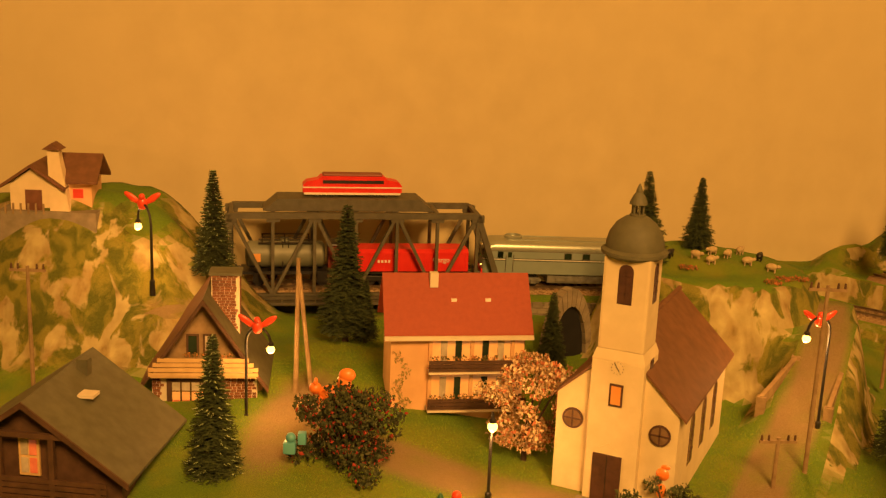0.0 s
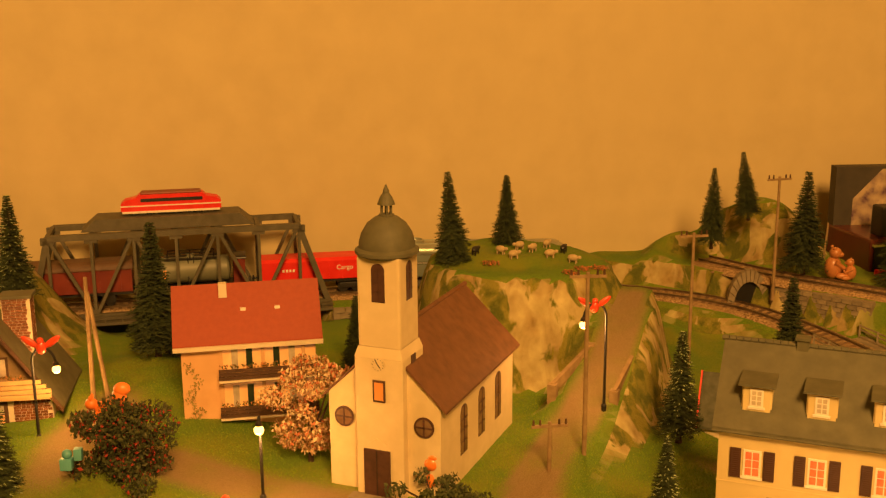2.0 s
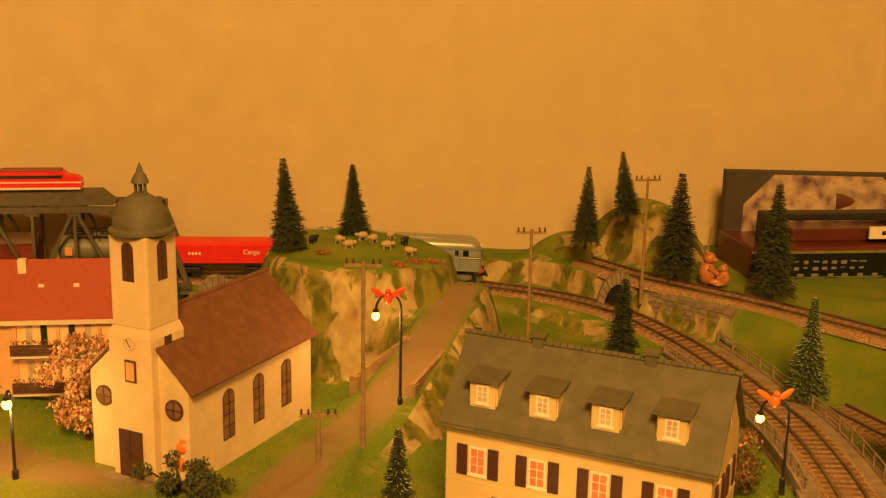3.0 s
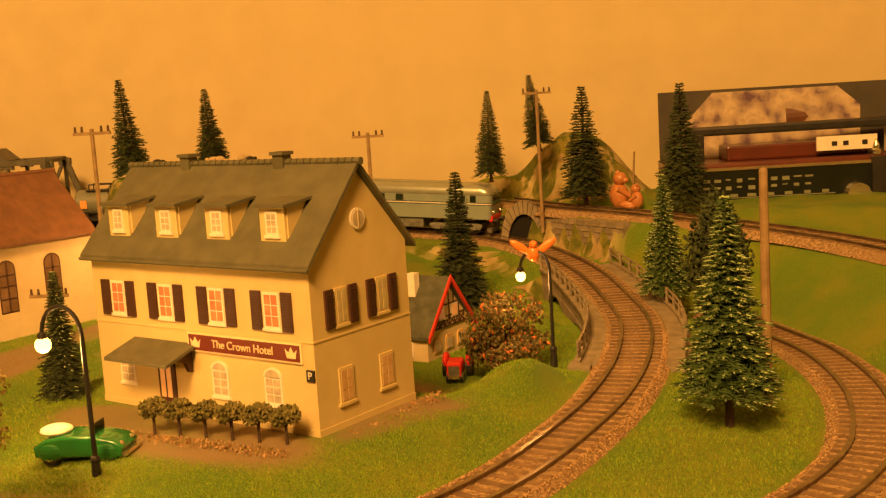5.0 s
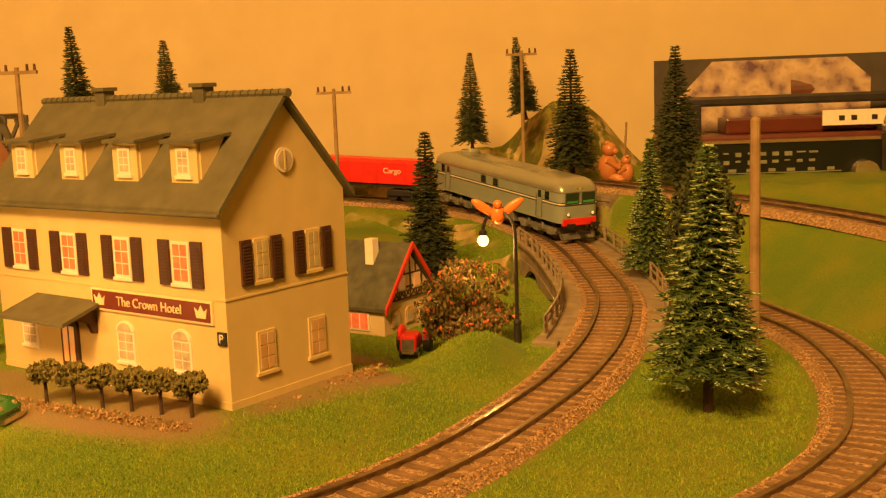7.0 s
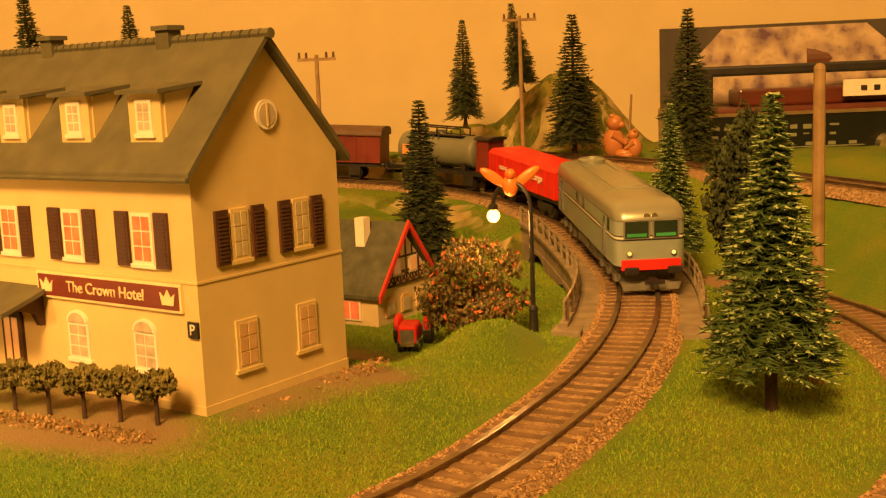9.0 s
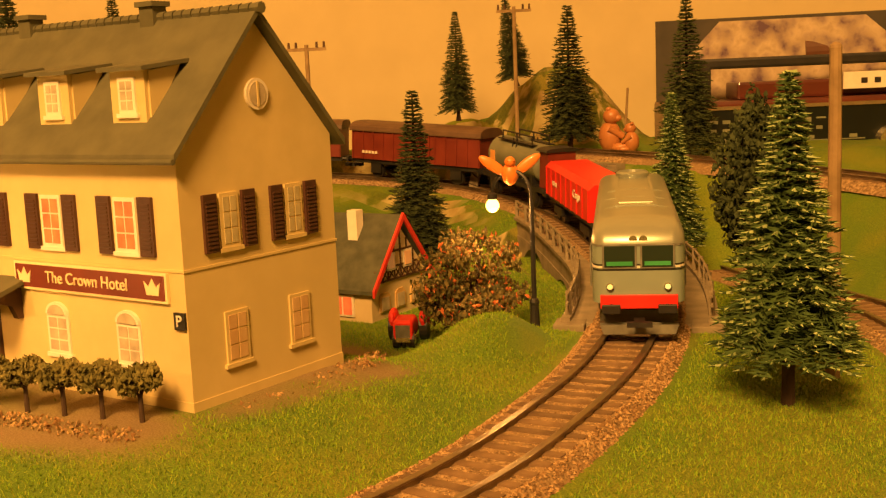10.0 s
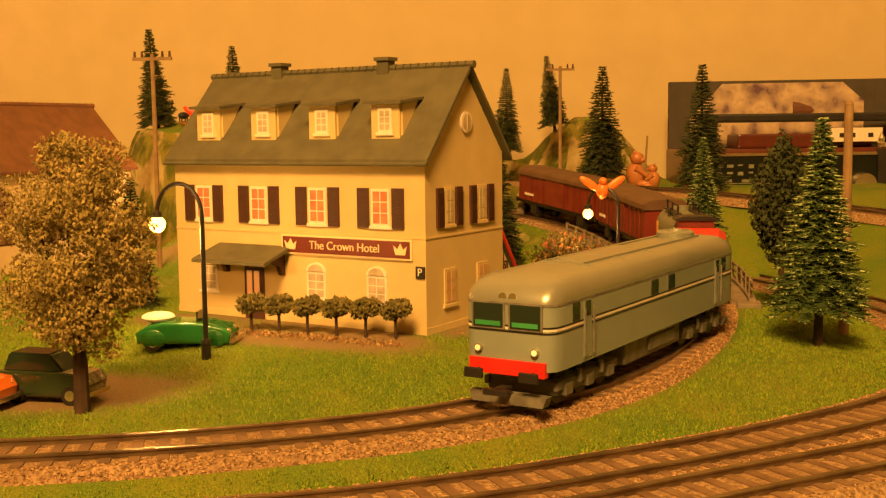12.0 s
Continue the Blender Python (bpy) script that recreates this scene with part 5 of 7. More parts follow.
def red_roof_house():
    h = thing("apartment_house", P(-8.15, 0.12, 0.22, 33.5), "peach plastered house with red tile roof and two flowered balconies", "house")
    L, D, ZE, ZR = 1.56, 0.86, 0.98, 1.50
    part("wall", made(lambda bm: box(bm, 0.04, 0.04, -0.15, L - 0.04, D, ZE), lambda bm: prism(bm, [(0.04, ZE), (D, ZE), (D / 2 + 0.02, ZR - 0.03)], 0.04, L - 0.04, "x")), M_PEACH, h)
    gable_roof(h, 0, L, 0.02, D, ZE, ZR, 0.04, 0.035, M_ROOF_RED)
    part("gutter", made(lambda bm: box(bm, -0.04, -0.055, ZE - 0.075, L + 0.04, -0.02, ZE - 0.03)), M_STONE_WALL, h)
    c = part("chimney", made(lambda bm: box(bm, 0.48, D / 2 - 0.12, ZR - 0.10, 0.57, D / 2 - 0.03, ZR + 0.06)), M_STONE_WALL, h)
    for x in (0.74, 1.12):
        k = part("skylight", made(lambda bm: box(bm, x - 0.03, 0.22, ZE + 0.25, x + 0.03, 0.245, ZE + 0.315)), M_WHITE, h)
    # recessed loggias with windows, boards and flower boxes
    for z in (0.14, 0.58):
        lg = part("loggia", made(lambda bm: box(bm, 0.46, 0.028, z, L - 0.05, 0.04, z + 0.34)), M_WINDOW_LIT, h, "warmly lit recessed loggia")
        for x in (0.47, 0.93, 1.38):
            part("post", made(lambda bm: box(bm, x - 0.02, 0.0, z - 0.02, x + 0.02, 0.03, z + 0.36)), M_PEACH, lg)
        for x in (0.62, 0.78, 1.08, 1.25):
            part("curtain", made(lambda bm: box(bm, x - 0.035, 0.015, z + 0.06, x + 0.035, 0.027, z + 0.32)), M_CURTAIN_WHITE if x in (0.62, 1.25) else M_GLASS, lg)
        part("slab", made(lambda bm: box(bm, 0.44, -0.13, z - 0.035, L - 0.03, 0.04, z - 0.012)), M_STONE_WALL, lg)
        for k in range(3):
            part("balcony_board", made(lambda bm: box(bm, 0.44, -0.135, z + k * 0.042, L - 0.03, -0.118, z + k * 0.042 + 0.035)), M_WOOD_DARK, lg)
        leaf_cloud("flower_box", [(0.5 + 0.11 * i, -0.125, z + 0.15, 0.055, 0.03, 0.03) for i in range(10)], 160, 0.018, M_FLOWERS, h, 5 + int(z * 10))
    leaf_cloud("climbing_plant", [(0.16 + 0.05 * math.sin(i * 1.3), 0.03, 0.1 + 0.07 * i, 0.07, 0.012, 0.05) for i in range(10)], 160, 0.018, M_LEAF_OLIVE, h, 7)


def leaf_cloud(name, blobs, count, size, material, parent, seed=1, label=""):
    """Small leaves scattered through ellipsoids (x, y, z, rx, ry, rz)."""
    rnd = random.Random(seed)
    V, F = [], []
    vol = [b[3] * b[4] * b[5] for b in blobs]
    for b in rnd.choices(blobs, [v ** 0.66 for v in vol], k=count):
        d = Vector((rnd.gauss(0, 1), rnd.gauss(0, 1), rnd.gauss(0, 1))).normalized() * rnd.random() ** 0.35
        c = Vector((b[0] + d.x * b[3], b[1] + d.y * b[4], b[2] + d.z * b[5]))
        q = Euler((rnd.uniform(0, 6), rnd.uniform(0, 6), rnd.uniform(0, 6))).to_matrix()
        k = size * rnd.uniform(0.6, 1.35)
        i = len(V)
        V.extend([c + q @ Vector(p) * k for p in ((1, 0, 0), (0, 0.6, 0.15), (-1, 0, 0), (0, -0.6, 0.15), (0, 0, 0.45))])
        F.extend([(i, i + 1, i + 4), (i + 1, i + 2, i + 4), (i + 2, i + 3, i + 4), (i + 3, i, i + 4), (i, i + 3, i + 2, i + 1)])
    me = bpy.data.meshes.new(name)
    me.from_pydata([v * S for v in V], [], F)
    me.materials.append(material)
    ob = new(name, me)
    ob.parent = parent
    return tagged(ob, label)


def island_colours(name, colours, rough=0.8, emit=0.0):
    """Each leaf takes one of a few colours."""
    m = bpy.data.materials.new(name)
    m.use_nodes = True
    n, l = m.node_tree.nodes, m.node_tree.links
    g, r = n.new("ShaderNodeNewGeometry"), n.new("ShaderNodeValToRGB")
    r.color_ramp.interpolation = "CONSTANT"
    for i, c in enumerate(colours):
        e = r.color_ramp.elements[i] if i < 2 else r.color_ramp.elements.new(i / len(colours))
        e.position, e.color = i / len(colours), (*c, 1)
    l.new(g.outputs["Random Per Island"], r.inputs["Fac"])
    l.new(r.outputs["Color"], n["Principled BSDF"].inputs["Base Color"])
    n["Principled BSDF"].inputs["Roughness"].default_value = rough
    return m


M_FLOWERS = island_colours("balcony_flowers", [(0.30, 0.14, 0.03), (0.10, 0.09, 0.02), (0.50, 0.20, 0.06), (0.16, 0.12, 0.03)])
M_BLOSSOM = island_colours("white_pink_blossom", [(0.70, 0.52, 0.30), (0.62, 0.40, 0.22), (0.50, 0.16, 0.07), (0.74, 0.58, 0.36), (0.22, 0.14, 0.05), (0.34, 0.20, 0.08)])
M_APPLE = island_colours("apple_tree_leaves", [(0.030, 0.040, 0.010), (0.055, 0.060, 0.016), (0.035, 0.045, 0.010), (0.08, 0.09, 0.022), (0.035, 0.045, 0.012), (0.06, 0.07, 0.018), (0.03, 0.04, 0.01), (0.045, 0.055, 0.015), (0.06, 0.06, 0.02), (0.28, 0.03, 0.015)])
M_ORANGE_BUSH = island_colours("orange_berry_leaves", [(0.09, 0.075, 0.016), (0.14, 0.10, 0.022), (0.06, 0.055, 0.013), (0.17, 0.125, 0.03), (0.12, 0.10, 0.025), (0.08, 0.07, 0.015), (0.11, 0.085, 0.02), (0.15, 0.11, 0.03), (0.05, 0.05, 0.012), (0.10, 0.08, 0.02), (0.13, 0.10, 0.02), (0.50, 0.13, 0.03)])
M_AUTUMN = island_colours("rust_brown_flock", [(0.34, 0.20, 0.08), (0.24, 0.13, 0.05), (0.45, 0.28, 0.12), (0.22, 0.16, 0.05)])


def stone_courses(parent, x0, x1, y, z0, z1, h, rnd, out=0.012, axis="y"):
    """Irregular dark stones set proud of light mortar, one object each on a few shared meshes."""
    sizes = [0.05, 0.065, 0.085]
    meshes = [None] * 3
    z = z0
    while z < z1 - h * 0.6:
        x = x0 + rnd.uniform(0.0, 0.012)
        while x < x1 - 0.05:
            i = rnd.randrange(3 if x < x1 - 0.09 else 1)
            w = sizes[i]
            if w:
                m = P(x + w / 2, y, z + h / 2) if axis == "y" else P(y, x + w / 2, z + h / 2, 90)
                if meshes[i] is None:
                    meshes[i] = part("stone", made(lambda bm: box(bm, -w / 2, -out, -h / 2 + 0.004, w / 2 - 0.008, out * 0.4, h / 2 - 0.004)), M_BRICK, parent)
                    meshes[i].matrix_basis = m
                else:
                    share(meshes[i], parent, m)
            x += w
        z += h


def chalet():
    h = thing("chalet", P(-10.52, -0.90, 0.10, 31), "stone and timber chalet with a steep brown roof and big chimney", "house")
    W, D, ZE, ZR = 1.14, 1.1, 0.52, 1.34
    part("wall", made(lambda bm: box(bm, 0, 0, -0.2, W, D, ZE)), M_STONE_WALL, h)
    part("gable_wall", made(lambda bm: prism(bm, [(0.02, ZE), (W - 0.02, ZE), (W / 2, ZR - 0.03)], 0.06, D, "y")), M_WOOD, h)
    rnd = random.Random(3)
    stone_courses(h, 0.0, 0.14, 0, 0.02, ZE - 0.02, 0.033, rnd)
    stone_courses(h, 0.72, W, 0, 0.02, ZE - 0.02, 0.033, rnd)
    k = (ZR - ZE) / (W / 2)
    for sgn in (-1, 1):
        xe = W / 2 + sgn * (W / 2 + 0.13)
        part("roof_slope", made(lambda bm: prism(bm, [(xe, ZE - k * 0.13), (W / 2, ZR), (W / 2, ZR + 0.04), (xe, ZE - k * 0.13 + 0.04)], -0.10, D + 0.08, "y")), M_ROOF_BROWN if sgn < 0 else M_ROOF_GREY, h)
        part("barge_board", made(lambda bm: prism(bm, [(xe, ZE - k * 0.13 - 0.02), (W / 2, ZR - 0.02), (W / 2, ZR + 0.045), (xe, ZE - k * 0.13 + 0.045)], -0.125, -0.10, "y")), M_WOOD_DARK, h)
    ch = part("chimney", made(lambda bm: box(bm, 0.62, 0.30, ZE + 0.2, 0.93, 0.52, ZR + 0.20)), M_STONE_WALL, h, "tall chimney of dark stones in light mortar")
    part("chimney_cap", made(lambda bm: box(bm, 0.595, 0.275, ZR + 0.20, 0.955, 0.545, ZR + 0.235)), M_ROOF_GREY, ch)
    stone_courses(ch, 0.625, 0.93, 0.30, ZE + 0.27, ZR + 0.20, 0.033, rnd)
    stone_courses(ch, 0.305, 0.52, 0.93, ZE + 0.27, ZR + 0.20, 0.033, rnd, -0.012, "x")
    for i in range(4):
        z = ZE - 0.01 + i * 0.055
        half = W / 2 - 0.02 + 0.04 - max(0, i - 1) * 0.05
        part("balcony_board", made(lambda bm: box(bm, W / 2 - half, -0.13, z, W / 2 + half, -0.108, z + 0.042)), M_TIMBER, h, "honey-coloured balcony board")
    part("balcony_floor", made(lambda bm: box(bm, 0.0, -0.12, ZE - 0.03, W, 0.06, ZE - 0.012)), M_TIMBER, h)
    leaf_cloud("flower_box", [(0.40 + 0.09 * i, -0.12, ZE + 0.235, 0.05, 0.03, 0.025) for i in range(6)], 160, 0.016, M_FLOWERS, h, 11)
    for x in (0.44, 0.62):
        w = part("window", made(lambda bm: box(bm, x - 0.07, 0.045, ZE + 0.18, x + 0.07, 0.06, ZE + 0.42)), M_WOOD_DARK, h)
        part("pane", made(lambda bm: box(bm, x - 0.045, 0.035, ZE + 0.20, x + 0.045, 0.047, ZE + 0.40)), M_CURTAIN_WHITE if x > 0.5 else M_GLASS, w)
    w = part("window", made(lambda bm: box(bm, 0.16, -0.02, 0.06, 0.66, 0.0, 0.44)), M_WOOD_DARK, h, "wide dark-framed lit window")
    for i in range(4):
        x = 0.22 + i * 0.105
        for z, mt in ((0.10, M_CURTAIN), (0.20, M_WINDOW_LIT), (0.31, M_CURTAIN_WHITE)):
            part("pane", made(lambda bm: box(bm, x, -0.026, z, x + 0.085, -0.018, z + 0.095)), mt, w)
    part("side_annex", made(lambda bm: box(bm, W, 0.15, -0.2, W + 0.05, D - 0.1, ZE - 0.06)), M_PEACH, h)


def near_house():
    h = thing("gabled_house", P(-10.25, -3.0, 0.0, 19), "dark wooden house with a broad grey roof and red-lit window", "house")
    D, W, ZE, ZR = 1.5, 0.98, 0.40, 1.02
    part("wall", made(lambda bm: box(bm, -W + 0.12, 0.15, -0.2, W - 0.12, D, ZE), lambda bm: prism(bm, [(-W + 0.12, ZE), (W - 0.12, ZE), (0, ZR - 0.05)], 0.15, D, "y")), M_WOOD_DARK, h)
    for sgn in (-1, 1):
        part("roof_slope", made(lambda bm: prism(bm, [(sgn * (W + 0.02), ZE - 0.10), (0, ZR), (0, ZR + 0.03), (sgn * (W + 0.02), ZE - 0.07)], -0.02, D + 0.05, "y")), M_ROOF_GREY, h)
        part("barge_board", made(lambda bm: prism(bm, [(sgn * (W + 0.02), ZE - 0.13), (0, ZR - 0.03), (0, ZR + 0.03), (sgn * (W + 0.02), ZE - 0.07)], -0.04, -0.02, "y")), M_WOOD_DARK, h)
    c = part("chimney", made(lambda bm: box(bm, 0.06, 1.02, ZR - 0.22, 0.17, 1.13, ZR + 0.08)), M_ROOF_GREY, h)
    part("skylight", made(lambda bm: box(bm, 0.24, 0.62, 0.86, 0.40, 0.78, 0.89, 0, Matrix.Rotation(0, 4, "X"))), M_STONE_WALL, h, "open pale skylight")
    for x, mt in ((-0.42, M_CURTAIN_PALE), (-0.02, M_CURTAIN)):
        w = part("window", made(lambda bm: box(bm, x - 0.10, 0.125, 0.26, x + 0.10, 0.15, 0.66)), M_TIMBER, h, "timber-framed window")
        for sx in (-0.042, 0.042):
            for z in (0.29, 0.47):
                part("pane", made(lambda bm: box(bm, x + sx - 0.034, 0.117, z, x + sx + 0.034, 0.127, z + 0.15)), mt if sx > 0 else M_CURTAIN_WHITE, w)
    for x in (-0.74, -0.25, 0.26, 0.70):
        part("balcony_post", made(lambda bm: box(bm, x - 0.025, -0.018, 0.0, x + 0.025, 0.03, 0.30 if abs(x) > 0.5 else 0.72)), M_WOOD_DARK, h)
    part("collar_beam", made(lambda bm: box(bm, -0.42, -0.02, 0.70, 0.42, 0.02, 0.75)), M_WOOD_DARK, h)
    for i in range(5):
        part("balcony_board", made(lambda bm: box(bm, -W, -0.02, 0.02 + i * 0.06, W - 0.2, 0.0, 0.065 + i * 0.06)), M_WOOD_DARK, h)
    part("balcony_floor", made(lambda bm: box(bm, -W, -0.02, -0.02, W - 0.2, 0.15, 0.01)), M_STONE_WALL, h)


def timber_house():
    h = thing("half_timbered_house", P(-2.20, 3.52, -0.42, 3), "small white half-timbered house with red gable trim and dark roof", "house")
    L, W, ZE, ZR = 0.72, 0.39, 0.35, 0.83
    part("wall", made(lambda bm: box(bm, -L, -W, -0.1, L, W, ZE), lambda bm: prism(bm, [(-W, ZE), (W, ZE), (0, ZR - 0.03)], -L, L, "x")), M_CHURCH, h)
    gable_roof(h, -L, L, -W, W, ZE, ZR, 0.05, 0.03, surf("dark_slate_roof", (0.045, 0.05, 0.03), (0.085, 0.09, 0.055), 160, 0.75, 0.4))
    for e in (-1, 1):
        x = e * (L + 0.055)
        part("gable_boarding", made(lambda bm: prism(bm, [(-W, ZE + 0.01), (W, ZE + 0.01), (0, ZR - 0.04)], min(e * L, e * (L + 0.006)), max(e * L, e * (L + 0.006)), "x")), M_WOOD_DARK if e < 0 else M_CHURCH, h)
        for sgn in (-1, 1):
            part("barge_board", made(lambda bm: prism(bm, [(sgn * (W + 0.06), ZE - 0.08), (0, ZR - 0.01), (0, ZR + 0.045), (sgn * (W + 0.06), ZE - 0.025)], min(x, x + e * 0.02), max(x, x + e * 0.02), "x")), M_RED_TRIM, h, "bright red barge board")
        for y in (-0.12, 0.12):
            w = part("window", made(lambda bm: box(bm, min(e * L, e * (L + 0.014)), y - 0.06, ZE + 0.08, max(e * L, e * (L + 0.014)), y + 0.06, ZE + 0.22)), M_WHITE, h)
            part("pane", made(lambda bm: box(bm, min(e * L, e * (L + 0.018)), y - 0.045, ZE + 0.095, max(e * L, e * (L + 0.018)), y + 0.045, ZE + 0.205)), M_WINDOW_LIT, w)
    for y in (-0.34, -0.25, -0.16, -0.07, 0.02, 0.11, 0.20, 0.29):
        part("timber", made(lambda bm: box(bm, L, y - 0.008, ZE, L + 0.012, y + 0.008, ZE + (W - abs(y)) * 1.12)), M_WOOD_DARK, h)
        if y < 0.29:
            part("brace", made(lambda bm: beam(bm, (L + 0.007, y, ZE + 0.01), (L + 0.007, y + 0.09, ZE + 0.10), 0.012, 0.010), lambda bm: beam(bm, (L + 0.007, y + 0.09, ZE + 0.01), (L + 0.007, y, ZE + 0.10), 0.012, 0.010)), M_WOOD_DARK, h)
    for z in (0.0, 0.10, 0.22):
        part("tie_beam", made(lambda bm: box(bm, L, -(W - z * 0.85) + 0.02, ZE + z, L + 0.013, (W - z * 0.85) - 0.02, ZE + z + 0.016)), M_WOOD_DARK, h)
    for y in (-0.22, 0.0, 0.22):
        w = part("window", made(lambda bm: prism(bm, [(y - 0.07, 0.12), (y + 0.07, 0.12), (y + 0.07, 0.24), (y + 0.04, 0.27), (y - 0.04, 0.27), (y - 0.07, 0.24)], L, L + 0.012, "x")), M_TIMBER, h)
        part("pane", made(lambda bm: box(bm, L, y - 0.05, 0.13, L + 0.016, y + 0.05, 0.235)), M_CURTAIN_WHITE, w)
    w = part("window", made(lambda bm: box(bm, 0.16, -W - 0.014, 0.10, 0.56, -W, 0.27)), M_WHITE, h)
    for i in range(4):
        part("pane", made(lambda bm: box(bm, 0.175 + i * 0.095, -W - 0.018, 0.115, 0.255 + i * 0.095, -W - 0.012, 0.255)), M_CURTAIN, w)
    part("chimney", made(lambda bm: box(bm, 0.36, -0.16, 0.58, 0.45, -0.07, 0.90)), M_WHITE, h, "white chimney")


def hut():
    h = thing("hill_hut", P(-12.80, -0.05, 1.96, 28), "small white hilltop hut with brown roof and tapered chimney tower", "hut")
    part("base_slab", made(lambda bm: box(bm, -0.55, -0.1, -0.40, 0.62, 0.8, 0.03)), M_STONE_GREY, h)
    part("wall", made(lambda bm: box(bm, -0.42, 0, 0, 0.12, 0.6, 0.36), lambda bm: prism(bm, [(-0.42, 0.36), (0.12, 0.36), (-0.15, 0.54)], 0, 0.6, "y")), M_CHURCH, h)
    part("wing", made(lambda bm: box(bm, 0.12, 0.12, 0, 0.52, 0.6, 0.38)), M_PEACH, h)
    for sgn in (-1, 1):
        part("roof_slope", made(lambda bm: prism(bm, [(-0.15 + sgn * 0.40, 0.28), (-0.15, 0.56), (-0.15, 0.60), (-0.15 + sgn * 0.40, 0.32)], -0.08, 0.68, "y")), M_ROOF_BROWN, h)
    for y0, y1 in ((0.02, 0.36), (0.36, 0.70)):
        part("wing_roof", made(lambda bm: prism(bm, [(0.02, 0.36), (0.36, 0.66), (0.36, 0.69), (0.02, 0.40)] if y0 < 0.2 else [(0.70, 0.36), (0.36, 0.66), (0.36, 0.69), (0.70, 0.40)], 0.05, 0.62, "x")), M_ROOF_BROWN, h)

    def tower(bm):
        lo = [bm.verts.new(v) for v in ((0.06, -0.04, 0), (0.30, -0.04, 0), (0.30, 0.16, 0), (0.06, 0.16, 0))]
        hi = [bm.verts.new(v) for v in ((0.04, 0.0, 0.78), (0.17, 0.0, 0.78), (0.17, 0.13, 0.78), (0.04, 0.13, 0.78))]
        for i in range(4):
            bm.faces.new((lo[i], lo[(i + 1) % 4], hi[(i + 1) % 4], hi[i]))
        bm.faces.new(hi)
    t = part("chimney_tower", made(tower), M_CHURCH, h)
    part("tower_roof", made(lambda bm: prism(bm, [(-0.01, 0.78), (0.22, 0.78), (0.105, 0.86)], -0.05, 0.18, "y")), M_ROOF_BROWN, t)
    part("door", made(lambda bm: box(bm, -0.24, -0.012, 0.03, -0.04, 0.0, 0.28)), M_BRICK, h, "red-brown door")
    part("window", made(lambda bm: box(bm, 0.30, 0.105, 0.17, 0.42, 0.12, 0.28)), M_RED_TRIM, h)
    for i in range(7):
        part("fence_post", made(lambda bm: box(bm, -0.55 + i * 0.09, -0.11, 0.0, -0.53 + i * 0.09, -0.09, 0.13)), M_WOOD, h)


red_roof_house()
chalet()
near_house()
timber_house()
hut()


# ---- street lamps with little toy birds ----
def toy_bird(x, y, z, turn, k, material, label):
    def fill(bm):
        ball(bm, 0, 0, 0.10, 0.085, 0.075, 0.11, 14, 10)
        ball(bm, 0, -0.03, 0.22, 0.055, 0.055, 0.055, 12, 8)
        for sgn in (-1, 1):
            ball(bm, 0, 0, 0, 0.16, 0.028, 0.055, 12, 8, Matrix.Translation((sgn * 0.17, 0.01, 0.19)) @ Matrix.Rotation(-sgn * 0.62, 4, "Y"))
            ball(bm, sgn * 0.03, -0.075, 0.235, 0.012, seg=8, rings=6)
        ball(bm, 0, 0.06, 0.03, 0.04, 0.06, 0.05, 10, 8)
    ob = part("toy_bird", made(fill), material, None, "", True)
    ob.matrix_basis = P(x, y, z, turn) @ Matrix.Scale(k, 4)
    return tagged(ob, label, "toy figure", "toy birds on the street lamps")


def street_lamp(x, y, z0, bx, by, bz, where, watts=0.22, r=0.055):
    """A black post at (x, y); its neck bends over to a lit globe at (bx, by, bz)."""
    lp = thing("street_lamp", P(x, y, z0), "black curved-neck street lamp with lit globe " + where, "street lamp", "street lamps")
    d = Vector((bx - x, by - y, 0))
    top = bz - z0
    part("post", made(lambda bm: rod(bm, (0, 0, -0.05), (0, 0, 0.10), 0.034, 0.028, 10), lambda bm: rod(bm, (0, 0, 0.10), (0, 0, top + 0.06), 0.017, 0.015, 10), lambda bm: ball(bm, 0, 0, 0.11, 0.034, seg=10, rings=6)), M_BLACK, lp)
    if d.length > 0.05:
        arc = [Vector((0, 0, top + 0.06)) + d * (0.5 - 0.5 * math.cos(a)) + Vector((0, 0, d.length * 0.62 * math.sin(a))) for a in np.linspace(0, math.pi, 15)]
        part("neck", made(lambda bm: tube(bm, [tuple(p) for p in arc], 0.014, 8)), M_BLACK, lp)
    part("cap", made(lambda bm: lathe(bm, [(0.012, top + 0.09), (0.03, top + 0.075), (0.034, top + 0.045), (0.02, top + 0.04)], 12, d.x, d.y)), M_BLACK, lp)
    part("globe", made(lambda bm: ball(bm, d.x, d.y, top, r * 0.8, seg=18, rings=12)), M_LAMP_GLASS, lp, "lit glass globe", True)
    bulb_light(bx, by, bz - r - 0.02, watts)
    return lp


street_lamp(-10.91, -0.39, 1.35, -11.24, -0.22, 2.03, "on the hill path")
street_lamp(-9.40, -0.72, 0.16, -9.13, -0.66, 1.06, "beside the stone chalet")
street_lamp(-6.48, -0.92, 0.06, -6.44, -1.00, 0.90, "on the village green", r=0.06)
street_lamp(-3.86, 2.13, 0.25, -4.07, 1.94, 1.35, "beside the road embankment")
street_lamp(-0.95, -1.11, -0.06, -1.26, -1.19, 0.80, "before the hotel", 0.18, 0.066)
street_lamp(0.20, 2.78, -0.10, -0.07, 2.74, 0.64, "beside the viaduct", 0.10)
toy_bird(-11.10, -0.30, 2.26, 25, 0.68, M_RED_TOY, "red soft plastic bird perched on lamp")
toy_bird(-9.27, -0.70, 1.23, 25, 0.68, M_RED_TOY, "red soft plastic bird perched on lamp")
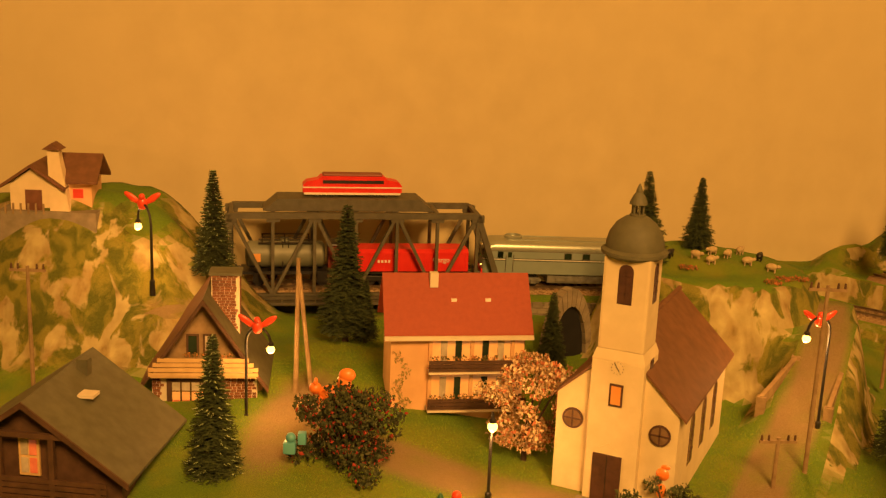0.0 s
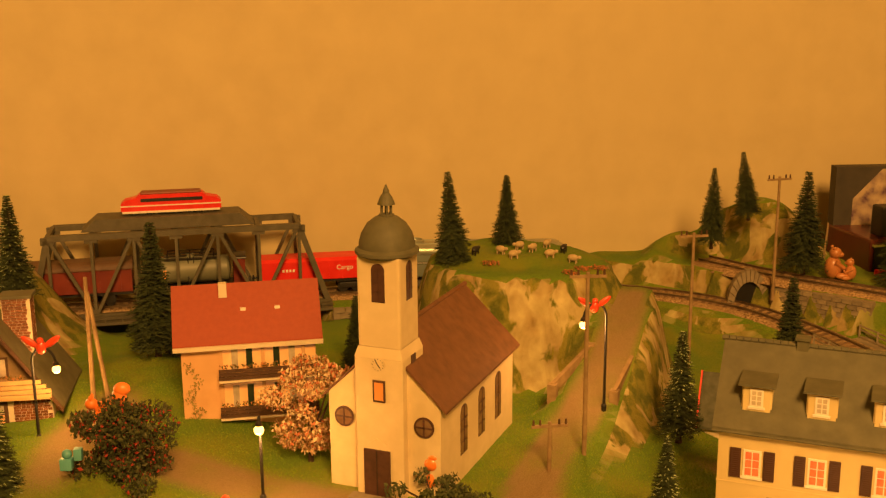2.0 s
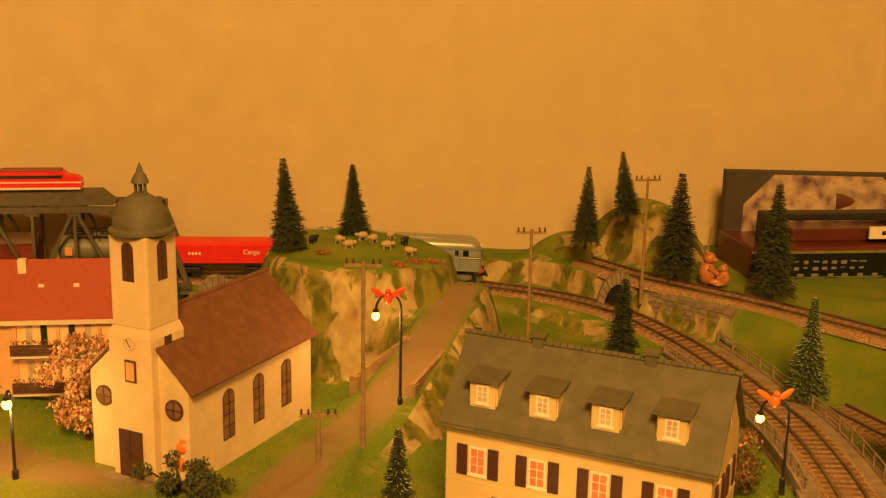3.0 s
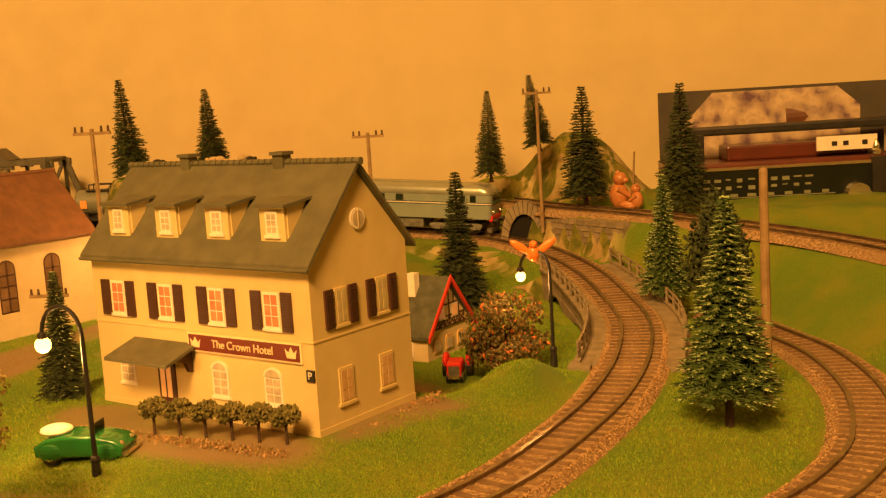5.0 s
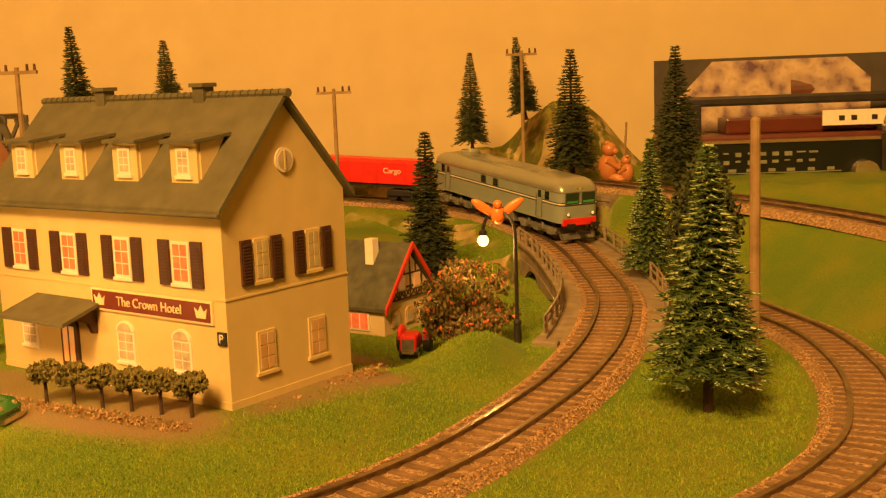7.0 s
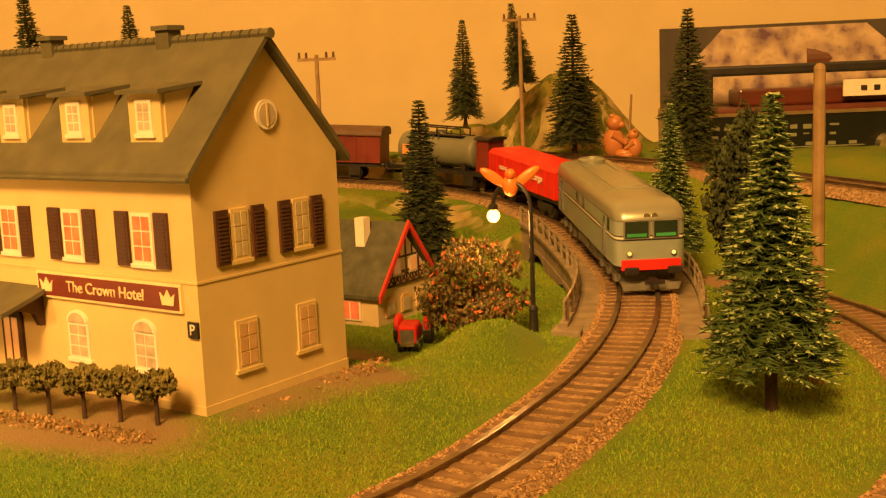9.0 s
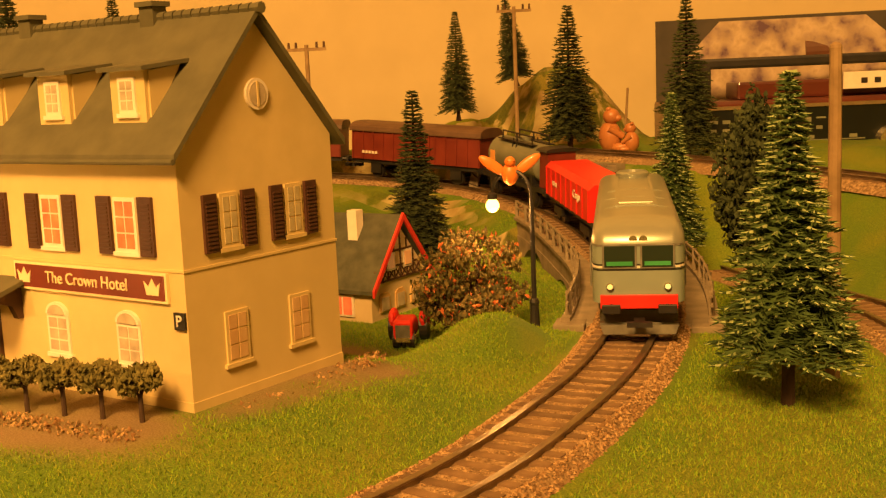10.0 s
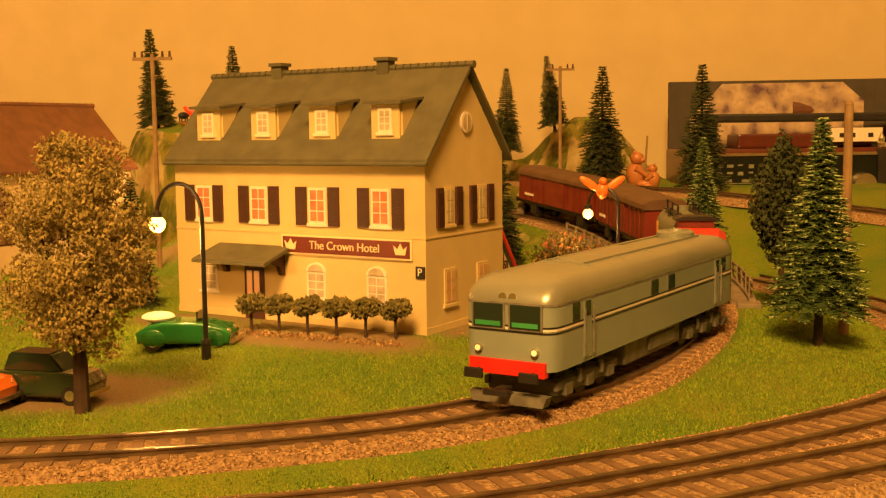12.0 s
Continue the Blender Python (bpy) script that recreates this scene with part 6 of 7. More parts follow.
toy_bird(-3.97, 2.03, 1.48, 30, 0.62, M_RED_TOY, "red soft plastic bird perched on lamp")
toy_bird(0.06, 2.76, 0.78, 35, 0.66, M_ORANGE_TOY, "orange soft plastic bird perched on lamp")


# ---- poles ----
def telegraph_pole(x, y, z0, h, arms, turn, label):
    p = thing("telegraph_pole", P(x, y, z0, turn), label, "telegraph pole", "telegraph poles")
    part("post", made(lambda bm: rod(bm, (0, 0, -0.05), (0, 0, h), 0.026, 0.020, 8)), M_WOOD, p)
    for k in range(arms):
        a = part("crossarm", made(lambda bm: box(bm, -0.19, -0.014, h - 0.06 - 0.09 * k, 0.19, 0.014, h - 0.03 - 0.09 * k)), M_WOOD, p)
        for x1 in (-0.17, -0.10, 0.10, 0.17):
            part("insulator", made(lambda bm: rod(bm, (x1, 0, h - 0.03 - 0.09 * k), (x1, 0, h + 0.025 - 0.09 * k), 0.014, 0.010, 8)), M_WOOD_DARK, a)
    return p


telegraph_pole(-3.86, 1.29, 0.12, 2.01, 1, 25, "brown wooden telegraph pole with one crossarm beside the road")
telegraph_pole(-4.10, 0.80, 0.02, 0.62, 1, 30, "short brown wooden telegraph pole beside the road")
telegraph_pole(-3.36, 4.76, 0.05, 1.81, 1, 30, "brown wooden telegraph pole beside the railway line")
telegraph_pole(-2.56, 7.30, 0.40, 1.84, 1, 35, "tall wooden telegraph pole before the rocky hill")
telegraph_pole(-11.6, -1.55, 0.25, 1.55, 1, 25, "wooden telegraph pole below the hill path")
post = thing("wooden_post", P(2.13, 2.67, -0.2), "plain weathered wooden post standing in the lawn", "post")
part("post", made(lambda bm: rod(bm, (0, 0, -0.05), (0, 0, 1.74), 0.040, 0.032, 10), lambda bm: ball(bm, 0, 0, 1.74, 0.033, seg=10, rings=6)), M_WOOD, post)
af = thing("braced_pole", P(-9.24, 0.0, 0.28, 25), "pale wooden pole with a slanting brace", "pole")
part("post", made(lambda bm: rod(bm, (0, 0, -0.05), (0.02, 0, 1.62), 0.032, 0.022, 8)), M_WOOD, af)
part("brace", made(lambda bm: rod(bm, (0.19, 0.02, -0.05), (0.03, 0, 1.45), 0.028, 0.022, 8)), M_WOOD, af)
fp = thing("leaning_pole", P(-1.95, 8.75, 0.6, 35), "thin leaning wooden pole beside the radio", "pole")
part("post", made(lambda bm: rod(bm, (0, 0, -0.05), (0.05, 0, 0.70), 0.018, 0.014, 8)), M_WOOD, fp)


# ---- toys and animals ----
def toy(name, x, y, z, turn, fill, material, label, category="toy figure", group=""):
    ob = part(name, made(fill), material, None, "", True)
    ob.matrix_basis = P(x, y, z, turn)
    return tagged(ob, label, category, group)


def bear_shape(bm, k=1.0):
    ball(bm, 0, 0, 0.17 * k, 0.13 * k, 0.12 * k, 0.18 * k)
    ball(bm, 0.02 * k, -0.02 * k, 0.40 * k, 0.095 * k, 0.09 * k, 0.09 * k)
    ball(bm, 0.09 * k, -0.05 * k, 0.38 * k, 0.05 * k, 0.04 * k, 0.04 * k, 10, 8)
    for sy in (-1, 1):
        ball(bm, -0.01 * k, sy * 0.065 * k, 0.48 * k, 0.026 * k, 0.02 * k, 0.026 * k, 8, 6)
        ball(bm, 0.13 * k, sy * 0.10 * k, 0.055 * k, 0.11 * k, 0.055 * k, 0.055 * k, 10, 8)
        rod(bm, (0.0, sy * 0.11 * k, 0.27 * k), (0.15 * k, sy * 0.06 * k, 0.17 * k), 0.04 * k, 0.034 * k, 10)


toy("bear_figure", -1.76, 7.98, 0.60, 20, lambda bm: bear_shape(bm, 1.0), M_BROWN_TOY, "brown plastic bear figure seated beside its cub", group="bear family")
toy("bear_figure", -1.50, 7.98, 0.60, 200, lambda bm: bear_shape(bm, 0.66), M_BROWN_TOY, "small brown plastic bear cub seated", group="bear family")


def squirrel_shape(bm):
    ball(bm, 0, 0, 0.08, 0.13, 0.075, 0.085)
    ball(bm, -0.15, 0, 0.13, 0.065, 0.06, 0.06)
    ball(bm, 0.13, 0, 0.18, 0.075, 0.06, 0.12)
    ball(bm, 0.16, 0, 0.28, 0.085, 0.06, 0.07)
    for sy in (-1, 1):
        ball(bm, -0.15, sy * 0.035, 0.20, 0.018, 0.015, 0.03, 8, 6)
        rod(bm, (-0.08, sy * 0.05, 0.06), (-0.13, sy * 0.05, -0.03), 0.022, 0.018, 8)


toy("squirrel_figure", -8.13, -1.10, 0.84, 25, squirrel_shape, M_ORANGE_TOY, "orange plastic squirrel figure lying on a tree crown")
toy("toy_figure", -8.33, -1.50, 0.40, 25, lambda bm: (box(bm, -0.07, -0.05, 0, 0.05, 0.05, 0.12, 0.015), ball(bm, 0.0, 0, 0.16, 0.05), box(bm, 0.07, -0.04, 0.10, 0.15, 0.04, 0.22, 0.012)), surf("turquoise_plastic", (0.10, 0.34, 0.36), (0.14, 0.42, 0.44), 60, 0.4, 0), "turquoise plastic toy figure in a tree")
toy("toy_figure", -4.98, -0.22, 0.30, 25, lambda bm: (ball(bm, 0, 0, 0.0, 0.075, 0.07, 0.11), ball(bm, 0, 0, 0.17, 0.085, 0.08, 0.085), ball(bm, 0.03, 0.0, 0.245, 0.085, 0.075, 0.045)), M_ORANGE_TOY, "orange plastic toy figure sitting in a bush")
toy("toy_bird", -6.62, -1.35, 0.16, 25, lambda bm: (ball(bm, 0, 0, 0.06, 0.07, 0.06, 0.09), ball(bm, 0.10, 0.02, 0.02, 0.05, 0.04, 0.09), ball(bm, -0.10, 0.02, 0.02, 0.05, 0.04, 0.09), ball(bm, 0, -0.02, 0.16, 0.045)), M_RED_TOY, "red soft plastic bird on a pink roof", "toy figure", "toy birds on the street lamps")
pk = thing("pink_box", P(-6.66, -1.62, -0.02, 25), "low pink toy box with a green bottle shape", "toy")
part("lid", made(lambda bm: box(bm, -0.42, -0.25, 0.20, 0.42, 0.16, 0.25, 0.01)), surf("pink_plastic", (0.70, 0.20, 0.24), (0.78, 0.26, 0.30), 60, 0.5, 0), pk)
part("case", made(lambda bm: box(bm, -0.38, -0.22, 0, 0.38, 0.13, 0.20)), M_WHITE, pk)
part("bottle", made(lambda bm: lathe(bm, [(0.06, 0.25), (0.065, 0.33), (0.05, 0.44), (0.02, 0.50), (0.01, 0.52)], 14, 0.0, -0.12)), surf("dark_green_plastic", (0.02, 0.10, 0.04), (0.03, 0.14, 0.05), 60, 0.4, 0), pk)


def sheep(x, y, turn, mt, label):
    s = thing("sheep", P(x, y, drop(x, y), turn), label, "sheep", "grazing sheep")
    part("body", made(lambda bm: ball(bm, 0, 0, 0.075, 0.075, 0.045, 0.045, 12, 8)), mt, s)
    part("head", made(lambda bm: ball(bm, 0.085, 0, 0.085, 0.03, 0.022, 0.024, 8, 6)), mt, s)
    for px in (-0.04, 0.045):
        for py in (-0.022, 0.022):
            part("leg", made(lambda bm: rod(bm, (px, py, 0), (px, py, 0.05), 0.008, 0.010, 6)), mt, s)


M_WOOL = surf("cream_wool", (0.36, 0.27, 0.14), (0.50, 0.39, 0.21), 400, 0.95, 0.4)
rnd = random.Random(8)
for i, (x, y) in enumerate([(-6.05, 3.85), (-5.75, 4.0), (-5.52, 3.85), (-5.40, 4.3), (-5.12, 4.15), (-5.02, 4.45), (-4.82, 4.2), (-5.3, 4.6), (-5.62, 4.4)]):
    black = i in (0, 5)
    sheep(x, y, rnd.uniform(0, 360), M_BLACK if black else M_WOOL, ("black" if black else "cream woolly") + " model sheep grazing on the plateau pasture")
for i, (x, y) in enumerate([(-4.62, 3.95), (-4.72, 3.72), (-5.75, 3.62), (-4.45, 4.1)]):
    f = thing("flower_patch", P(x, y, drop(x, y) + 0.02), "orange-brown flower tuft at the plateau edge", "plant", "flower tufts")
    leaf_cloud("blossoms", [(0, 0, 0, 0.13, 0.08, 0.03)], 130, 0.016, island_colours("orange_flowers", [(0.45, 0.15, 0.04), (0.30, 0.12, 0.04), (0.12, 0.11, 0.02)]), f, 30 + i)


# ---- broadleaf trees and bushes ----
def broadleaf(name, x, y, z, trunk, blobs, count, size, material, label, seed, category="tree", r=0.035):
    t = thing(name, P(x, y, z), label, category)

    def wood(bm):
        rod(bm, (0, 0, -0.05), (0, 0, trunk), r, r * 0.7, 8)
        for b in blobs[:6]:
            rod(bm, (0, 0, trunk * 0.85), (b[0] * 0.8, b[1] * 0.8, b[2]), r * 0.5, r * 0.2, 6)
    part("trunk", made(wood), M_BARK, t)
    leaf_cloud("crown", blobs, count, size, material, t, seed)
    return t


rnd = random.Random(21)


def clumps(n, rx, ry, z0, z1, k, shape=1.0):
    out = []
    for _ in range(n):
        a, f = rnd.uniform(0, 6.28), rnd.random()
        z = z0 + (z1 - z0) * f
        w = math.sqrt(max(0.05, 1 - (2 * f - 1) ** 2)) ** shape
        q = rnd.uniform(0.25, 1.0)
        out.append((rx * w * q * math.cos(a), ry * w * q * math.sin(a), z, k * rnd.uniform(0.7, 1.2), k * rnd.uniform(0.7, 1.2), k * rnd.uniform(0.55, 0.9)))
    return out


broadleaf("blossom_tree", -6.52, 0.12, 0.10, 0.25, clumps(34, 0.50, 0.44, 0.16, 1.12, 0.15), 4200, 0.024, M_BLOSSOM, "small tree covered in white and pink blossom beside the church", 41)
broadleaf("apple_tree", -7.92, -1.15, 0.03, 0.30, clumps(40, 0.60, 0.46, 0.10, 0.98, 0.17), 6000, 0.026, M_APPLE, "dark leafy apple tree with small red fruit", 42)
broadleaf("flowering_bush", -4.88, -0.42, 0.02, 0.12, clumps(22, 0.50, 0.34, 0.06, 0.40, 0.12), 1800, 0.024, M_LEAF, "dark green bush before the church", 43, "bush")
broadleaf("berry_bush", -0.40, 2.96, -0.34, 0.2, clumps(34, 0.40, 0.38, 0.10, 0.74, 0.14), 4600, 0.022, M_ORANGE_BUSH, "rust-green bush with orange berries below the viaduct", 44, "bush")
broadleaf("round_tree", 1.42, 3.5, -0.22, 0.40, [(0, 0, 0.55 + 0.11 * i, 0.30 * math.sin(0.55 + i * 0.29), 0.30 * math.sin(0.55 + i * 0.29), 0.16) for i in range(9)], 4200, 0.026, M_NEEDLE, "dense dark green egg-shaped tree on the lawn", 45)
broadleaf("brown_tree", -0.68, -2.32, -0.10, 0.55, clumps(80, 0.33, 0.33, 0.36, 1.40, 0.14, 0.6), 21000, 0.013, M_LEAF_OLIVE, "tall olive-brown flocked tree beside the parked cars", 46, r=0.045)
for i in range(6):
    x = -1.15 + i * 0.208
    broadleaf("topiary_bush", x, -0.46 + 0.05 * i, -0.02, 0.15, [(0.048 * math.cos(a), 0.048 * math.sin(a), 0.205 + 0.03 * math.sin(3 * a), 0.066, 0.066, 0.066) for a in (0.3, 2.2, 4.3)], 800, 0.017, M_TOPIARY, "small round clipped bush in the hotel's front bed", 50 + i, "bush", 0.014)
gc = thing("ground_cover", P(0, 0, 0), "rust-brown and olive ground cover tufts", "plants", kind="stuff")
leaf_cloud("tufts", [(-1.0 + 0.16 * i, -0.52 + 0.02 * i, 0.0, 0.14, 0.10, 0.03) for i in range(-5, 7)] + [(-8.95 + 0.1 * math.sin(i), -1.3 + 0.22 * i, 0.12, 0.22, 0.2, 0.03) for i in range(6)] + [(0.12 + 0.05 * math.sin(i), 0.2 + 0.2 * i, -0.02, 0.10, 0.12, 0.03) for i in range(6)], 3600, 0.012, M_AUTUMN, gc, 61)


# ---- grass fibres ----
def grass_fibres():
    """Short upright fibres of static grass, thick on the lawn, none on soil and track beds."""
    rs = np.random.default_rng(12)
    n = 560000
    x, y = rs.uniform(-2.9, 4.6, n), rs.uniform(-4.2, 6.8, n)
    far = rs.uniform(-9.8, -2.9, 90000), rs.uniform(-1.8, 3.2, 90000)
    x, y = np.r_[x, far[0]], np.r_[y, far[1]]

    def at(grid):
        u, v = (x - FIELD["x"][0]) / 0.1, (y - FIELD["y"][0]) / 0.1
        i, j = u.astype(int), v.astype(int)
        a, b = u - i, v - j
        g = FIELD[grid]
        return (g[j, i] * (1 - a) + g[j, i + 1] * a) * (1 - b) + (g[j + 1, i] * (1 - a) + g[j + 1, i + 1] * a) * b
    z, soil, gap = at("z"), at("soil"), np.minimum(at("gap"), 2)
    slope = np.abs(np.gradient(FIELD["z"], 0.1)[0]) + np.abs(np.gradient(FIELD["z"], 0.1)[1])
    FIELD["slope"] = slope
    inside = (x > -2.35) & (x < 0.05) & (y > -0.05) & (y < 1.1)
    patch = np.sin(x * 5.1 + 2 * np.sin(y * 3.3)) * np.sin(y * 4.7 + 1.7 * np.sin(x * 2.9))
    keep = (rs.random(len(x)) > soil * 1.3 + 0.12 * patch) & (gap > 0.35 + 0.06 * rs.random(len(x))) & (at("slope") < 0.75) & ~inside
    p = np.stack([x, y, z], 1)[keep]
    n = len(p)
    a, h = rs.uniform(0, 6.28, n), rs.uniform(0.008, 0.022, n)
    side = np.stack([np.cos(a), np.sin(a), np.zeros(n)], 1) * 0.0035
    tip = p + np.stack([rs.normal(0, 0.010, n), rs.normal(0, 0.010, n), h], 1)
    verts = np.stack([p - side - [0, 0, 0.004], p + side - [0, 0, 0.004], tip], 1).reshape(-1, 3) * S
    me = bpy.data.meshes.new("grass_fibres")
    me.from_pydata(verts.tolist(), [], np.arange(3 * n).reshape(-1, 3).tolist())
    me.materials.append(island_colours("static_grass", [(0.145, 0.27, 0.010), (0.195, 0.33, 0.012), (0.26, 0.345, 0.016), (0.115, 0.225, 0.008), (0.28, 0.31, 0.024), (0.205, 0.34, 0.012)], 0.9))
    tagged(new("grass_fibres", me), "short yellow-green static grass fibres on the lawn", "grass", kind="stuff")


grass_fibres()


# ---- loose ballast ----
def ballast_stones():
    """Loose brown chippings over the track beds nearest to the hotel."""
    rs = np.random.default_rng(5)
    V, C = [], []
    for pts, n in ((LINE_P, 42000), (LOOP_P, 16000), (SIDING_P, 6000)):
        ok = np.where((pts[:, 1] < 4.0) & (pts[:, 0] > -2.6))[0][:-1]
        i = rs.choice(ok, n)
        p, d = pts[i], pts[i + 1] - pts[i]
        d /= np.linalg.norm(d, axis=1)[:, None]
        u = rs.uniform(-0.35, 0.35, n)
        q = p + np.stack([-d[:, 1], d[:, 0], np.zeros(n)], 1) * u[:, None] + d * rs.uniform(0, 0.05, n)[:, None]
        q[:, 2] += np.where(np.abs(u) < 0.24, -0.042, -0.034 - np.maximum(0, np.abs(u) - 0.265) * 0.88)
        C.append(q)
    c = np.concatenate(C)
    n = len(c)
    base = np.array([(1, 0, 0), (-0.5, 0.87, 0), (-0.5, -0.87, 0), (0, 0, 0.9)])
    a, k = rs.uniform(0, 6.28, n), rs.uniform(0.006, 0.0115, n)
    ca, sa = np.cos(a), np.sin(a)
    x = (base[None, :, 0] * ca[:, None] - base[None, :, 1] * sa[:, None]) * k[:, None]
    y = (base[None, :, 0] * sa[:, None] + base[None, :, 1] * ca[:, None]) * k[:, None]
    v = np.stack([x, y, base[None, :, 2] * k[:, None]], 2) + rs.normal(0, 0.0015, (n, 4, 3)) + c[:, None, :]
    f = (np.arange(n) * 4)[:, None, None] + np.array([(0, 1, 3), (1, 2, 3), (2, 0, 3)])[None]
    me = bpy.data.meshes.new("ballast_stones")
    me.from_pydata((v.reshape(-1, 3) * S).tolist(), [], f.reshape(-1, 3).tolist())
    me.materials.append(island_colours("chippings", [(0.22, 0.13, 0.055), (0.36, 0.23, 0.11), (0.15, 0.085, 0.035), (0.42, 0.275, 0.13), (0.28, 0.165, 0.07), (0.44, 0.30, 0.15)], 0.9))
    tagged(new("ballast_stones", me), "loose brown ballast chippings on the track beds", "ballast", kind="stuff")


ballast_stones()


# ---- cars ----
def car(name, m, profile, cabin, width, paint, label, wheels, wr=0.062, cabin_material=None):
    c = thing(name, m, label, "car")
    b = bmesh.new()
    prism(b, profile, -width / 2, width / 2, "y")
    bmesh.ops.bevel(b, geom=[e for e in b.edges if abs(e.verts[0].co.y - e.verts[1].co.y) < 1e-5], offset=0.028, segments=3, affect="EDGES", profile=0.6)
    part("body", b, paint, c, "", True)
    if cabin:
        b = bmesh.new()
        prism(b, cabin, -width / 2 + 0.03, width / 2 - 0.03, "y")
        bmesh.ops.bevel(b, geom=list(b.edges), offset=0.012, segments=2, affect="EDGES")
        part("cabin", b, cabin_material or M_GLASS, c)
    for x in wheels:
        for sy in (-1, 1):
            w = part("wheel", made(lambda bm: rod(bm, (x, sy * (width / 2 - 0.045), wr), (x, sy * (width / 2 + 0.006), wr), wr, wr, 18)), M_BLACK, c)
            part("hub", made(lambda bm: rod(bm, (x, sy * (width / 2 + 0.004), wr), (x, sy * (width / 2 + 0.010), wr), wr * 0.6, wr * 0.55, 14)), M_CHROME, w)
    ends = (profile[0][0], max(p[0] for p in profile))
    for sy in (-0.6, 0.6):
        part("headlight", made(lambda bm: ball(bm, ends[1] - 0.03, sy * width / 2, 0.14, 0.022, seg=10, rings=6)), M_CHROME, c)
    part("bumper", made(lambda bm: box(bm, ends[1] - 0.015, -width / 2 + 0.02, 0.055, ends[1] + 0.018, width / 2 - 0.02, 0.085)), M_CHROME, c)
    return c


BEETLE = [(-0.33, 0.05), (0.33, 0.05), (0.35, 0.12), (0.30, 0.17), (0.14, 0.205), (-0.10, 0.21), (-0.24, 0.19), (-0.34, 0.13)]
bt = car("convertible_car", P(-1.27, -0.95, -0.04, 28) @ Matrix.Scale(0.92, 4), BEETLE, None, 0.28, surf("bright_green_paint", (0.015, 0.13, 0.025), (0.02, 0.17, 0.035), 60, 0.25, 0, coat=0.6), "green vintage convertible with folded cream top beside the lamp", (-0.21, 0.22))
part("folded_top", made(lambda bm: ball(bm, -0.21, 0, 0.225, 0.12, 0.12, 0.04, 14, 8)), M_WHITE, bt, "folded cream fabric top")
part("windscreen", made(lambda bm: box(bm, 0.10, -0.11, 0.20, 0.112, 0.11, 0.28)), M_GLASS, bt)
for sy in (-1, 1):
    for x in (-0.21, 0.22):
        part("fender", made(lambda bm: ball(bm, x, sy * 0.125, 0.09, 0.10, 0.035, 0.075, 14, 8)), surf("green_fender_paint", (0.012, 0.11, 0.02), (0.018, 0.14, 0.03), 60, 0.25, 0, coat=0.6), bt)
MINI = [(-0.30, 0.045), (0.30, 0.045), (0.32, 0.13), (0.28, 0.19), (0.14, 0.21), (-0.30, 0.21), (-0.32, 0.13)]
MINI_TOP = [(-0.29, 0.20), (0.15, 0.20), (0.05, 0.32), (-0.24, 0.325)]
car("compact_car", P(-1.06, -2.20, -0.10, 20) @ Matrix.Scale(0.86, 4), MINI, MINI_TOP, 0.27, surf("dark_green_paint", (0.02, 0.035, 0.015), (0.03, 0.05, 0.02), 60, 0.2, 0, coat=0.7), "dark green compact car parked beside an orange car", (-0.19, 0.20))
car("compact_car", P(-1.36, -2.56, -0.10, 20) @ Matrix.Scale(0.86, 4), MINI, MINI_TOP, 0.27, surf("orange_car_paint", (0.75, 0.17, 0.02), (0.82, 0.21, 0.03), 60, 0.2, 0, coat=0.7), "bright orange car parked beside a dark car", (-0.19, 0.20))
tr = car("tractor", P(-0.84, 2.78, -0.36, -62), [(-0.10, 0.06), (0.22, 0.06), (0.22, 0.18), (0.20, 0.20), (0.0, 0.20), (-0.10, 0.14)], None, 0.14, M_RED, "small red tractor below the viaduct", (0.16,), 0.06)
for sy in (-1, 1):
    part("rear_wheel", made(lambda bm: rod(bm, (-0.10, sy * 0.08, 0.10), (-0.10, sy * 0.14, 0.10), 0.10, 0.10, 18)), M_BLACK, tr)
    part("mudguard", made(lambda bm: ball(bm, -0.10, sy * 0.11, 0.15, 0.11, 0.04, 0.08, 14, 8)), M_RED, tr)
part("grille", made(lambda bm: box(bm, 0.215, -0.05, 0.08, 0.228, 0.05, 0.17)), M_UNDER, tr)
toy("red_marker", -1.08, 8.35, 0.60, 0, lambda bm: box(bm, -0.09, -0.05, 0, 0.09, 0.05, 0.10, 0.02), M_RED, "small red block beside the upper track", "block")


# ---- retaining wall, tunnel portal, road parapets ----
def stone_portal(x, y, z, turn, w, hgt, label):
    p = thing("tunnel_portal", P(x, y, z, turn), label, "tunnel portal")
    arc = np.linspace(0, math.pi, 15)
    n = 15
    for i in range(n - 1):
        a0, a1 = arc[i], arc[i + 1]
        ri, ro = w / 2, w / 2 + 0.10
        k = hgt / (w / 2)
        part("arch_stone", made(lambda bm: prism(bm, [(ri * math.cos(a0 + 0.012), ri * k * math.sin(a0 + 0.012)), (ro * math.cos(a0 + 0.012), ro * k * math.sin(a0 + 0.012)), (ro * math.cos(a1 - 0.012), ro * k * math.sin(a1 - 0.012)), (ri * math.cos(a1 - 0.012), ri * k * math.sin(a1 - 0.012))], -0.04, 0.10, "y")), M_STONE_GREY, p)
    # A flat black sheet in the arch stands in for the tunnel's inner shade.
    part("bore", made(lambda bm: prism(bm, [((w / 2 + 0.02) * math.cos(a), (hgt + 0.02) * math.sin(a)) for a in arc] + [(-w / 2 - 0.02, -0.35), (w / 2 + 0.02, -0.35)], 0.03, 0.06, "y")), surf("soot_black", (0.004, 0.004, 0.003), (0.010, 0.009, 0.007), 60, 0.95, 0), p)
    return p


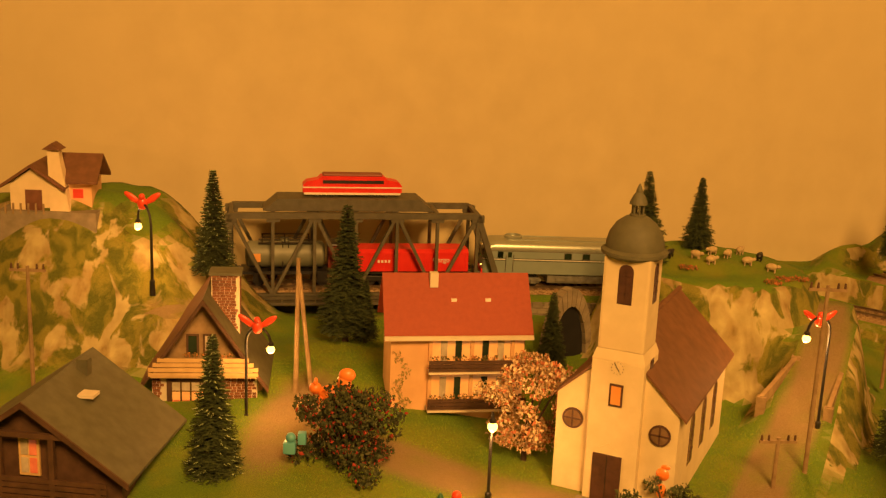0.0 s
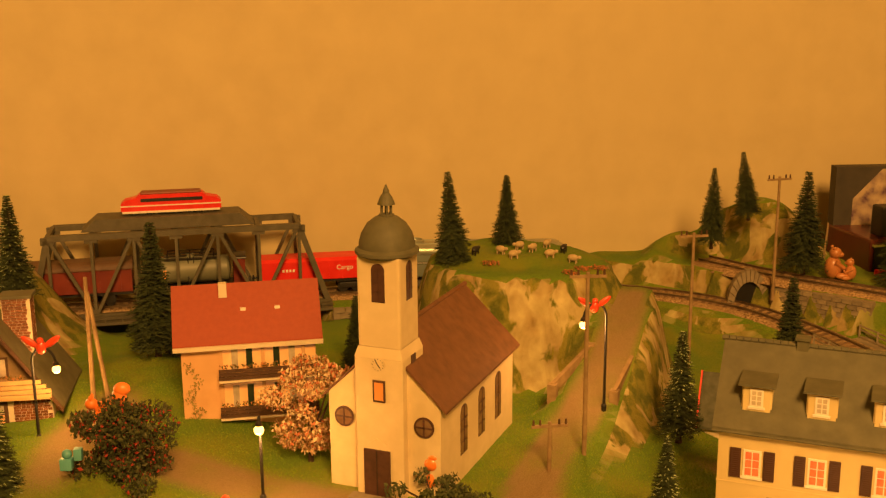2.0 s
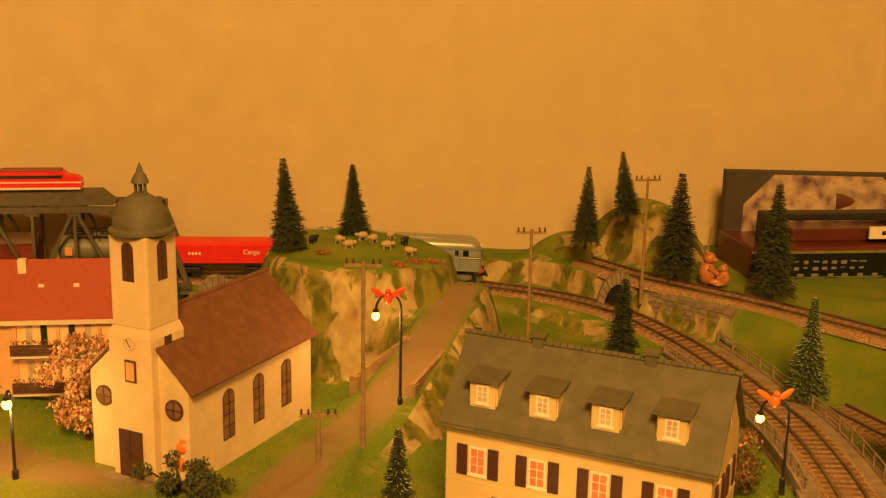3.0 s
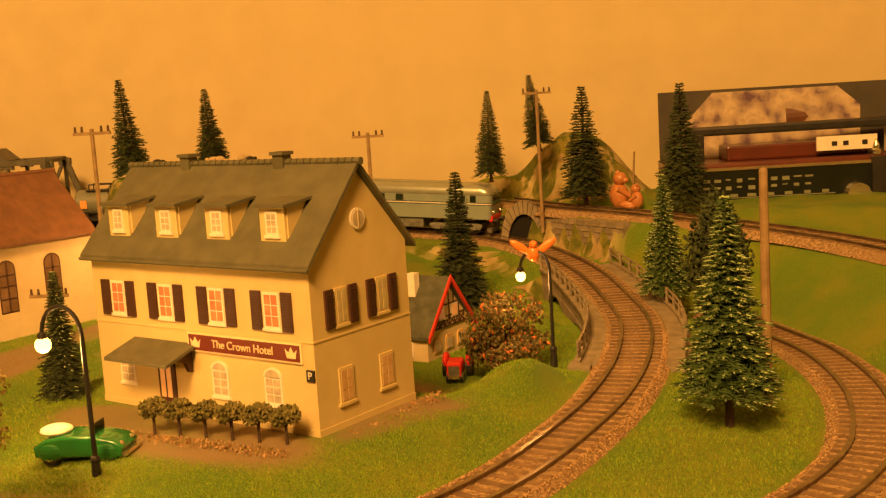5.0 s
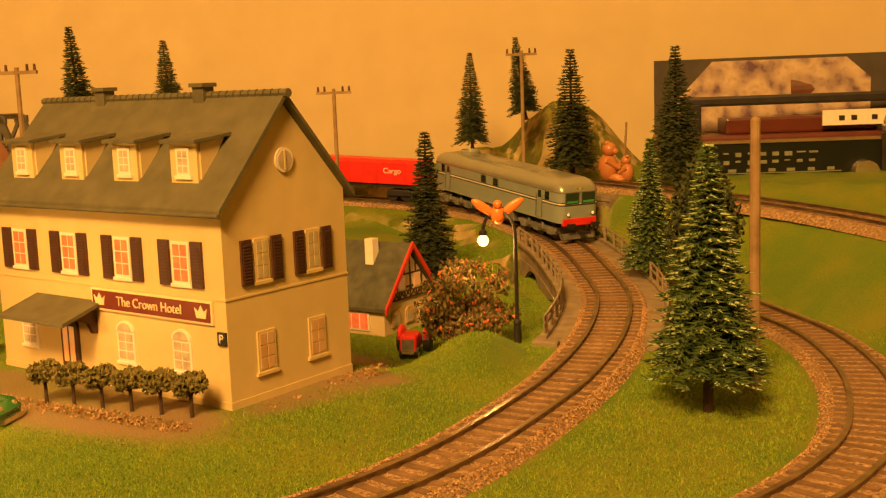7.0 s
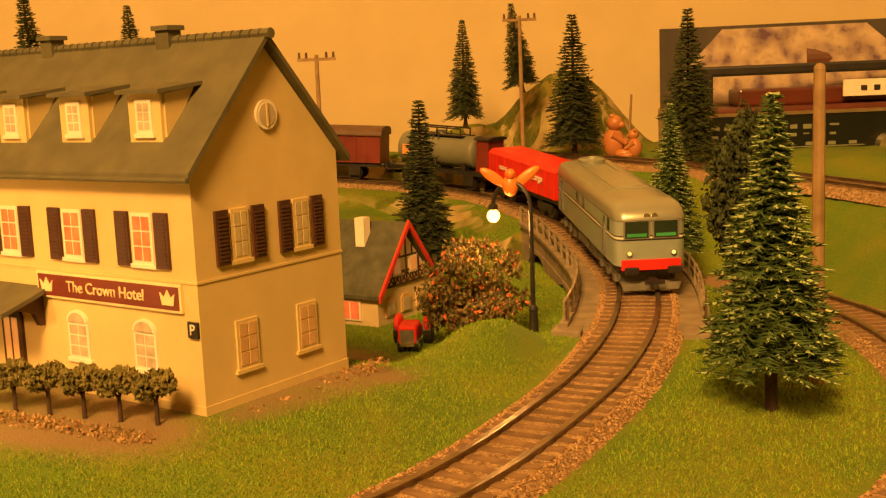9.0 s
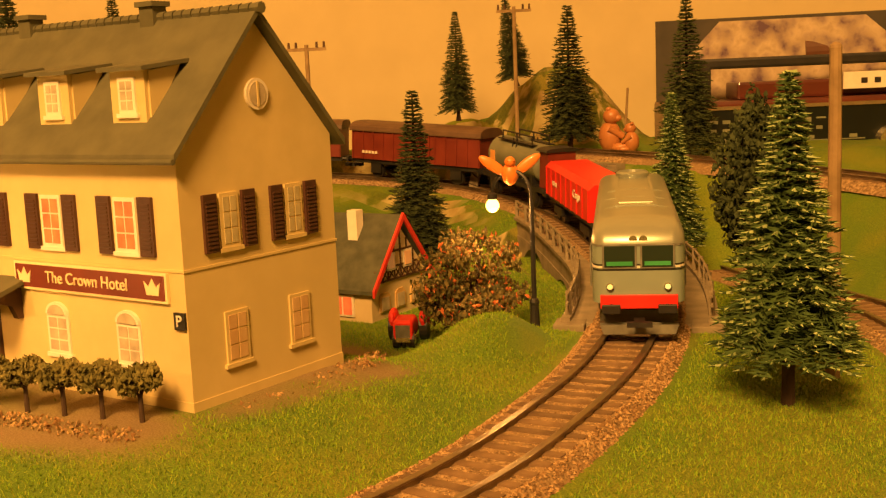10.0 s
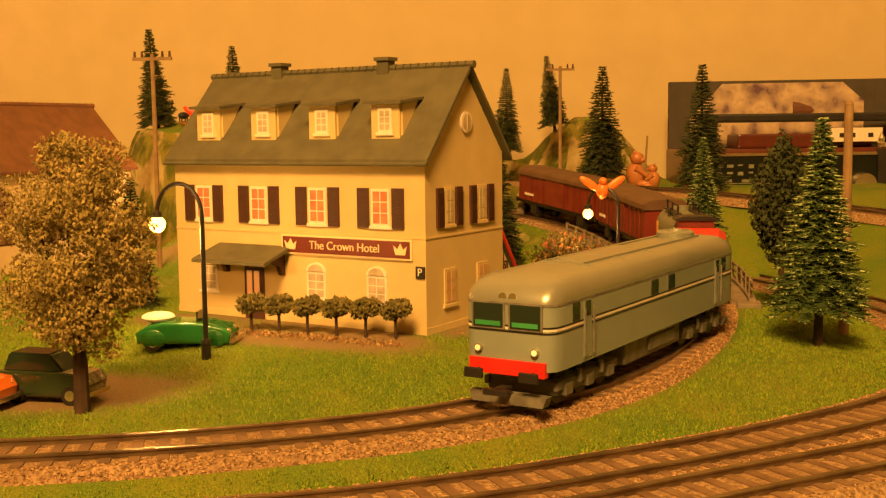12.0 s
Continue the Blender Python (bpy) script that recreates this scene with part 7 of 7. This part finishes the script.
stone_portal(-2.92, 7.42, 0.16, 20, 0.46, 0.42, "grey stone arched tunnel portal below the hill")
stone_portal(-7.15, 3.25, 0.15, 60, 0.60, 0.72, "tall dark stone tunnel arch under the plateau")


def wall_blocks(name, a, b, z0, z1, label, course=0.075, block=0.15):
    """A straight wall of coursed stone blocks from a to b."""
    a, b = Vector((*a, 0)), Vector((*b, 0))
    d = b - a
    w = thing(name, P(a.x, a.y, 0, math.degrees(math.atan2(d.y, d.x))), label, "wall", kind="structure")
    part("core", made(lambda bm: box(bm, 0, 0.012, z0, d.length, 0.12, z1)), M_STONE_GREY, w)
    proto, r = None, 0
    z = z0
    while z < z1 - 0.02:
        x = -block / 2 * (r % 2)
        while x < d.length - 0.02:
            if x > -0.01 and x + block < d.length + 0.01:
                m = P(x + block / 2, random.uniform(-0.006, 0.004), z + course / 2)
                if proto is None:
                    proto = part("stone", made(lambda bm: box(bm, -block / 2 + 0.006, -0.002, -course / 2 + 0.005, block / 2 - 0.006, 0.05, course / 2 - 0.005, 0.006)), M_STONE_BLOCK, w)
                    proto.matrix_basis = m
                else:
                    share(proto, w, m)
            x += block
        z += course
        r += 1


M_STONE_BLOCK = surf("grey_wall_stone", (0.18, 0.15, 0.10), (0.28, 0.235, 0.155), 150, 0.9, 0.3, vary=0.22)
wall_blocks("wall_retaining", (-2.62, 7.42), (-1.15, 6.86), -0.05, 0.56, "coursed grey stone retaining wall below the upper track")
wall_blocks("wall_abutment", (-8.35, 4.15), (-6.9, 5.0), -0.1, 0.44, "dark stone wall below the railway line", 0.085, 0.17)
for pts in (((-4.50, 2.25, 0.42), (-4.28, 3.15, 0.66)), ((-3.78, 2.30, 0.42), (-3.72, 3.55, 0.74))):
    a, b = pts
    pr = thing("road_parapet", P(0, 0, 0), "weathered wooden parapet beside the dirt road", "parapet", "road parapets")
    part("rail", made(lambda bm: beam(bm, (a[0], a[1], a[2] + 0.03), (b[0], b[1], b[2] + 0.03), 0.05, 0.12)), M_WOOD, pr)
    part("post", made(lambda bm: box(bm, a[0] - 0.05, a[1] - 0.05, a[2] - 0.3, a[0] + 0.05, a[1] + 0.05, a[2] + 0.08)), M_WOOD, pr)
    part("post", made(lambda bm: box(bm, b[0] - 0.05, b[1] - 0.05, b[2] - 0.3, b[0] + 0.05, b[1] + 0.05, b[2] + 0.09)), M_WOOD, pr)


# ---- radio and picture box behind the layout ----
M_MAHOGANY = surf("dark_red_veneer", (0.075, 0.018, 0.010), (0.115, 0.026, 0.014), 40, 0.35, 0.03, coat=0.3)
M_DIAL = surf("green_black_dial", (0.004, 0.007, 0.005), (0.007, 0.011, 0.008), 40, 0.35, 0)
M_DIAL_LINE = surf("pale_dial_print", (0.17, 0.18, 0.11), (0.22, 0.24, 0.15), 100, 0.4, 0)


def radio():
    r = thing("radio", P(-1.25, 8.55, 0.16, 33), "old dark red wooden radio with black tuning dial and handle", "radio")
    L, ZT = 5.2, 0.95
    part("cabinet", made(lambda bm: box(bm, 0, 0, 0, L, 1.3, ZT, 0.04)), M_MAHOGANY, r)
    part("dial_glass", made(lambda bm: box(bm, 0.05, -0.05, 0.10, 2.62, 0.0, ZT - 0.10)), M_DIAL, r, "black-green tuning dial with pale scales")
    part("trim_strip", made(lambda bm: box(bm, 0.02, -0.07, ZT - 0.10, 2.62, -0.0, ZT - 0.06)), M_CHROME, r)
    part("dial_end", made(lambda bm: box(bm, 2.62, -0.10, 0.06, 2.95, 0.0, ZT - 0.02)), M_BLACK, r)
    rr = random.Random(4)
    for i in range(5):
        z = 0.17 + i * 0.075
        part("scale_line", made(lambda bm: box(bm, 0.2, -0.056, z, 2.15, -0.05, z + 0.012), *[lambda bm, k=k: box(bm, 0.25 + k * 0.24 + rr.uniform(0, 0.05), -0.058, z + 0.02, 0.38 + k * 0.24, -0.05, z + 0.06) for k in range(8)]), M_DIAL_LINE, r)
    for z in (0.60, 0.70):
        part("dial_print", made(*[lambda bm, k=k: box(bm, 0.4 + k * 0.15, -0.056, z + rr.uniform(-0.02, 0.02), 0.4 + k * 0.15 + rr.uniform(0.06, 0.11), -0.05, z + 0.035) for k in range(10)]), M_DIAL_LINE, r, "unreadable pale dial print")["kind"] = "stuff"
    part("knob", made(lambda bm: rod(bm, (2.42, -0.05, 0.45), (2.42, -0.20, 0.45), 0.16, 0.15, 24)), M_CHROME, r)
    sp = part("speaker", made(lambda bm: rod(bm, (3.75, 0.0, 0.58), (3.75, -0.05, 0.58), 0.52, 0.50, 40)), M_BLACK, r, "round black speaker")
    part("speaker_bar", made(lambda bm: beam(bm, (3.55, -0.06, 0.40), (3.75, -0.06, 0.85), 0.03, 0.02)), M_CHROME, sp)
    part("handle_bar", made(lambda bm: box(bm, 0.25, 0.15, ZT + 0.36, 3.10, 0.45, ZT + 0.48, 0.03)), M_BLACK, r, "black carrying handle")
    for x in (0.25, 2.95):
        part("handle_post", made(lambda bm: box(bm, x, 0.15, ZT, x + 0.22, 0.45, ZT + 0.40, 0.02)), M_BLACK if x < 1 else M_WHITE, r)
    tp = part("tray", made(lambda bm: box(bm, 0.8, 0.30, ZT, 2.7, 0.9, ZT + 0.20, 0.03)), M_MAHOGANY, r)
    part("cream_panel", made(lambda bm: box(bm, 1.95, 0.10, ZT + 0.08, 2.75, 0.13, ZT + 0.27)), M_WHITE, r, "cream control panel with dark marks")
    part("marks", made(*[lambda bm, x=x: box(bm, x, 0.092, ZT + 0.14, x + 0.07, 0.10, ZT + 0.20) for x in (2.15, 2.3, 2.55)]), M_BLACK, r)
    part("top_roll", made(lambda bm: rod(bm, (1.75, 1.10, ZT + 0.52), (5.2, 1.10, ZT + 0.62), 0.27, 0.36, 28)), surf("brown_wooden_roll", (0.10, 0.04, 0.02), (0.16, 0.065, 0.03), 40, 0.45, 0.05), r, "round brown top of a second cabinet")
    part("bottle_stopper", made(lambda bm: lathe(bm, [(0.06, ZT), (0.06, ZT + 0.06), (0.035, ZT + 0.08), (0.045, ZT + 0.12), (0.02, ZT + 0.18), (0.01, ZT + 0.20)], 12, 2.72, 0.06)), M_CHROME, r)
    pb = thing("picture_box", P(-1.87, 9.52, 0.05, 24), "dark cardboard box with a printed picture of purple blossom", "box")
    part("box_body", made(lambda bm: box(bm, 0, 0, 0, 3.3, 0.25, 2.03)), surf("dark_grey_card", (0.04, 0.035, 0.025), (0.06, 0.05, 0.035), 60, 0.7, 0), pb)
    part("picture", made(lambda bm: prism(bm, [(0.30, 0.3), (2.75, 0.3), (2.75, 1.72), (2.45, 1.99), (0.76, 1.99), (0.30, 1.50)], -0.006, 0.0, "y")), surf("printed_sand_and_blossom", (0.36, 0.27, 0.17), (0.58, 0.46, 0.30), 150, 0.5, 0, c3=(0.10, 0.05, 0.085), scale2=75), pb)
    cr = car("model_car", P(2.15, 9.75, 2.10, 33), [(-0.42, 0.06), (0.42, 0.06), (0.44, 0.16), (0.36, 0.24), (0.18, 0.27), (-0.36, 0.27), (-0.44, 0.18)], [(-0.34, 0.26), (0.20, 0.26), (0.06, 0.42), (-0.24, 0.42)], 0.36, M_BLACK, "black die-cast model car standing on a wooden cabinet", (-0.26, 0.27), 0.085)


radio()

motions()
